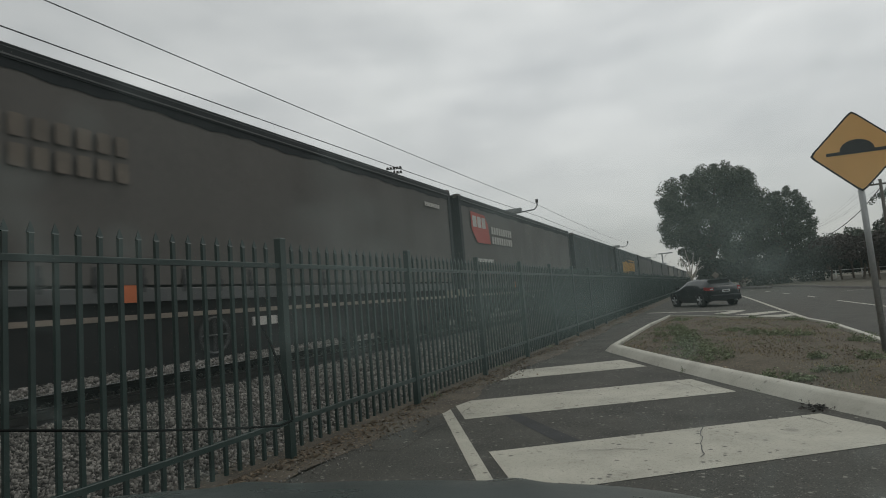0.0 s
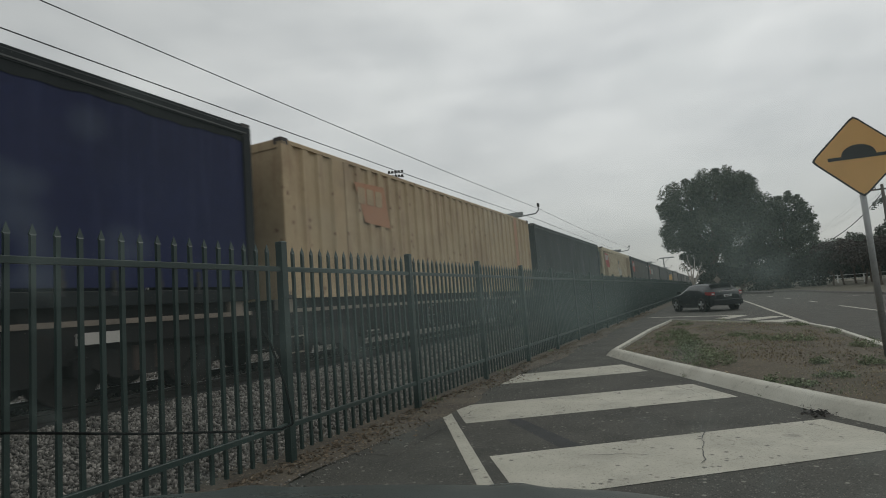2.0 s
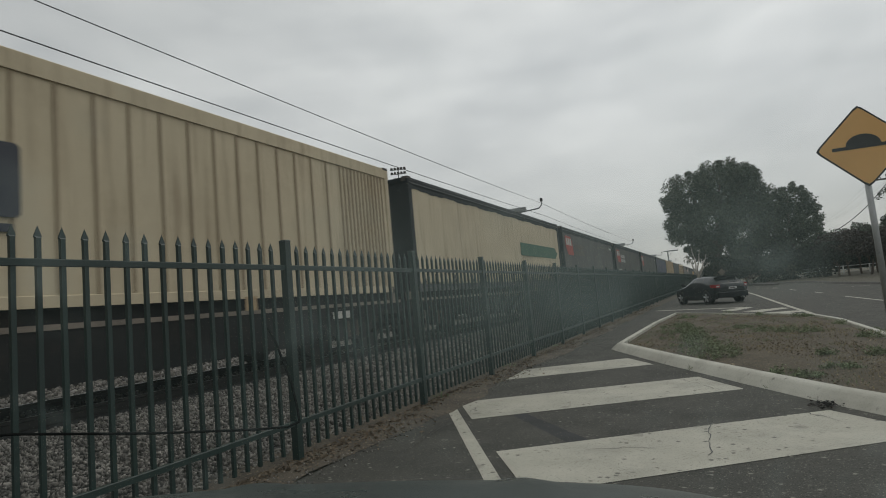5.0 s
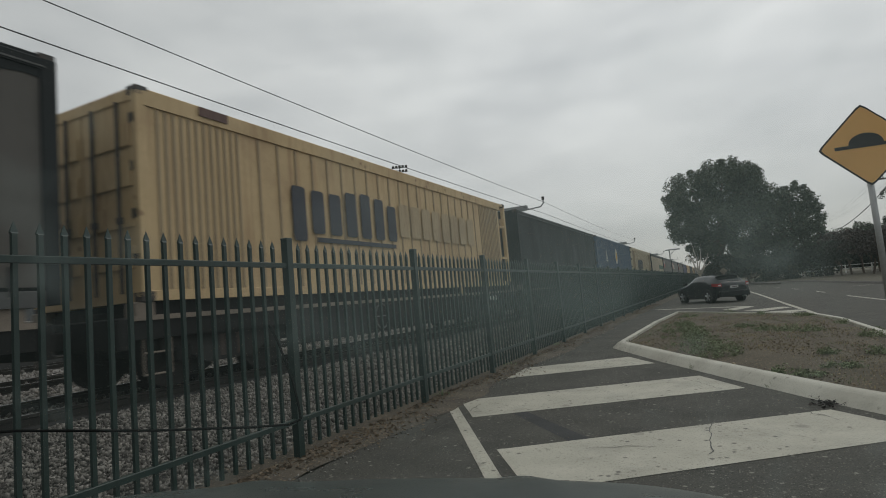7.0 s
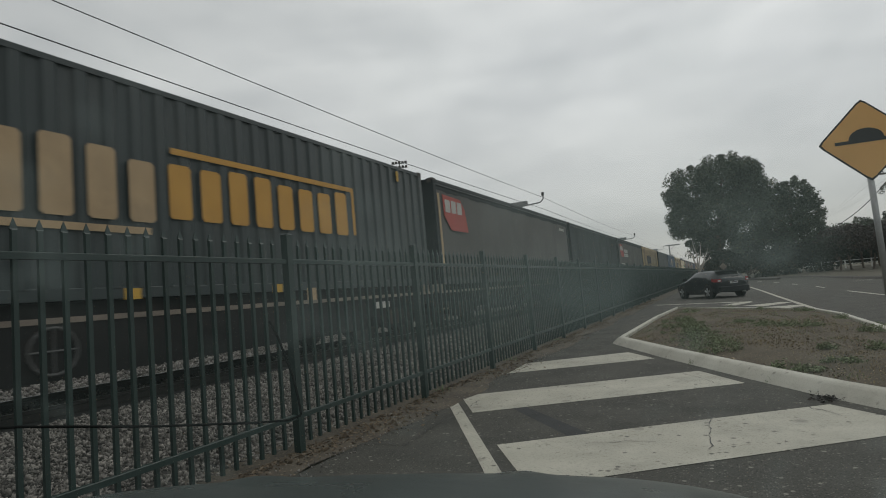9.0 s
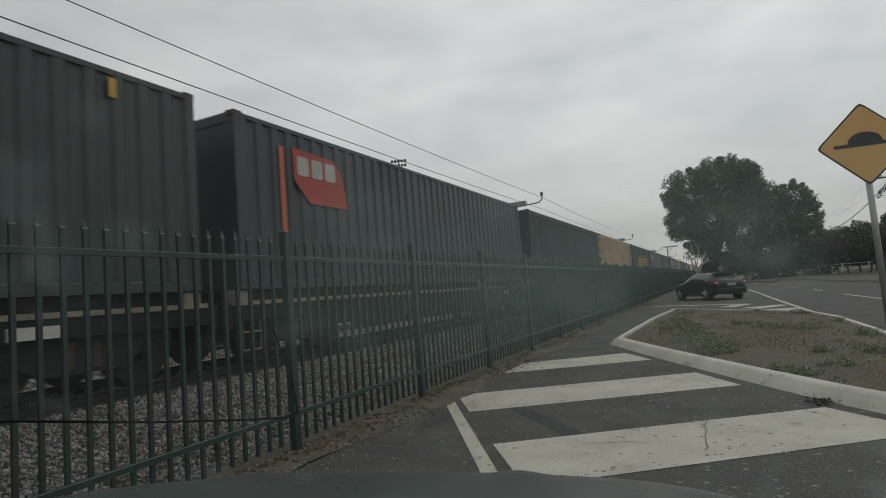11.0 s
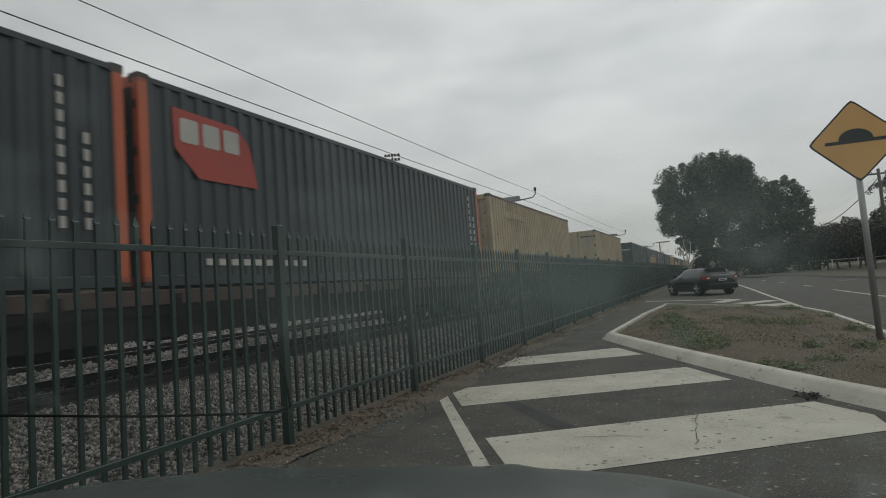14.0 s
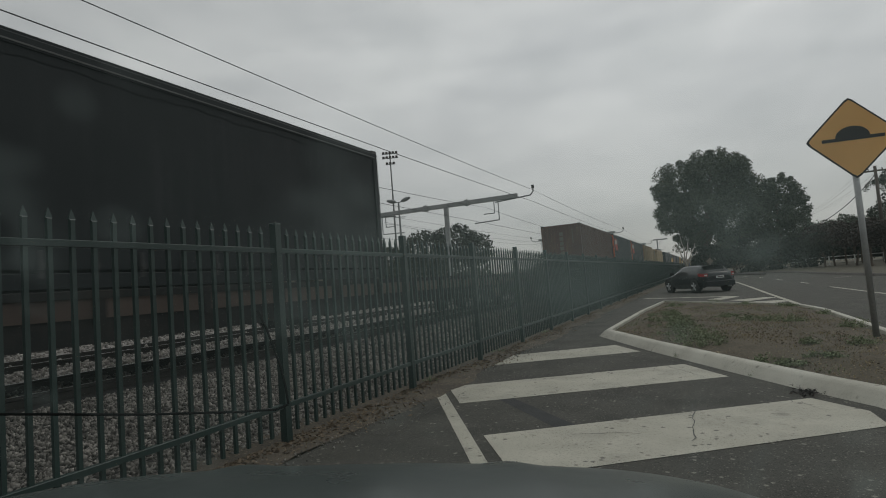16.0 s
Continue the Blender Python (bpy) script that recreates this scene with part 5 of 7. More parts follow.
GREY, DARK, NAVY = "charcoal grey tarpaulin curtain-sided container", "black tarpaulin curtain-sided container", "navy blue tarpaulin curtain-sided container"
GREYRED = "charcoal curtain-sided container with a red logo panel and pale lettering"
TRAIN48 = [
    # those already far down the line
    (217.0, lambda s: curtain_box(s, "dark", DARK, seed=31)), (201.6, lambda s: steel_box(s, 14.65, "slate", "dark slate ribbed steel container", end="ribbed")),
    (186.1, lambda s: curtain_box(s, "grey", GREY, seed=32)), (170.6, lambda s: curtain_box(s, "dark", DARK, seed=33)),
    (155.1, lambda s: steel_box(s, 14.65, "green", "dark green ribbed steel container", end="ribbed")), (139.6, lambda s: curtain_box(s, "grey", GREY, seed=34)),
    (124.1, lambda s: curtain_box(s, "dark", DARK, seed=35)), (108.6, lambda s: curtain_box(s, "grey", GREY, seed=36)),
    (93.1, lambda s: curtain_box(s, "dark", DARK, seed=37)), (77.6, lambda s: curtain_box(s, "dark", DARK, seed=38)), (62.2, lambda s: curtain_box(s, "grey", GREY, seed=39)),
    (46.7, lambda s: steel_box(s, 14.65, "green", "dark green ribbed steel container with large gold lettering", marks=[lambda t: haulier_words(t, "logo_gold", "logo_gold")], end="ribbed")),
    (31.2, lambda s: curtain_box(s, "dark", DARK, seed=2)),
    (15.5, lambda s: curtain_box(s, "grey", GREYRED, marks=full, seed=1)),
    (0.0, lambda s: curtain_box(s, "grey", "charcoal curtain-sided container with red panel and faded lettering", marks=faded, seed=3, L=14.88)),
    (-15.4, lambda s: panel_box(s, 14.05, "cream", "cream flat-sided refrigerated container with thin battens", end="reefer",
                                marks=[lambda t: red_mark(t, 0.9, 1.5, x=1.215), painted_patches])),
    (-32.05, lambda s: curtain_box(s, "dark", DARK, seed=4, L=14.9)),
    (-47.8, lambda s: steel_box(s, 14.92, "beige", "beige ribbed steel container with faded orange stripe and mark", pitch=0.44, depth=0.045, end="plain",
                                marks=[lambda t: part("stripe", Shape().plaque([(1.5, 0.2), (1.86, 0.2), (1.86, 2.8), (1.5, 2.8)], 1.212, 0.003), M["logo_tan"], t, "faded orange stripe"),
                                       lambda t: part("stripe", Shape().plaque([(13.0, 0.2), (13.3, 0.2), (13.3, 2.8), (13.0, 2.8)], 1.212, 0.003), M["faded_red"], t, "faded orange stripe"),
                                       lambda t: part("faded_panel", Shape().plaque([(2.25, 2.45), (3.45, 2.5), (3.65, 1.55), (2.6, 1.6)], 1.212, 0.003), M["faded_red"], t, "faded red panel"),
                                       lambda t: bars(t, 2.35, 3.4, 2.0, 2.36, 3, "beige", x=1.216)])),
    (-63.45, lambda s: curtain_box(s, "navy", NAVY, seed=5, L=14.9)),
    (-79.14, lambda s: curtain_box(s, "grey", "charcoal curtain-sided container with a red logo panel", marks=only, seed=6, L=14.84)),
    (-95.25, lambda s: curtain_box(s, "grey", GREYRED, marks=full, seed=7, L=14.9)),
    (-111.1, lambda s: curtain_box(s, "grey", "charcoal curtain-sided container with red panel and faded lettering", marks=faded, seed=8)),
    (-126.5, lambda s: curtain_box(s, "cream", "cream curtain-sided container with a green arrow", seed=9,
                                   marks=[lambda t: part("arrow_panel", Shape().plaque([(8.6, 1.18), (13.69, 1.18), (14.04, 1.44), (13.69, 1.68), (8.6, 1.68)], 1.224), M["arrow"], t, "green arrow")])),
    (-142.1, lambda s: panel_box(s, 14.65, "cream", "cream flat-sided container with dark weathered lettering", marks=[lambda t: haulier_words(t, "logo_ink", None)])),
    (-158.25, lambda s: steel_box(s, 15.0, "blue", "faded blue ribbed steel container with white emblem", pitch=0.4,
                                 marks=[lambda t: part("emblem", Shape().plaque([(7.25 + 0.5 * cos(a * pi / 8), 1.75 + 0.58 * sin(a * pi / 8)) for a in range(16)], 1.224), M["logo_white"], t, "white round emblem"),
                                        lambda t: part("emblem", Shape().plaque([(7.25 + 0.28 * cos(a * pi / 6), 1.72 + 0.36 * sin(a * pi / 6)) for a in range(12)], 1.231), M["yellow"], t, "tan emblem centre"),
                                        lambda t: part("emblem", Shape().plaque([(3.05, 1.45), (3.5, 1.45), (3.28, 2.2)], 1.224), M["logo_white"], t, "white pointed emblem"),
                                        lambda t: bars(t, 2.95, 3.6, 1.3, 1.4, 6, "logo_white")])),
    (-173.65, lambda s: curtain_box(s, "dark", "black curtain-sided container with faded gold words on its end", seed=10,
                                   marks=[lambda t: [part("letter_bar", Shape().box(-0.9 + 0.2 * i, -0.76 + 0.2 * i, -0.012, 0.008, 2.35, 2.6), M["logo_tan"], t) for i in range(8)]])),
    (-189.3, lambda s: panel_box(s, 13.75, "ochre", "rust-streaked cream container with weathered dark lettering and open end frame", tail=0.55,
                                 marks=[lambda t: haulier_words(t, "logo_ink", None, u=2.95, z=1.12), lambda t: bars(t, 6.7, 11.3, 1.25, 2.05, 8, "ivory"),
                                        lambda t: part("mark", Shape().plaque([(1.0, 2.72), (1.55, 2.72), (1.55, 2.86), (1.0, 2.86)], 1.24), M["maroon"], t, "dark red plate")])),
    (-205.3, lambda s: curtain_box(s, "grey", GREYRED, marks=full, seed=11, L=15.0)),
    (-220.7, lambda s: curtain_box(s, "dark", DARK, seed=12, L=14.85)),
    (-236.1, lambda s: curtain_box(s, "grey", "charcoal curtain-sided container with a red logo panel", marks=only + [
        lambda t: part("stripe", Shape().plaque([(0.2, 0.5), (0.32, 0.5), (0.32, 2.5), (0.2, 2.5)], 1.224), M["logo_tan"], t, "tan stripe")], seed=13, L=14.9)),
    (-251.4, lambda s: steel_box(s, 14.65, "green", "dark green ribbed steel container with large tan and gold lettering", pitch=0.36, end="plain",
                                 marks=[lambda t: haulier_words(t, "logo_tan", "logo_gold"), lock_marks])),
    (-267.2, lambda s: panel_box(s, 14.65, "beige", "plain beige flat-sided steel container on a wagon")),
    (-282.9, lambda s: curtain_box(s, "dark", DARK, seed=14)),
    (-298.5, lambda s: steel_box(s, 14.3, "slate", "dark slate ribbed steel container with a red logo panel", pitch=0.36, end="plain",
                                 marks=[lambda t: red_mark(t, 1.35, 1.55), lambda t: bars(t, 1.0, 1.15, 0.7, 2.5, 1, "orange")])),
    (-313.9, lambda s: steel_box(s, 14.65, "green", "dark green ribbed steel container with large tan and gold lettering", pitch=0.36, end="plain",
                                 marks=[lambda t: haulier_words(t, "logo_tan", "logo_gold"), lock_marks])),
    (-329.25, lambda s: steel_box(s, 14.65, "slate", "dark slate ribbed steel container with worn white marks on its end", pitch=0.36, end="ribbed",
                                  marks=[lambda t: [part("letter_bar", Shape().box(-0.1 + 0.16 * i, 0.0 + 0.16 * i, -0.0, 0.02, 2.1, 2.24), M["logo_white"], t) for i in range(7)],
                                         lambda t: part("end_patch", Shape().box(-0.85, -0.45, -0.0, 0.02, 1.85, 2.1), M["logo_white"], t, "white patch")])),
]
for s, make in TRAIN48:
    make(s)
    wagon(s - 0.35, 15.3, seed=int(s), loads=[(0.5, 14.8)], warned=s in (15.5, 0.0, -79.14, -95.25, -111.1, -205.3))

steel_box(-349.4, 12.2, "ivory", "weathered ivory ribbed steel container with closed doors", depth=0.05, rails="maroon", marks=[lambda t: [part("letter_bar", Shape().box(0.2 + 0.11 * i, 0.28 + 0.11 * i, -0.03, -0.015, 2.42, 2.52), M["cast"], t) for i in range(7)]])
steel_box(-369.8, 12.2, "ivory", "weathered ivory ribbed steel container with red top rail and faded lettering", rails="maroon", posts="ivory", end="ribbed", depth=0.05,
          marks=[lambda t: bars(t, 1.6, 4.2, 2.15, 2.38, 9, "beige"), lambda t: tagger(t)])
for s in (-383.2, -395.6):
    steel_box(s, 12.2, "slate", "dark slate ribbed steel container with orange corner posts and red panel", posts="orange", end="doors", marks=[
        lambda t: red_mark(t, 0.52, 1.56, k=1.0), lambda t: small_words(t, 1.0, 3.4, 0.28, 10, h=0.1),
        lambda t: [part("letter_bar", Shape().plaque([(u, 0.7 + 0.21 * i), (u + 0.07, 0.7 + 0.21 * i), (u + 0.07, 0.84 + 0.21 * i), (u, 0.84 + 0.21 * i)], 1.226), M["logo_white"], t)
                   for u, n in ((11.35, 9), (11.65, 6)) for i in range(n)]])
steel_box(-409.2, 12.2, "maroon", "brown-red ribbed steel container with faded upright lettering", end="plain", marks=[
    lambda t: [part("letter_bar", Shape().box(-0.1, 0.12, -0.0, 0.025, 1.0 + 0.3 * i, 1.22 + 0.3 * i), M["logo_faded"], t) for i in range(5)],
    lambda t: [part("letter_bar", Shape().box(0.68, 0.74, -0.0, 0.025, 1.7 + 0.11 * i, 1.78 + 0.11 * i), M["logo_faded"], t) for i in range(8)],
    lambda t: [part("letter_bar", Shape().plaque([(0.32, 0.8 + 0.22 * i), (0.46, 0.8 + 0.22 * i), (0.46, 0.94 + 0.22 * i), (0.32, 0.94 + 0.22 * i)], 1.226), M["rust"], t) for i in range(9)],
    lambda t: [part("letter_bar", Shape().plaque([(6.9, 1.2 + 0.2 * i), (6.97, 1.2 + 0.2 * i), (6.97, 1.32 + 0.2 * i), (6.9, 1.32 + 0.2 * i)], 1.226), M["logo_faded"], t) for i in range(7)]])
curtain_box(-447.2, "dark", DARK, seed=20)
for s, L, loads in ((-353.6, 23.4, [(4.3, 16.3)]), (-370.4, 16.2, [(0.7, 12.7)]), (-396.2, 25.4, [(0.7, 25.1)]), (-422.2, 25.4, [(13.1, 25.1)]), (-447.9, 25.2, [(0.8, 15.2)])):
    wagon(s, L, True, int(s), loads, s < -420)


# ---------------------------------------------------------------- motion of the train
def motions():
    for t, s, z in MOVERS:
        walk(t, [(k, pose(TRACK, s + SPEED * k, z)) for k in (0.0, 8.0, 16.0)])
# ---------------------------------------------------------------- overhead line
def mast(y, name="overhead_line_mast"):
    t = thing(name, "grey steel overhead line mast with a cross beam over two tracks", "railway mast", pose(0, y, 0), "overhead line masts")
    part("column", Shape().box(-16.35, -16.05, -0.12, 0.12, 0.0, 6.75, 0.02), M["mastgrey"], t)
    part("beam", Shape().box(-21.9, -10.9, -0.13, 0.13, 6.72, 7.02, 0.03), M["mastgrey"], t)
    for x in (-14.6, -17.8):
        part("clamp", Shape().box(x - 0.12, x + 0.12, -0.17, 0.17, 6.66, 7.08), M["mastgrey"], t)
    for x, k in ((-10.9, 1), (-21.9, -1)):
        part("arm", Shape().line([(x - k * 1.6, 0, 6.62), (x + k * 0.9, 0, 6.78), (x + k * 1.1, 0, 7.0), (x + k * 1.1, 0, 7.3)], 0.045, 8), M["mastgrey"], t)
        part("insulator", Shape().tube((x + k * 1.1, 0, 7.2), (x + k * 1.1, 0, 7.42), 0.09, n=10), M["cast"], t)
    for x, k in ((-13.2, 1), (-20.6, -1)):
        part("dropper_frame", Shape().line([(x + k * 0.9, 0, 6.7), (x + k * 0.9, 0, 5.4), (x - k * 0.9, 0, 5.35)], 0.04, 6)
             .line([(x + k * 0.6, 0, 6.7), (x + k * 0.6, 0, 5.9), (x - k * 0.2, 0, 5.9)], 0.035, 6), M["mastgrey"], t)
    return t


for y in (36.0, 81.0, 126.0, 171.0, 216.0):
    mast(y)


def signal_mast():
    t = thing("bracket_mast", "grey steel post with a one-sided bracket beam far down the line", "railway mast", pose(-10.3, 150, 0))
    part("column", Shape().box(-0.14, 0.14, -0.14, 0.14, 0.0, 8.5, 0.02), M["mastgrey"], t)
    part("beam", Shape().box(-0.95, 2.5, -0.13, 0.13, 8.5, 8.78, 0.03), M["mastgrey"], t)
    part("brace", Shape().line([(0.14, 0, 7.4), (1.3, 0, 8.5)], 0.06, 6), M["mastgrey"], t)


signal_mast()


def span(name, x, ends, sag, r, label, ys=(-54.0, -9.0, 36.0, 81.0, 126.0, 171.0, 216.0)):
    pts = []
    for a, b in zip(ys, ys[1:]):
        for i in range(12):
            f = i / 12
            pts.append((x, a + (b - a) * f, ends - 4 * sag * f * (1 - f)))
    t = thing(name, label, "overhead wire")
    part("strand", Shape().line(pts, r, 5), M["wire"], t)


span("feeder_wire", -9.8, 7.08, 0.18, 0.011, "thin dark feeder wire high over the line")
span("feeder_wire", -9.8, 6.29, 0.14, 0.012, "thin dark sagging feeder wire over the line")
span("messenger_wire", -13.2, 6.35, 0.45, 0.011, "thin dark messenger wire of the overhead line")
span("contact_wire", -13.2, 5.25, 0.02, 0.011, "thin dark contact wire of the overhead line")
span("feeder_wire", -22.9, 7.3, 0.15, 0.012, "thin dark feeder wire high over the line")
span("feeder_wire", -22.9, 6.75, 0.25, 0.012, "thin dark feeder wire high over the line")
span("messenger_wire", -20.6, 6.05, 0.45, 0.011, "thin dark messenger wire of the overhead line")
span("contact_wire", -20.6, 4.95, 0.02, 0.011, "thin dark contact wire of the overhead line")
for y in (8.0, 22.0, 50.0):
    d = thing("dropper", "short dark dropper between messenger and contact wire", "overhead wire")
    part("strand", Shape().line([(-13.2, y, 5.25), (-13.2, y, 5.93)], 0.012), M["wire"], d)


# ---------------------------------------------------------------- station beyond the tracks
plat = thing("platform", "low dark concrete station platform with pale paving", "platform", kind="structure")
part("platform_face", Shape().box(-31, -22.6, -20, 62, 0.0, 1.70), M["plat"], plat)
part("paving", Shape().box(-30.8, -22.5, -20, 62, 1.704, 1.76), M["paving"], plat)
part("edge_strip", Shape().box(-22.9, -22.48, -20, 62, 1.764, 1.78), M["white"], plat, "white platform edge")


def platform_lamp(y):
    t = thing("platform_lamp", "grey platform lamp post with two cobra heads", "lamp post", pose(-25, y, 1.76), "platform lamps")
    part("pole", Shape().tube((0, 0, 0), (0, 0, 3.3), 0.16, 0.13, n=10).tube((0, 0, 3.3), (0, 0, 7.5), 0.10, 0.075, n=10), M["lamp_grey"], t)
    for k in (-1, 1):
        a = part("arm", Shape().tube((0, 0, 7.42), (0.34 * k, 0, 7.55), 0.04, n=6), M["lamp_grey"], t)
        s = Shape()
        d = Vector((0.8 * k, 0, 0.2)).normalized()
        prev = None
        for i in range(7):
            f = i / 6
            c = Vector((0.3 * k, 0, 7.54)) + d * 0.95 * f
            r = 0.06 + 0.13 * sin(pi * min(f * 0.85 + 0.1, 1))
            if prev:
                s.tube(prev[0], c, prev[1], r, n=10, caps=i in (1, 6))
            prev = (c, r)
        part("lamp_head", s, M["lamp_grey"], a, "grey streamlined lamp head", smooth=True)
    part("cross_tube", Shape().tube((-0.45, -0.3, 6.1), (0.45, 0.3, 6.1), 0.03, n=6), M["lamp_grey"], t)
    part("station_board", Shape().box(-0.05, 0.05, -0.55, 0.55, 3.05, 3.3), M["white"], t, "white station name board, unreadable")
    part("stay", Shape().tube((0, -0.45, 3.3), (0, 0, 3.95), 0.03, n=6).tube((0, 0.45, 3.3), (0, 0, 3.95), 0.03, n=6), M["lamp_grey"], t)


for y in (15.0, 30.0, 45.0):
    platform_lamp(y)


def station_shed():
    t = thing("station_building", "long low grey station building with a pale metal roof", "building", pose(-35, 0, 0))
    part("wall", Shape().box(-6, 0, -5, 25.3, 0.0, 3.4), M["shed"], t)
    part("roof", Shape().add([(0.5, -5.4, 3.42), (0.5, 25.6, 3.42), (-3, 22.0, 4.25), (-3, -5.4, 4.25), (-6.5, -5.4, 3.42), (-6.5, 25.6, 3.42), (0.5, -5.4, 3.3), (0.5, 25.6, 3.3), (-6.5, -5.4, 3.3), (-6.5, 25.6, 3.3)],
                             [(0, 1, 2, 3), (3, 2, 5, 4), (1, 5, 2), (0, 3, 4), (6, 8, 9, 7), (0, 6, 7, 1), (4, 5, 9, 8), (1, 7, 9, 5), (0, 4, 8, 6)]), M["shedroof"], t)
    part("fascia", Shape().box(0.5, 0.56, -5.4, 25.6, 3.25, 3.44), M["white"], t)
    for y in (2, 8, 14, 20):
        w = part("window", Shape().box(0.0, 0.03, y, y + 1.6, 1.9, 2.8), M["glass"], t)
        part("window_frame", Shape().box(0.0, 0.05, y - 0.06, y, 1.84, 2.86).box(0.0, 0.05, y + 1.6, y + 1.66, 1.84, 2.86).box(0.0, 0.05, y, y + 1.6, 2.8, 2.86).box(0.0, 0.05, y, y + 1.6, 1.84, 1.9), M["white"], w)


station_shed()


def shelter(x, y):
    t = thing("platform_shelter", "small white framed platform shelter", "shelter", pose(x, y, 1.76))
    part("roof", Shape().box(-0.8, 0.8, 0, 3.2, 1.05, 1.17, 0.03), M["white"], t)
    for a in (0.1, 3.0):
        part("post", Shape().box(-0.7, -0.6, a, a + 0.1, 0, 1.05), M["white"], t)
        part("post", Shape().box(0.6, 0.7, a, a + 0.1, 0, 1.05), M["white"], t)
    part("panel", Shape().box(-0.72, -0.68, 0.2, 3.0, 0.2, 0.95), M["glass"], t)


shelter(-28, 26.0)


def flood_tower(x, y, h, turn, label):
    t = thing("floodlight_tower", label, "floodlight tower", pose(x, y, 0, 0, 0, turn))
    part("mast", Shape().tube((0, 0, 0), (0, 0, h), 0.28, 0.14, n=10), M["lamp_grey"], t)
    for j, (z, n) in enumerate(((h, 5), (h - 1.1, 5), (h - 2.6, 3))):
        f = part("light_frame", Shape().box(-0.8 * n / 2, 0.8 * n / 2, -0.08, 0.08, z - 0.1, z + 0.05), M["lamp_grey"], t)
        for i in range(n):
            part("floodlight", Shape().box(-0.8 * n / 2 + 0.8 * i + 0.12, -0.8 * n / 2 + 0.8 * i + 0.68, -0.3, 0.1, z + 0.05, z + 0.5, 0.05), M["cast"], f)


flood_tower(-67, 118, 34.5, 20, "tall grey stadium floodlight tower beyond the station")
flood_tower(-152, 85.7, 23.8, 62, "grey stadium floodlight tower far beyond the platform")


# ---------------------------------------------------------------- trees
def crown_points(blobs, density, seed, low=-1.0):
    """Leaf places scattered in the outer layer of several lobes, broken by noise into clumps and gaps."""
    rs = np.random.RandomState(seed)
    out = []
    for cx, cy, cz, rx, ry, rz in blobs:
        n = int(density * (rx * ry + ry * rz + rx * rz))
        d = rs.normal(size=(n, 3))
        d /= np.linalg.norm(d, axis=1)[:, None]
        r = 1 - 0.42 * rs.uniform(0, 1, n) ** 1.5
        lump = np.array([noise.noise(Vector((p[0] * 2.4 + cx, p[1] * 2.4 + cy, p[2] * 2.4 + cz))) for p in d])
        fine = np.array([noise.noise(Vector((p[0] * 7 + cz, p[1] * 7 + cx, p[2] * 7))) for p in d])
        p = d * (r * (1 + 0.16 * lump + 0.10 * fine))[:, None] * (rx, ry, rz) + (cx, cy, cz)
        gap = np.array([noise.noise(Vector((q[0] * 0.55, q[1] * 0.55, q[2] * 0.7))) for q in p])
        keep = (fine > -0.3) & (gap > -0.28) & (d[:, 2] > low)
        out.append(p[keep])
    return np.concatenate(out)


def clump_points(blobs, per, leaves, seed, r0, r1, hole=-0.16):
    """Leaf places in many small rounded clumps over several lobes, with gaps between the clumps."""
    rs = np.random.RandomState(seed)
    out = []
    for cx, cy, cz, rx, ry, rz in blobs:
        n = int(per * (rx * ry + ry * rz + rx * rz))
        d = rs.normal(size=(n, 3))
        d /= np.linalg.norm(d, axis=1)[:, None]
        for e in d[d[:, 2] > -0.8]:
            lump = noise.noise(Vector((e[0] * 2.2 + cx, e[1] * 2.2 + cy, e[2] * 2.2 + cz)))
            c = e * (0.62 + 0.27 * rs.uniform() ** 0.6) * (1 + 0.13 * lump) * (rx, ry, rz) + (cx, cy, cz)
            if noise.noise(Vector((c[0] * 0.42 + 3, c[1] * 0.42, c[2] * 0.5))) < hole:
                continue
            m = rs.randint(int(leaves * 0.6), int(leaves * 1.4))
            q = rs.normal(size=(m, 3))
            q /= np.linalg.norm(q, axis=1)[:, None]
            q *= (rs.uniform(0.25, 1, m) ** 0.6 * rs.uniform(r0, r1))[:, None]
            q[:, 2] = q[:, 2] * 0.7
            out.append(q + c)
    return np.concatenate(out)


def limb(s, p, q, r0, r1, bend, rs, n=5):
    p, q = Vector(p), Vector(q)
    prev, pr = p, r0
    for i in range(1, n + 1):
        f = i / n
        c = p.lerp(q, f) + Vector((rs.uniform(-1, 1), rs.uniform(-1, 1), rs.uniform(-0.4, 0.4))) * bend * (1 if i < n else 0)
        r = r0 + (r1 - r0) * f
        s.tube(prev, c, pr, r, n=7, caps=False)
        prev, pr = c, r


def tree(name, label, x, y, trunk_h, trunk_r, blobs, density, leaf, seed, material, bark="bark", group="", z0=0.0, clumps=None):
    t = thing(name, label, "tree", group=group)
    rs = random.Random(seed)
    s = Shape()
    limb(s, (x, y, z0 - 0.2), (x + rs.uniform(-0.3, 0.3), y, trunk_h), trunk_r, trunk_r * 0.6, 0.08 * trunk_h / 4, rs)
    for b in blobs:
        limb(s, (x, y, trunk_h * rs.uniform(0.75, 1.0)), (b[0], b[1], b[2] + b[5] * 0.3), trunk_r * 0.5, trunk_r * 0.12, 0.25, rs)
    part("trunk", s, M[bark], t, smooth=True)
    if clumps:
        per, leaves, r0, r1, hole = clumps
        core = [(a, b, c, d * 0.74, e * 0.74, f * 0.74) for a, b, c, d, e, f in blobs]
        p = np.concatenate([clump_points(blobs, per, leaves, seed, r0, r1, hole), crown_points(core, density, seed)])
    else:
        p = crown_points(blobs, density, seed)
    sz = np.random.RandomState(seed + 1).uniform(0.5, 1.2, len(p)) * leaf
    part("crown", quads("crown", p, sz, seed, M[material]), None, t, "dense uneven leaf clumps")
    return t


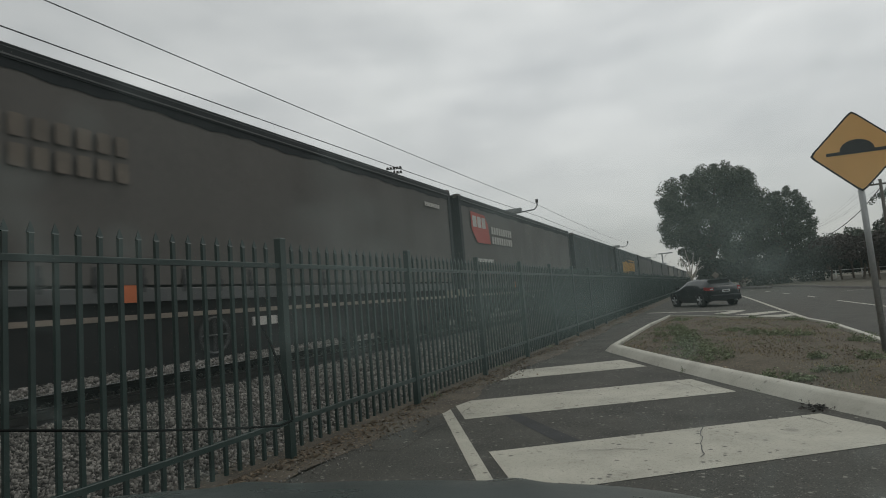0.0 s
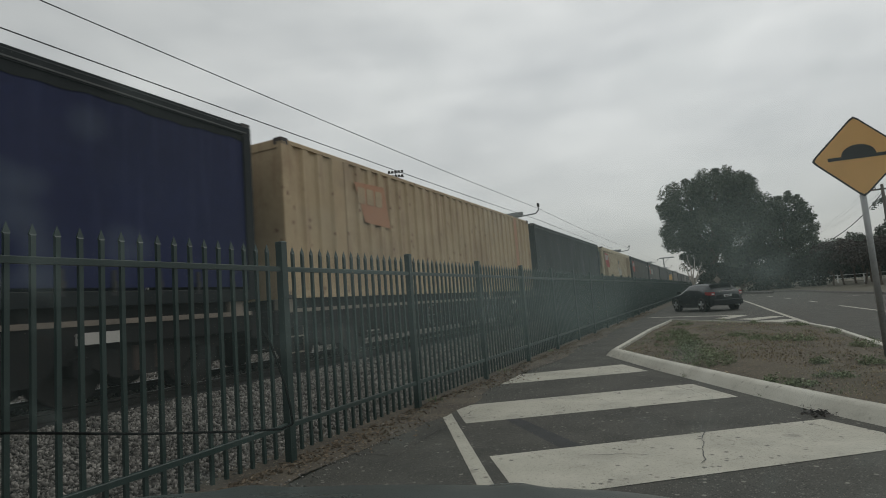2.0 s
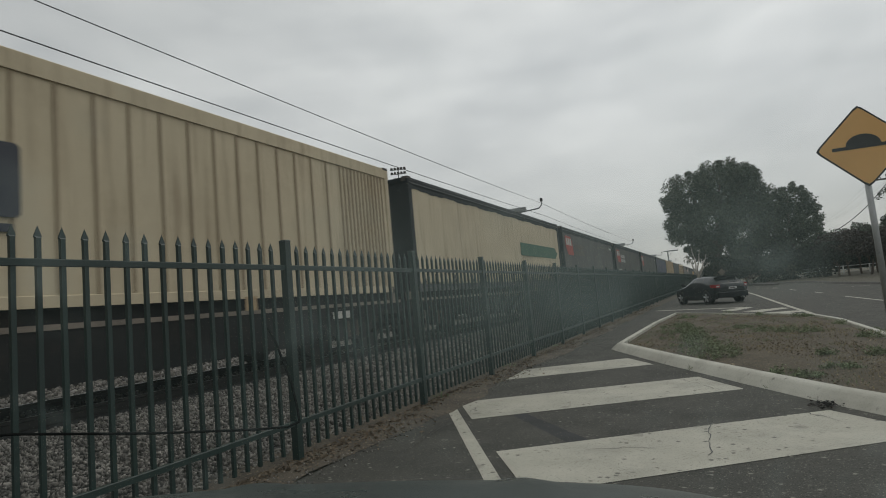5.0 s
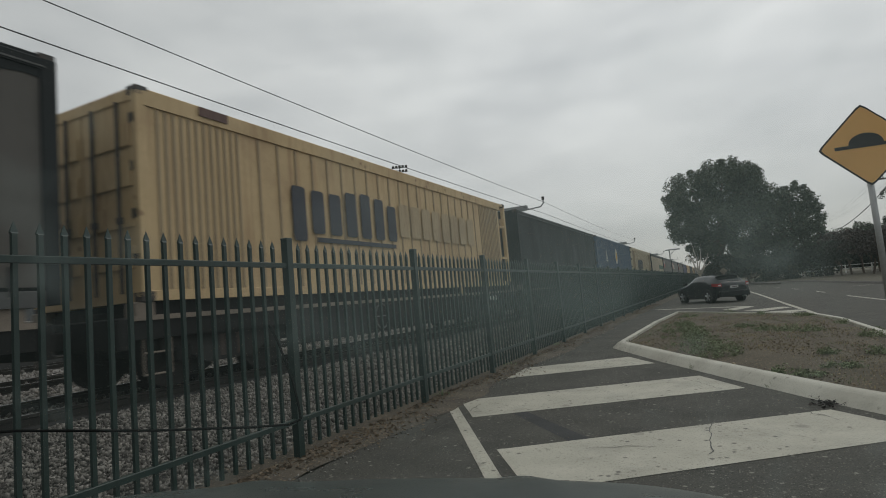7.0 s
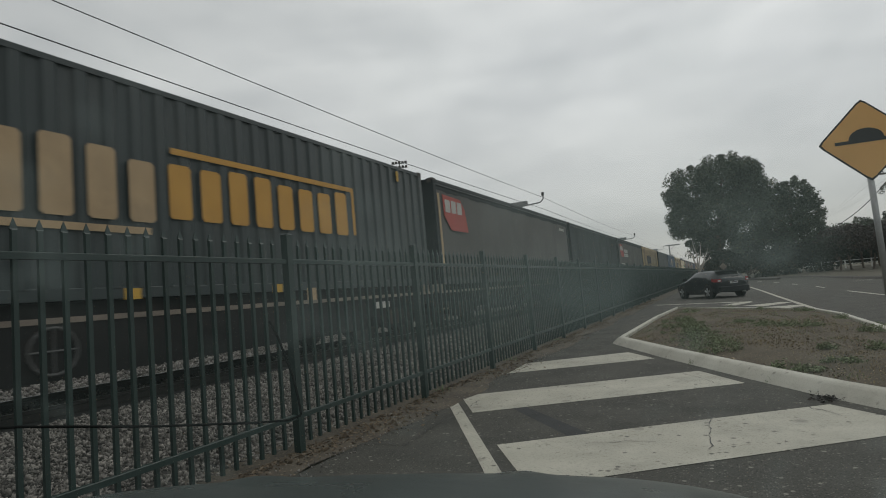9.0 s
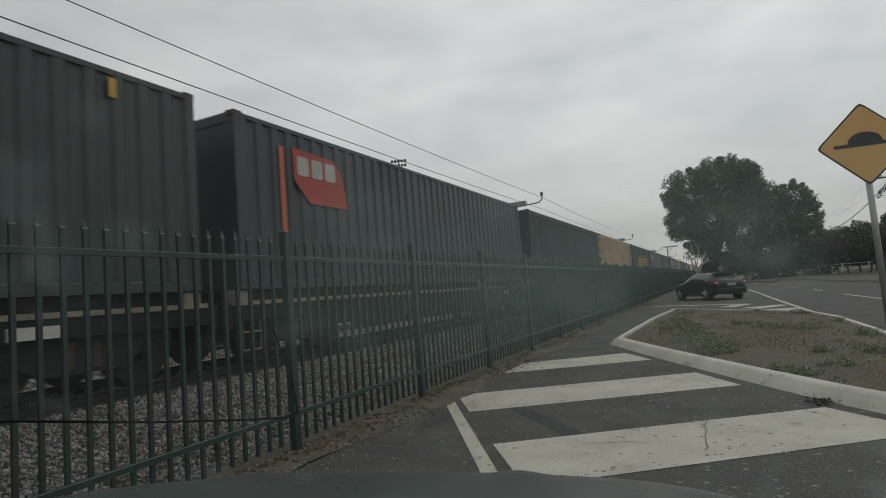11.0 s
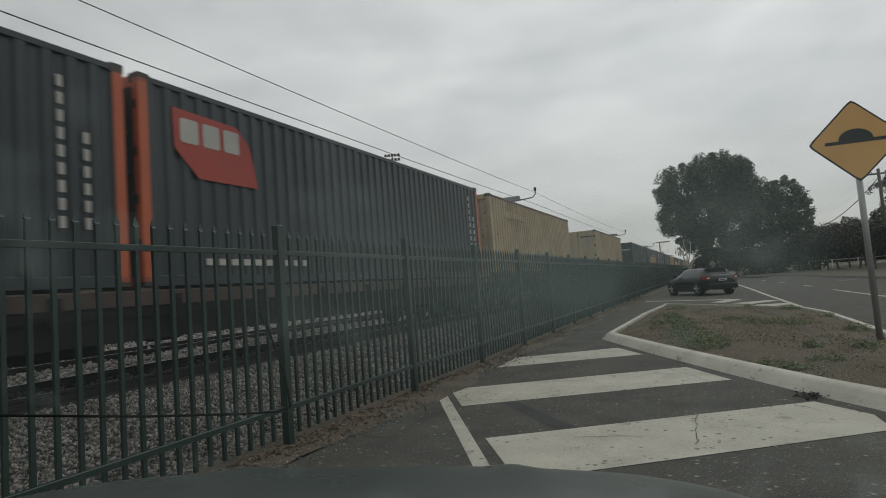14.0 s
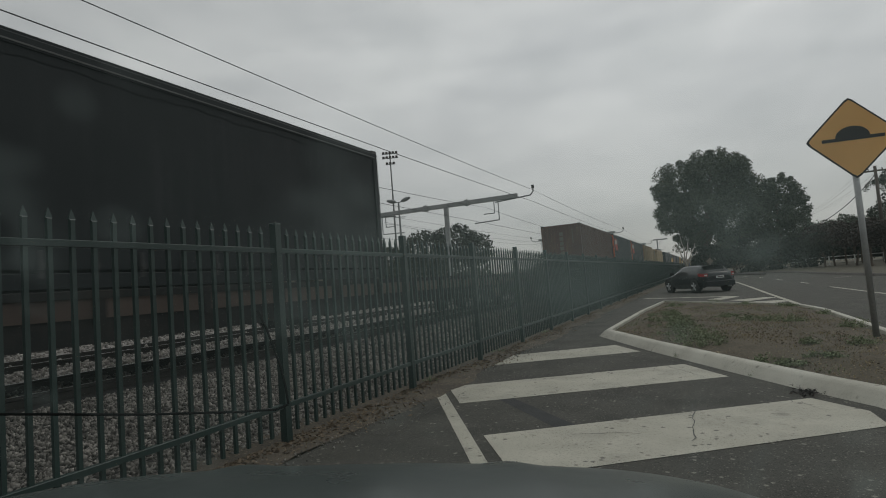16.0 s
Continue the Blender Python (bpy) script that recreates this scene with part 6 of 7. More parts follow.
# big fig by the road bend: two crowns
tree("large_tree", "huge dark spreading fig tree with dense crown beside the road", 0.25, 72, 4.2, 0.75,
     [(-1.7, 72, 10.7, 3.4, 3.4, 3.3), (1.85, 72, 11.5, 3.6, 3.6, 3.4), (4.2, 72.5, 9.9, 2.4, 3.0, 3.2), (-2.7, 71.5, 7.4, 2.3, 3.0, 3.0), (0.65, 70.5, 7.2, 3.4, 2.6, 3.2), (3.4, 71, 6.5, 3.2, 2.8, 3.4),
      (-1.5, 72, 4.8, 1.6, 2.4, 2.2), (0.9, 71, 4.2, 2.8, 2.4, 2.2), (3.8, 72, 12.1, 2.0, 2.4, 1.6), (-3.5, 72, 10.6, 1.5, 2.0, 1.6)], 260, 0.14, 41, "leaf", clumps=(3.1, 130, 0.4, 1.0, -0.36))
tree("large_tree", "dark rounded fig tree standing behind the road bend", 7.6, 75, 3.6, 0.6,
     [(6.3, 75, 8.4, 2.6, 3.0, 2.6), (8.4, 75, 8.9, 2.4, 2.8, 2.5), (9.9, 75.5, 7.0, 1.6, 2.4, 2.2), (7.0, 74, 5.6, 3.2, 2.6, 2.6), (9.4, 74.5, 4.6, 2.2, 2.4, 2.4)], 240, 0.14, 42, "leaf", clumps=(2.9, 120, 0.35, 0.9, -0.30))
bare = thing("bare_tree", "pale leafless young tree by the fence", "tree")
bs_, rs_ = Shape(), random.Random(9)
limb(bs_, (-1.55, 58, 0), (-1.6, 58, 1.6), 0.13, 0.10, 0.03, rs_)
for q in ((-2.4, 58, 3.6), (-1.9, 58.2, 4.2), (-1.2, 57.9, 3.9), (-0.7, 58, 3.4), (-2.1, 58, 2.9), (-0.6, 58, 2.6)):
    limb(bs_, (-1.6, 58, 1.4), q, 0.075, 0.02, 0.1, rs_)
part("trunk", bs_, M["pale_bark"], bare, smooth=True)

# undergrowth and lower trees round the bend
tree("shrub", "dense dark shrubs under the large trees", 3.0, 69, 0.8, 0.15,
     [(0.5, 70, 1.6, 2.2, 1.6, 1.9), (3.6, 69.5, 1.5, 2.4, 1.6, 1.7), (6.6, 70.5, 1.7, 2.4, 1.6, 2.0), (9.4, 71.5, 1.6, 2.4, 1.6, 1.9)], 260, 0.17, 43, "far_leaf")
for i, (x, y, h, r, m) in enumerate([(11.5, 66, 4.6, 2.4, "plum"), (13.2, 70, 5.4, 2.6, "leaf"), (12.0, 60, 4.2, 2.1, "plum"), (15.0, 72, 5.0, 2.6, "far_leaf"), (11.6, 53, 3.9, 1.8, "plum"), (17.5, 75, 5.2, 2.8, "leaf"),
                                  (13.6, 57, 3.8, 1.8, "plum"), (20.5, 84, 6.2, 3.2, "leaf"), (10.3, 64, 3.6, 1.6, "far_leaf")]):
    tree("street_tree", "small %s tree on the dry verge" % ("dark plum-leaved" if m == "plum" else "dark green"), x, y, h * 0.36, 0.11,
         [(x - r * 0.3, y, h * 0.72, r * 0.8, r * 0.8, h * 0.26), (x + r * 0.35, y + 0.2, h * 0.66, r * 0.75, r * 0.7, h * 0.25), (x, y - 0.3, h * 0.8, r * 0.6, r * 0.6, h * 0.2)], 260, 0.13, 60 + i, m, group="verge trees", z0=0.12)
tree("gum_tree", "tall open gum tree across the road", 16.2, 66, 4.5, 0.22,
     [(15.7, 66, 7.3, 1.1, 1.2, 0.9), (16.8, 66.2, 6.2, 1.3, 1.2, 0.8), (15.6, 65.8, 5.0, 1.1, 1.1, 0.8), (16.6, 66, 8.2, 0.8, 0.9, 0.7)], 260, 0.15, 80, "gum", "pale_bark", z0=0.12)

# gum trees and scrub behind the station
tree("gum_tree", "grey-green gum tree with hanging foliage behind the platform", -36.4, 42, 3.4, 0.3,
     [(-34.2, 42, 9.6, 3.6, 2.8, 2.2), (-31.4, 42, 8.0, 1.9, 2.2, 2.4), (-40.4, 42, 8.3, 2.4, 2.4, 2.6), (-42.6, 42, 6.3, 1.7, 2.0, 1.9), (-44.2, 42, 5.2, 1.3, 1.8, 1.5), (-30.2, 42, 5.4, 1.4, 1.8, 2.2), (-37.2, 42, 9.0, 1.6, 2.0, 1.8),
      (-40.6, 41.5, 4.8, 1.9, 1.8, 2.0), (-37.6, 41.5, 5.6, 1.5, 1.6, 1.6)], 40, 0.12, 90, "gum", "pale_bark", clumps=(4.2, 85, 0.28, 0.65, -0.27))
tree("scrub", "broad dark trees beyond the station platform", -34, 72, 2.5, 0.3,
     [(-42, 72, 5.0, 4.5, 3, 2.8), (-36.5, 72, 6.2, 4.0, 3, 3.2), (-32, 73, 7.2, 3.4, 3, 2.6), (-29, 73, 6.0, 2.6, 3, 2.4), (-46, 73, 3.8, 4.0, 3, 2.6), (-38, 70, 3.2, 6.0, 2.4, 2.4), (-30, 70, 3.2, 4.0, 2.4, 2.4)], 120, 0.27, 91, "far_leaf")


def treeline(name, pts, h, seed, label, thick=1.0):
    rs = random.Random(seed)
    b = []
    for p, q in zip(pts, pts[1:]):
        p, q = Vector(p), Vector(q)
        n = max(2, int((q - p).length / (h * 0.9)))
        for i in range(n):
            c = p.lerp(q, i / n)
            k = h * rs.uniform(0.55, 1.1)
            b.append((c.x, c.y, k * 0.5, h * 0.7, h * 0.6, k * 0.55))
    pnt = crown_points(b, thick * 2200 / (h * h), seed, low=-0.6)
    sz = np.random.RandomState(seed).uniform(0.5, 1.2, len(pnt)) * h * 0.05
    ob = tagged(new(name, quads(name, pnt, sz, seed, M["far_leaf"])), label, "trees", kind="stuff")
    return ob


treeline("far_woods", [(-260, 40), (-250, 150), (-180, 240), (-60, 300), (-14, 320)], 10, 7, "far line of dark trees on the horizon")
treeline("far_hedge", [(2.5, 88), (10, 90), (18, 92), (26, 90), (40, 88), (60, 80)], 5.6, 8, "dark trees behind the far verge", 3.5)


# ---------------------------------------------------------------- across the road
def power_pole():
    t = thing("power_pole", "dark timber power pole with a cross-arm", "power pole", pose(14.2, 60, 0.1))
    part("pole", Shape().tube((0, 0, 0), (0, 0, 8.6), 0.17, 0.12, n=10), M["timber"], t, smooth=True)
    a = part("cross_arm", Shape().box(-1.1, 1.1, -0.06, 0.06, 8.1, 8.24), M["timber"], t)
    for x in (-1.0, -0.5, 0.5, 1.0):
        part("insulator", Shape().tube((x, 0, 8.24), (x, 0, 8.4), 0.04, n=8), M["cast"], a)
    s = Shape()
    for x in (-1.0, -0.5, 0.5, 1.0):
        s.line([(x * (1 - f) - 0.3 * f, 62 * f, 8.4 - 5 * f * (1 - f)) for f in [k / 10 for k in range(11)]], 0.007, 4)
    w = thing("power_line", "thin dark power lines sagging from the pole", "power line", pose(14.2, 60, 0.1))
    part("strand", s, M["wire"], w)
    c = thing("service_cable", "dark sagging service cable from the pole", "power line", pose(14.2, 60, 0.1))
    part("strand", Shape().line([(-0.1 - 4.1 * f, 1 * f, 7.8 - 3.6 * f - 1.6 * f * (1 - f)) for f in [k / 10 for k in range(11)]], 0.035, 5), M["wire"], c)


power_pole()


def rail_fence():
    for i in range(10):
        x, y = 9.8 + 1.9 * i, 88 - 3.4 * i
        t = thing("post_fence", "low white rail fence on the far verge", "fence", pose(x, y, 0.15, 0, 0, -61), "verge fence")
        part("post", Shape().box(-0.05, 0.05, -0.05, 0.05, 0, 1.0), M["white"], t)
        for z in (0.5, 0.9):
            part("rail_bar", Shape().box(0.05, 3.85, -0.02, 0.02, z, z + 0.07), M["white"], t)


rail_fence()


def small_sign():
    t = thing("warning_sign", "small distant dull yellow diamond sign on a post", "road sign", pose(0.45, 60, 0))
    part("post", Shape().tube((0, 0, 0), (0, 0, 1.9), 0.03, n=8), M["galv"], t)
    part("sign_plate", Shape().add([(-0.34, -0.04, 1.6), (0, -0.04, 1.26), (0.34, -0.04, 1.6), (0, -0.04, 1.94), (-0.34, -0.03, 1.6), (0, -0.03, 1.26), (0.34, -0.03, 1.6), (0, -0.03, 1.94)],
                                   [(0, 1, 2, 3), (7, 6, 5, 4), (0, 4, 5, 1), (1, 5, 6, 2), (2, 6, 7, 3), (3, 7, 4, 0)]), M["sill"], t)


small_sign()
far_island = structure("kerb_3", Shape().prism([(3.3, 62), (4.4, 57), (4.8, 57.4), (4.6, 62), (3.0, 74), (1.8, 78)], 0.0, 0.14), M["sleeper"], "pale concrete splitter island at the bend")


# ---------------------------------------------------------------- weeds
def tufts(name, spots, material, seed, label, height=0.16, per=110):
    """Thin leaning grass blades in tufts, as one mesh."""
    rs = np.random.RandomState(seed)
    base, top, side = [], [], []
    for x, y, r, z in spots:
        n = int(per * r / 0.25)
        a, q = rs.uniform(0, 2 * pi, n), r * 1.25 * rs.uniform(0, 1, n) ** 0.8
        p = np.stack([x + q * np.cos(a), y + q * np.sin(a), np.full(n, z - 0.01)], 1)
        h = rs.uniform(0.3, 1.0, n) * height * (1.1 - 0.6 * q / r)
        lean = np.stack([rs.normal(0, 0.45, n) * h + 0.25 * h * np.cos(a), rs.normal(0, 0.45, n) * h + 0.25 * h * np.sin(a), h], 1)
        b = rs.uniform(0, pi, n)
        w = rs.uniform(0.002, 0.0055, n)[:, None]
        base.append(p), top.append(p + lean), side.append(np.stack([np.cos(b), np.sin(b), 0 * b], 1) * w)
    base, top, side = (np.concatenate(k) for k in (base, top, side))
    mid = base * 0.5 + top * 0.5 + (0, 0, 0.015)
    n = len(base)
    v = np.stack([base - side, base + side, mid + side * 0.8, top, mid - side * 0.8], 1).reshape(-1, 3)
    k = np.arange(n)[:, None] * 5
    tri = np.concatenate([k + [0, 1, 2], k + [0, 2, 4], k + [4, 2, 3]], 1).reshape(-1, 3)
    me = bpy.data.meshes.new(name)
    me.from_pydata(v.tolist(), [], tri.tolist())
    me.materials.append(material)
    return tagged(new(name, me), label, "weeds", kind="stuff")


def leafy(name, spots, material, seed, label):
    """Low bushy plants: small leaves in loose mounds; spots: x, y, radius, height."""
    rs = np.random.RandomState(seed)
    pts = []
    for x, y, r, h in spots:
        z0 = soil_at(x, y)[1]
        for _ in range(max(4, int(75 * r))):
            a, q = rs.uniform(0, 2 * pi), r * rs.uniform() ** 0.7
            n, k = rs.randint(25, 55), h * (1.05 - 0.7 * q / r) * rs.uniform(0.4, 1.1)
            f = rs.uniform(0, 1, n)
            lean = rs.normal(0, 0.25, 2) * k
            pts.append(np.stack([x + q * cos(a) + lean[0] * f + rs.normal(0, 0.03, n), y + q * sin(a) + lean[1] * f + rs.normal(0, 0.03, n), z0 + k * f], 1))
    p = np.concatenate(pts)
    return tagged(new(name, quads(name, p, rs.uniform(0.006, 0.016, len(p)), seed, material, long=1.5)), label, "weeds", kind="stuff")


rw = random.Random(5)
leafy("weed_bushes", [(-0.1, 8.7, 0.28, 0.24), (-0.28, 9.3, 0.42, 0.3), (-0.5, 10.2, 0.48, 0.3), (-0.62, 11.2, 0.45, 0.28), (-0.75, 12.5, 0.45, 0.22), (-0.95, 14.0, 0.4, 0.15), (0.65, 11.8, 0.22, 0.15), (0.98, 11.4, 0.22, 0.2),
                      (1.28, 11.2, 0.18, 0.15), (1.07, 8.3, 0.13, 0.1), (1.05, 7.25, 0.18, 0.15), (0.72, 6.95, 0.16, 0.08), (1.58, 8.15, 0.15, 0.13), (1.93, 10.4, 0.2, 0.18), (0.49, 7.2, 0.12, 0.11), (0.3, 12.6, 0.25, 0.1),
                      (-0.9, 17.2, 0.3, 0.13), (0.1, 18.6, 0.3, 0.13), (0.9, 17.2, 0.25, 0.12), (1.6, 15.4, 0.25, 0.12), (2.0, 12.9, 0.15, 0.14)], M["weed"], 21, "soft grey-green weeds on the traffic island")
spots_ = []
while len(spots_) < 190:
    x_, y_ = rw.uniform(-1.7, 2.2), rw.uniform(5, 22.5)
    f_, z_ = soil_at(x_, y_)
    if f_ < 0.93:
        spots_.append((x_, y_, rw.uniform(0.06, 0.2), z_))
tufts("dry_tufts", [(a, b, r * 2.2, z) for a, b, r, z in spots_[:110]], M["straw"], 22, "dry straw-coloured grass tufts on the island", 0.035, 40)
tufts("low_weeds", [(a, b, r * 1.8, z) for a, b, r, z in spots_[110:]], M["weed"], 23, "low green weeds on the island", 0.05, 40)
tufts("kerb_weeds", [(-0.45, 8.2, 0.06, 0.0), (0.36, 6.75, 0.05, 0.0), (2.42, 12.4, 0.12, 0.0), (2.42, 11.7, 0.14, 0.0), (-3.3, 6.4, 0.1, 0.01), (-3.35, 9.1, 0.12, 0.01), (-3.35, 12.2, 0.12, 0.01)],
      M["weed"], 24, "small weeds at the kerb foot and fence", 0.1, 120)
rp = np.random.RandomState(31)
clods = []
while len(clods) < 9000:
    x_, y_ = rp.uniform(-1.8, 2.3), 4.2 + 18 * rp.uniform() ** 1.5
    f_, z_ = soil_at(x_, y_)
    if f_ < 0.98:
        clods.append((x_, y_, z_))
tagged(new("soil_gravel", pebbles("soil_gravel", np.array(clods), rp.uniform(0.004, 0.013, len(clods)) * (1 + rp.uniform(0, 1, len(clods)) ** 12), 32, M["clod"])), "brown clods and small stones on the soil", "gravel", kind="stuff")


# ---------------------------------------------------------------- parked car
# half sections of the hatchback: y, half width, underside, belt line, half width of the roof, top
HATCH = [(-2.20, 0.62, 0.42, 0.80, 0.50, 0.86), (-2.13, 0.78, 0.30, 0.90, 0.64, 0.99), (-2.0, 0.84, 0.24, 0.96, 0.68, 1.06), (-1.8, 0.865, 0.22, 0.975, 0.64, 1.26), (-1.62, 0.87, 0.20, 0.975, 0.605, 1.40),
         (-1.35, 0.875, 0.20, 0.97, 0.59, 1.44), (-0.7, 0.88, 0.20, 0.955, 0.60, 1.47), (-0.1, 0.88, 0.20, 0.94, 0.61, 1.47), (0.35, 0.88, 0.20, 0.93, 0.62, 1.42), (0.8, 0.88, 0.20, 0.925, 0.65, 1.21), (1.15, 0.875, 0.20, 0.91, 0.70, 1.0),
         (1.45, 0.865, 0.20, 0.87, 0.70, 0.93), (1.85, 0.83, 0.22, 0.78, 0.66, 0.86), (2.1, 0.74, 0.28, 0.68, 0.56, 0.75), (2.2, 0.58, 0.36, 0.58, 0.42, 0.64)]


def hatch_section(y):
    ys = [r[0] for r in HATCH]
    w, lo, belt, rw_, top = (float(np.interp(y, ys, [r[k] for r in HATCH])) for k in range(1, 6))
    top, belt = top * 0.94, belt * 0.95
    k = min(1.0, max(0.0, (top - belt) / 0.3))
    edge = (rw_, top - 0.07 * k - 0.02)
    mid = (0.5 * (w * 0.95 + rw_) + 0.02 * k, belt + 0.55 * (edge[1] - belt))
    return [(w * 0.90, lo), (w * 0.985, lo + 0.12), (w, lo + 0.25), (w, 0.5 * (lo + 0.15 + belt)), (w * 0.985, belt - 0.06), (w * 0.95, belt), mid, edge, (rw_ * 0.86, top - 0.012), (rw_ * 0.45, top + 0.004), (0, top + 0.01)]


def parked_car():
    t = thing("hatchback_car", "black five-door hatchback standing on the hatched asphalt", "car", pose(-0.44, 29.3, 0, 0, 0, 30) @ Matrix.Scale(0.89, 4))
    g = []
    for i in range(45):
        y = -2.2 + 0.1 * i
        h = hatch_section(y)
        g.append([(-x, y, z) for x, z in h] + [(x, y, z) for x, z in reversed(h[:-1])])
    s = Shape().sheet(g)
    s.add(g[0], [tuple(range(21))]).add(g[-1], [tuple(range(21))])
    part("body", s, M["carpaint"], t, "glossy black bodywork", smooth=True)

    def flank(y, f):
        h = hatch_section(y)
        a, b, k = (h[5], h[6], f * 2) if f < 0.5 else (h[6], h[7], f * 2 - 1)
        return a[0] + (b[0] - a[0]) * k + 0.008, a[1] + (b[1] - a[1]) * k + 0.004

    for k in (-1, 1):
        for y0, y1 in ((-1.5, -0.86), (-0.8, 0.06), (0.12, 0.98)):
            rows = [[(k * flank(y, f)[0], y, flank(y, f)[1]) for y in [y0 + (y1 - y0) * i / 8 for i in range(9)]] for f in (0.12, 0.3, 0.5, 0.7, 0.9)]
            part("side_window", Shape().sheet(rows), M["glass"], t, smooth=True)
        part("mirror", Shape().box(k * 0.98 - 0.1, k * 0.98 + 0.1, 0.62, 0.76, 0.95, 1.09, 0.03), M["carpaint"], t)
        lamp_ = [[(k * 0.882, -1.74, z + 0.03), (k * 0.872, -1.95, z + 0.01), (k * 0.80, -2.13, z), (k * 0.62, -2.18, z)] for z in (0.80, 0.87, 0.95)]
        lens = part("tail_light", Shape().sheet(lamp_), M["redlens"], t, "red tail light", smooth=True)
        part("reversing_lens", Shape().sheet([[(k * 0.78, -2.145, z), (k * 0.65, -2.184, z)] for z in (0.83, 0.89)]), M["plate"], lens, "clear white lens")
        for y in (-0.62, 0.32):
            part("door_handle", Shape().box(min(k * 0.87, k * 0.9), max(k * 0.87, k * 0.9), y, y + 0.2, 0.80, 0.83), M["carpaint"], t)

    def over_top(y0, y1):
        rows = []
        for i in range(7):
            y = y0 + (y1 - y0) * i / 6
            h = hatch_section(y)
            rows.append([(x * u, y, z + 0.01) for u, (x, z) in ((-1, h[8]), (-1, h[9]), (1, h[10]), (1, h[9]), (1, h[8]))])
        return Shape().sheet(rows)

    part("rear_window", over_top(-1.97, -1.66), M["glass"], t, smooth=True)
    part("windscreen", over_top(0.42, 1.10), M["glass"], t, smooth=True)
    part("spoiler", Shape().box(-0.58, 0.58, -1.86, -1.55, 1.325, 1.355, 0.012), M["carpaint"], t)
    part("rear_wiper", Shape().line([(0.0, -1.99, 1.02), (0.42, -1.95, 1.07)], 0.012, 5), M["black"], t)
    part("number_plate", Shape().box(-0.2, 0.2, -2.225, -2.205, 0.70, 0.81), M["plate"], t, "white plate with an unreadable bar")
    part("plate_bar", Shape().box(-0.14, 0.14, -2.229, -2.226, 0.73, 0.78), M["cast"], t)
    part("rear_bumper", Shape().box(-0.78, 0.78, -2.24, -1.98, 0.30, 0.60, 0.06), M["carpaint"], t)
    part("exhaust", Shape().tube((0.5, -2.26, 0.27), (0.5, -2.0, 0.27), 0.035, n=10), M["alloy"], t)
    for x in (-0.80, 0.80):
        for y in (-1.32, 1.30):
            w = part("wheel", Shape().tube((x - 0.1, y, 0.32), (x + 0.1, y, 0.32), 0.32, n=24), M["tyre"], t, "black tyre")
            o = x + (0.102 if x > 0 else -0.102)
            r = part("rim", Shape().tube((min(o, o - 0.01), y, 0.32), (max(o, o + 0.01), y, 0.32), 0.05, n=12), M["alloy"], w, "silver alloy rim")
            for a in range(5):
                b = a * 2 * pi / 5
                part("spoke", Shape().tube((o, y, 0.32), (o, y + 0.215 * sin(b), 0.32 + 0.215 * cos(b)), 0.042, 0.05, n=6), M["alloy"], r)
            part("wheel_arch", Shape().tube((x - 0.088, y, 0.34), (x + 0.088, y, 0.34), 0.375, n=28), M["black"], t)


parked_car()


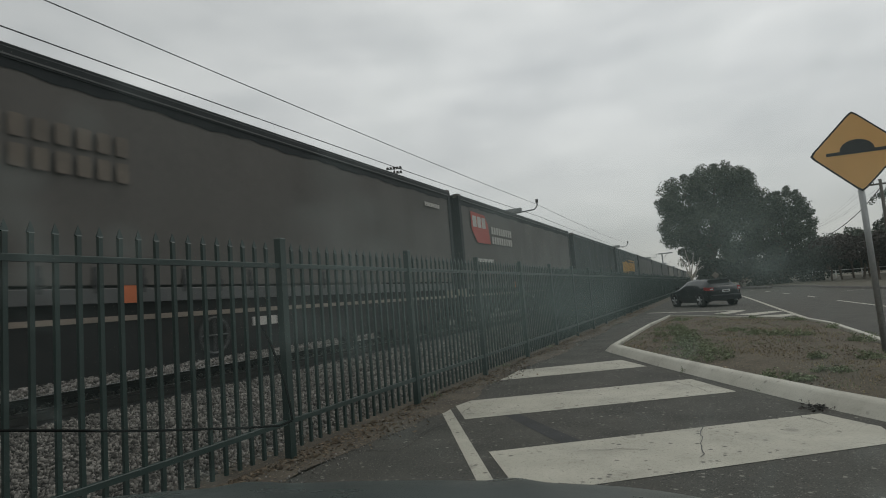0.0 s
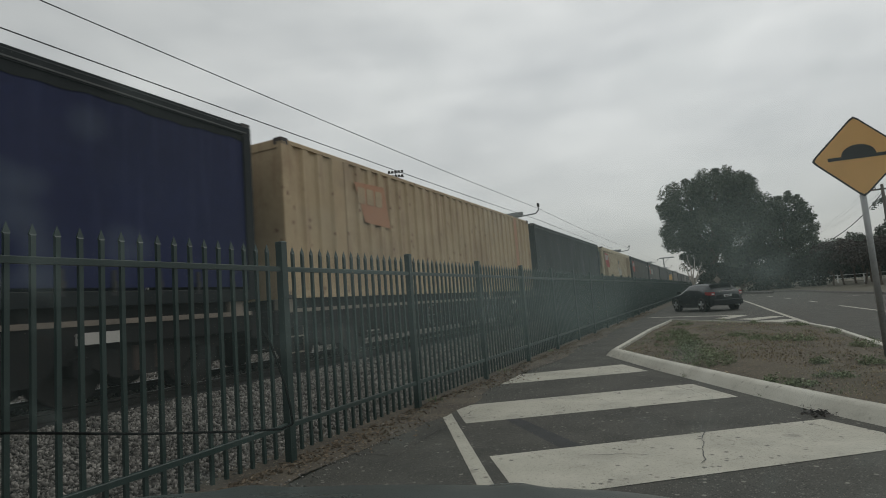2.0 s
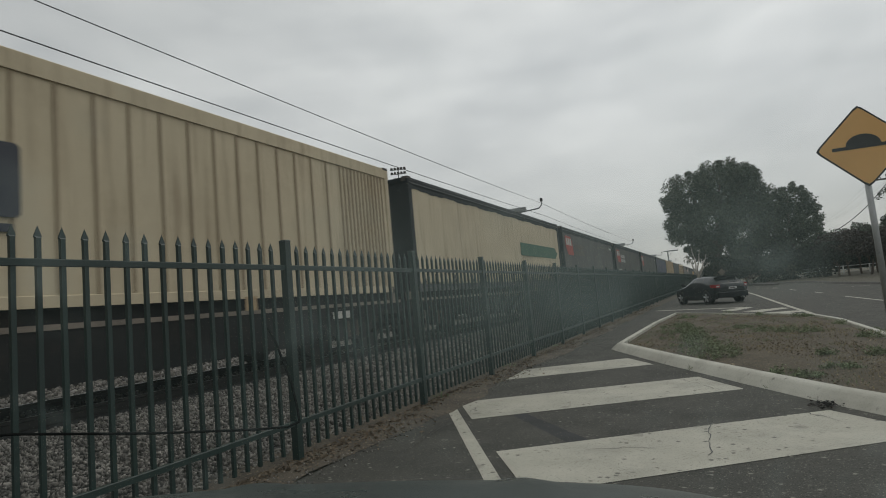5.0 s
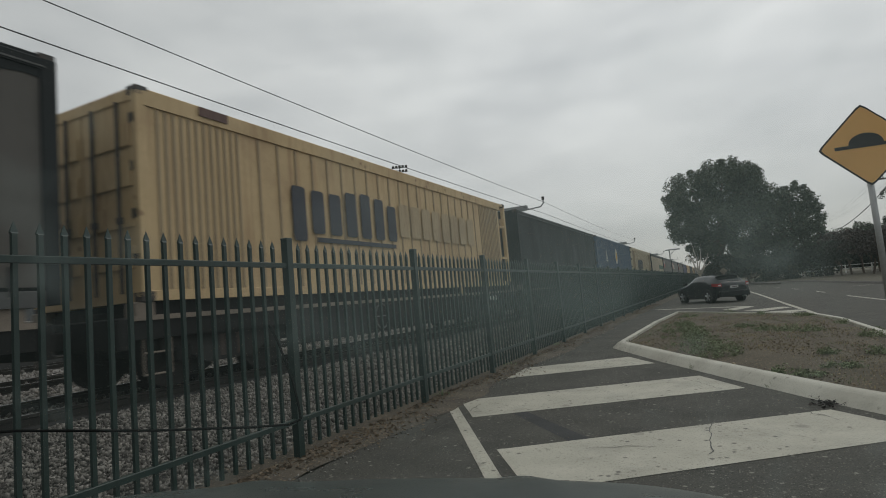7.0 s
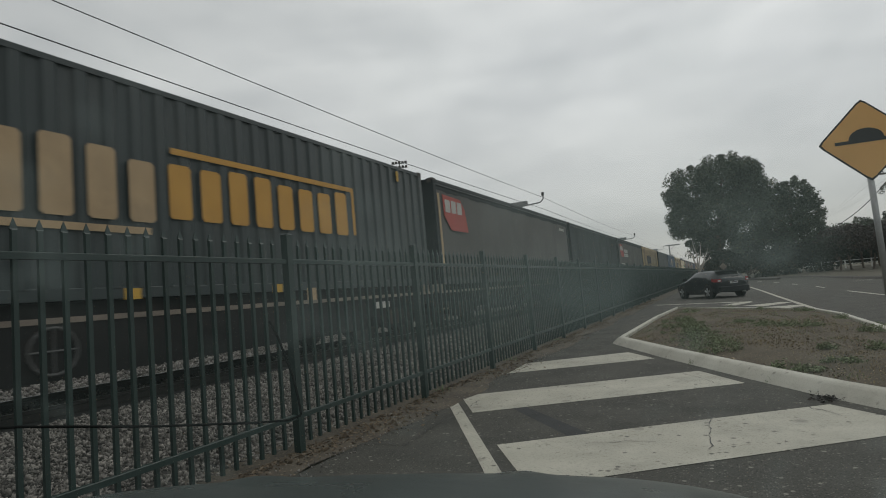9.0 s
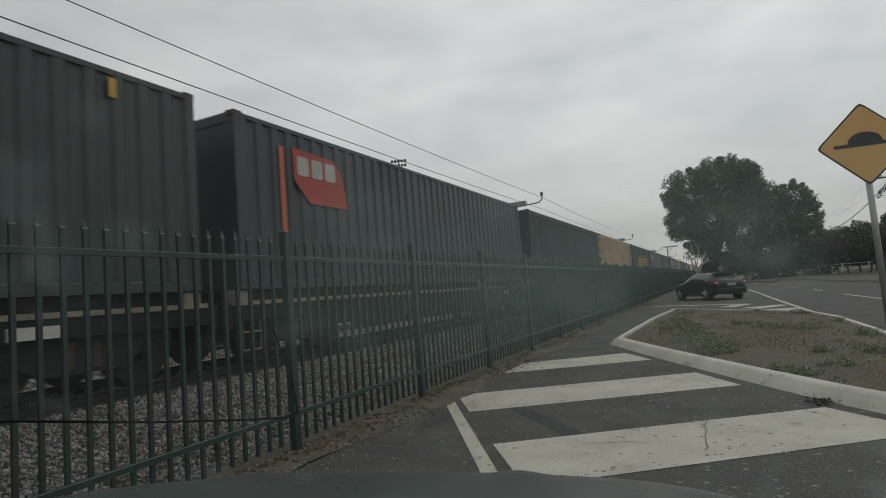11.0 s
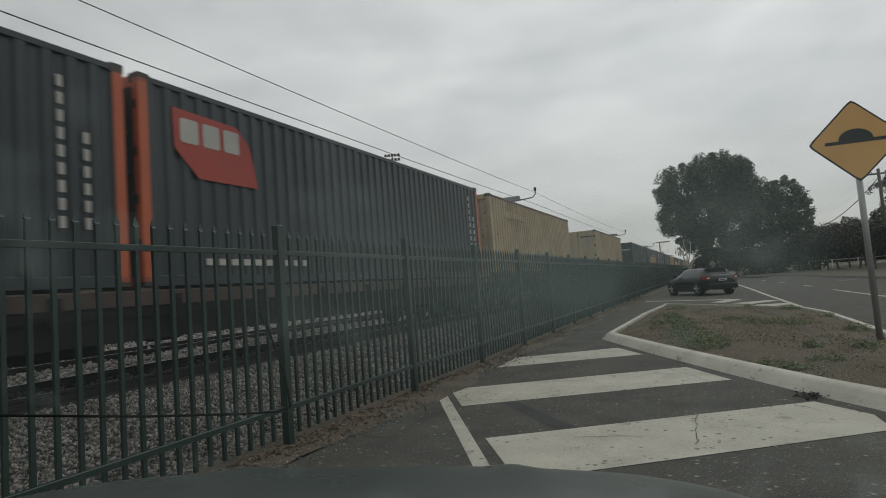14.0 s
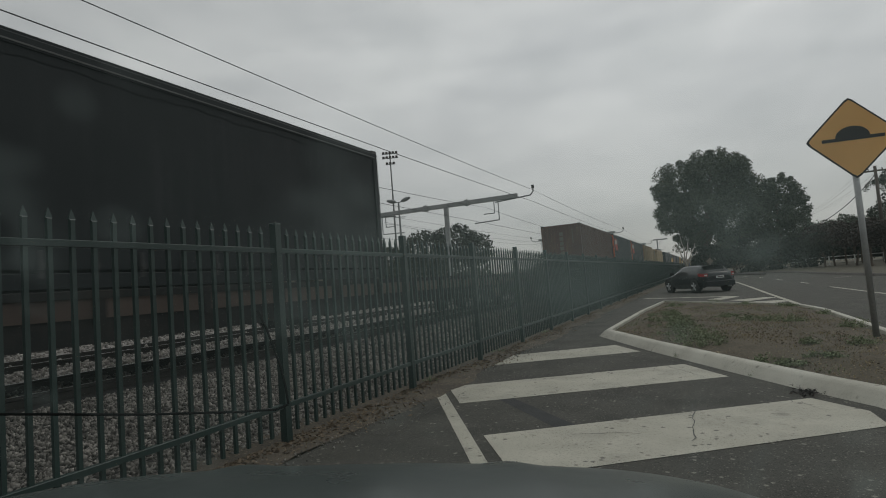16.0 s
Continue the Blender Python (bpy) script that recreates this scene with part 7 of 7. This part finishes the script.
# ---------------------------------------------------------------- bonnet of the car the camera rides in
def own_car():
    t = thing("car", "grey car with glossy bonnet and dusty windscreen on the lane", "car", pose(0, 0, 0, 0, 0, 29))
    g = []
    for i in range(31):
        a = 0.55 + 1.75 * i / 30
        row = []
        for j in range(41):
            l = -0.95 + 1.9 * j / 40
            z = 0.812 - 0.125 * (a - 0.7) ** 2 - 0.05 * l * l - 0.085 * l - 0.25 * max(0, abs(l) - 0.72) ** 2 - 0.6 * max(0, a - 2.0) ** 2
            z += 0.012 * math.exp(-((abs(l) - 0.42) / 0.06) ** 2)
            row.append((l - 0.12, a, z))
        g.append(row)
    part("bonnet", Shape().sheet(g), M["bonnet"], t, "grey painted bonnet panel", smooth=True)
    part("washer_jet", Shape().box(-0.018, 0.018, 0.80, 0.85, 0.80, 0.845, 0.006), M["black"], t, "small black washer jet")
    front, left, right = g[-1], [r[0] for r in g], [r[-1] for r in g]
    for name, edge in (("bumper", front), ("wing", left), ("wing", right)):
        part(name, Shape().sheet([edge, [(x, y, 0.28) for x, y, z in edge]]), M["bonnet"], t)
    for x in (-0.92, 0.68):
        part("tyre", Shape().tube((x - 0.1, 1.5, 0.3), (x + 0.1, 1.5, 0.3), 0.3, n=20), M["tyre"], t, "black front tyre")
    part("scuttle", Shape().box(-1.0, 0.76, 0.5, 0.62, 0.3, 0.79), M["black"], t, "black panel below the windscreen")
    pane = part("windscreen", Shape().sheet([[(-0.95, 0.72, 0.82), (0.75, 0.72, 0.82)], [(-0.95, 0.12, 1.62), (0.75, 0.12, 1.62)]]), M["screen"], t, "dusty clear windscreen glass")
    pane.visible_shadow = False


own_car()


def screen_reflection():
    """A thin dark tube just outside the windscreen, modelled in place of a dashboard reflection."""
    t = thing("dash_reflection", "thin dark line in place of a dashboard reflection in the windscreen", "cable")
    pts = [(-3.36, 1.2, 0.80), (-3.36, 1.67, 0.72), (-3.36, 2.46, 0.53), (-3.36, 3.26, 0.36), (-3.36, 3.69, 0.28), (-3.36, 3.84, 0.29), (-3.36, 3.82, 0.43), (-3.36, 3.77, 0.63), (-3.36, 3.62, 0.98), (-3.36, 3.53, 1.12)]
    way = [(Vector(p) - EYE).normalized() for p in pts]
    part("cord", Shape().line([EYE + w * 0.58 for w in way], 0.0011, 6), M["cord"], t)


screen_reflection()

rd = np.random.RandomState(77)
nd = 150
tagged(new("kerb_debris", quads("kerb_debris", np.stack([0.72 + rd.normal(0, 0.07, nd), 5.92 + rd.normal(0, 0.10, nd), 0.010 + 0.022 * rd.uniform(0, 1, nd) ** 2], 1), rd.uniform(0.010, 0.024, nd), 78, M["cast"], flat=0.85)),
       "clump of dark dead leaves against the kerb", "leaf litter", kind="stuff")

motions()
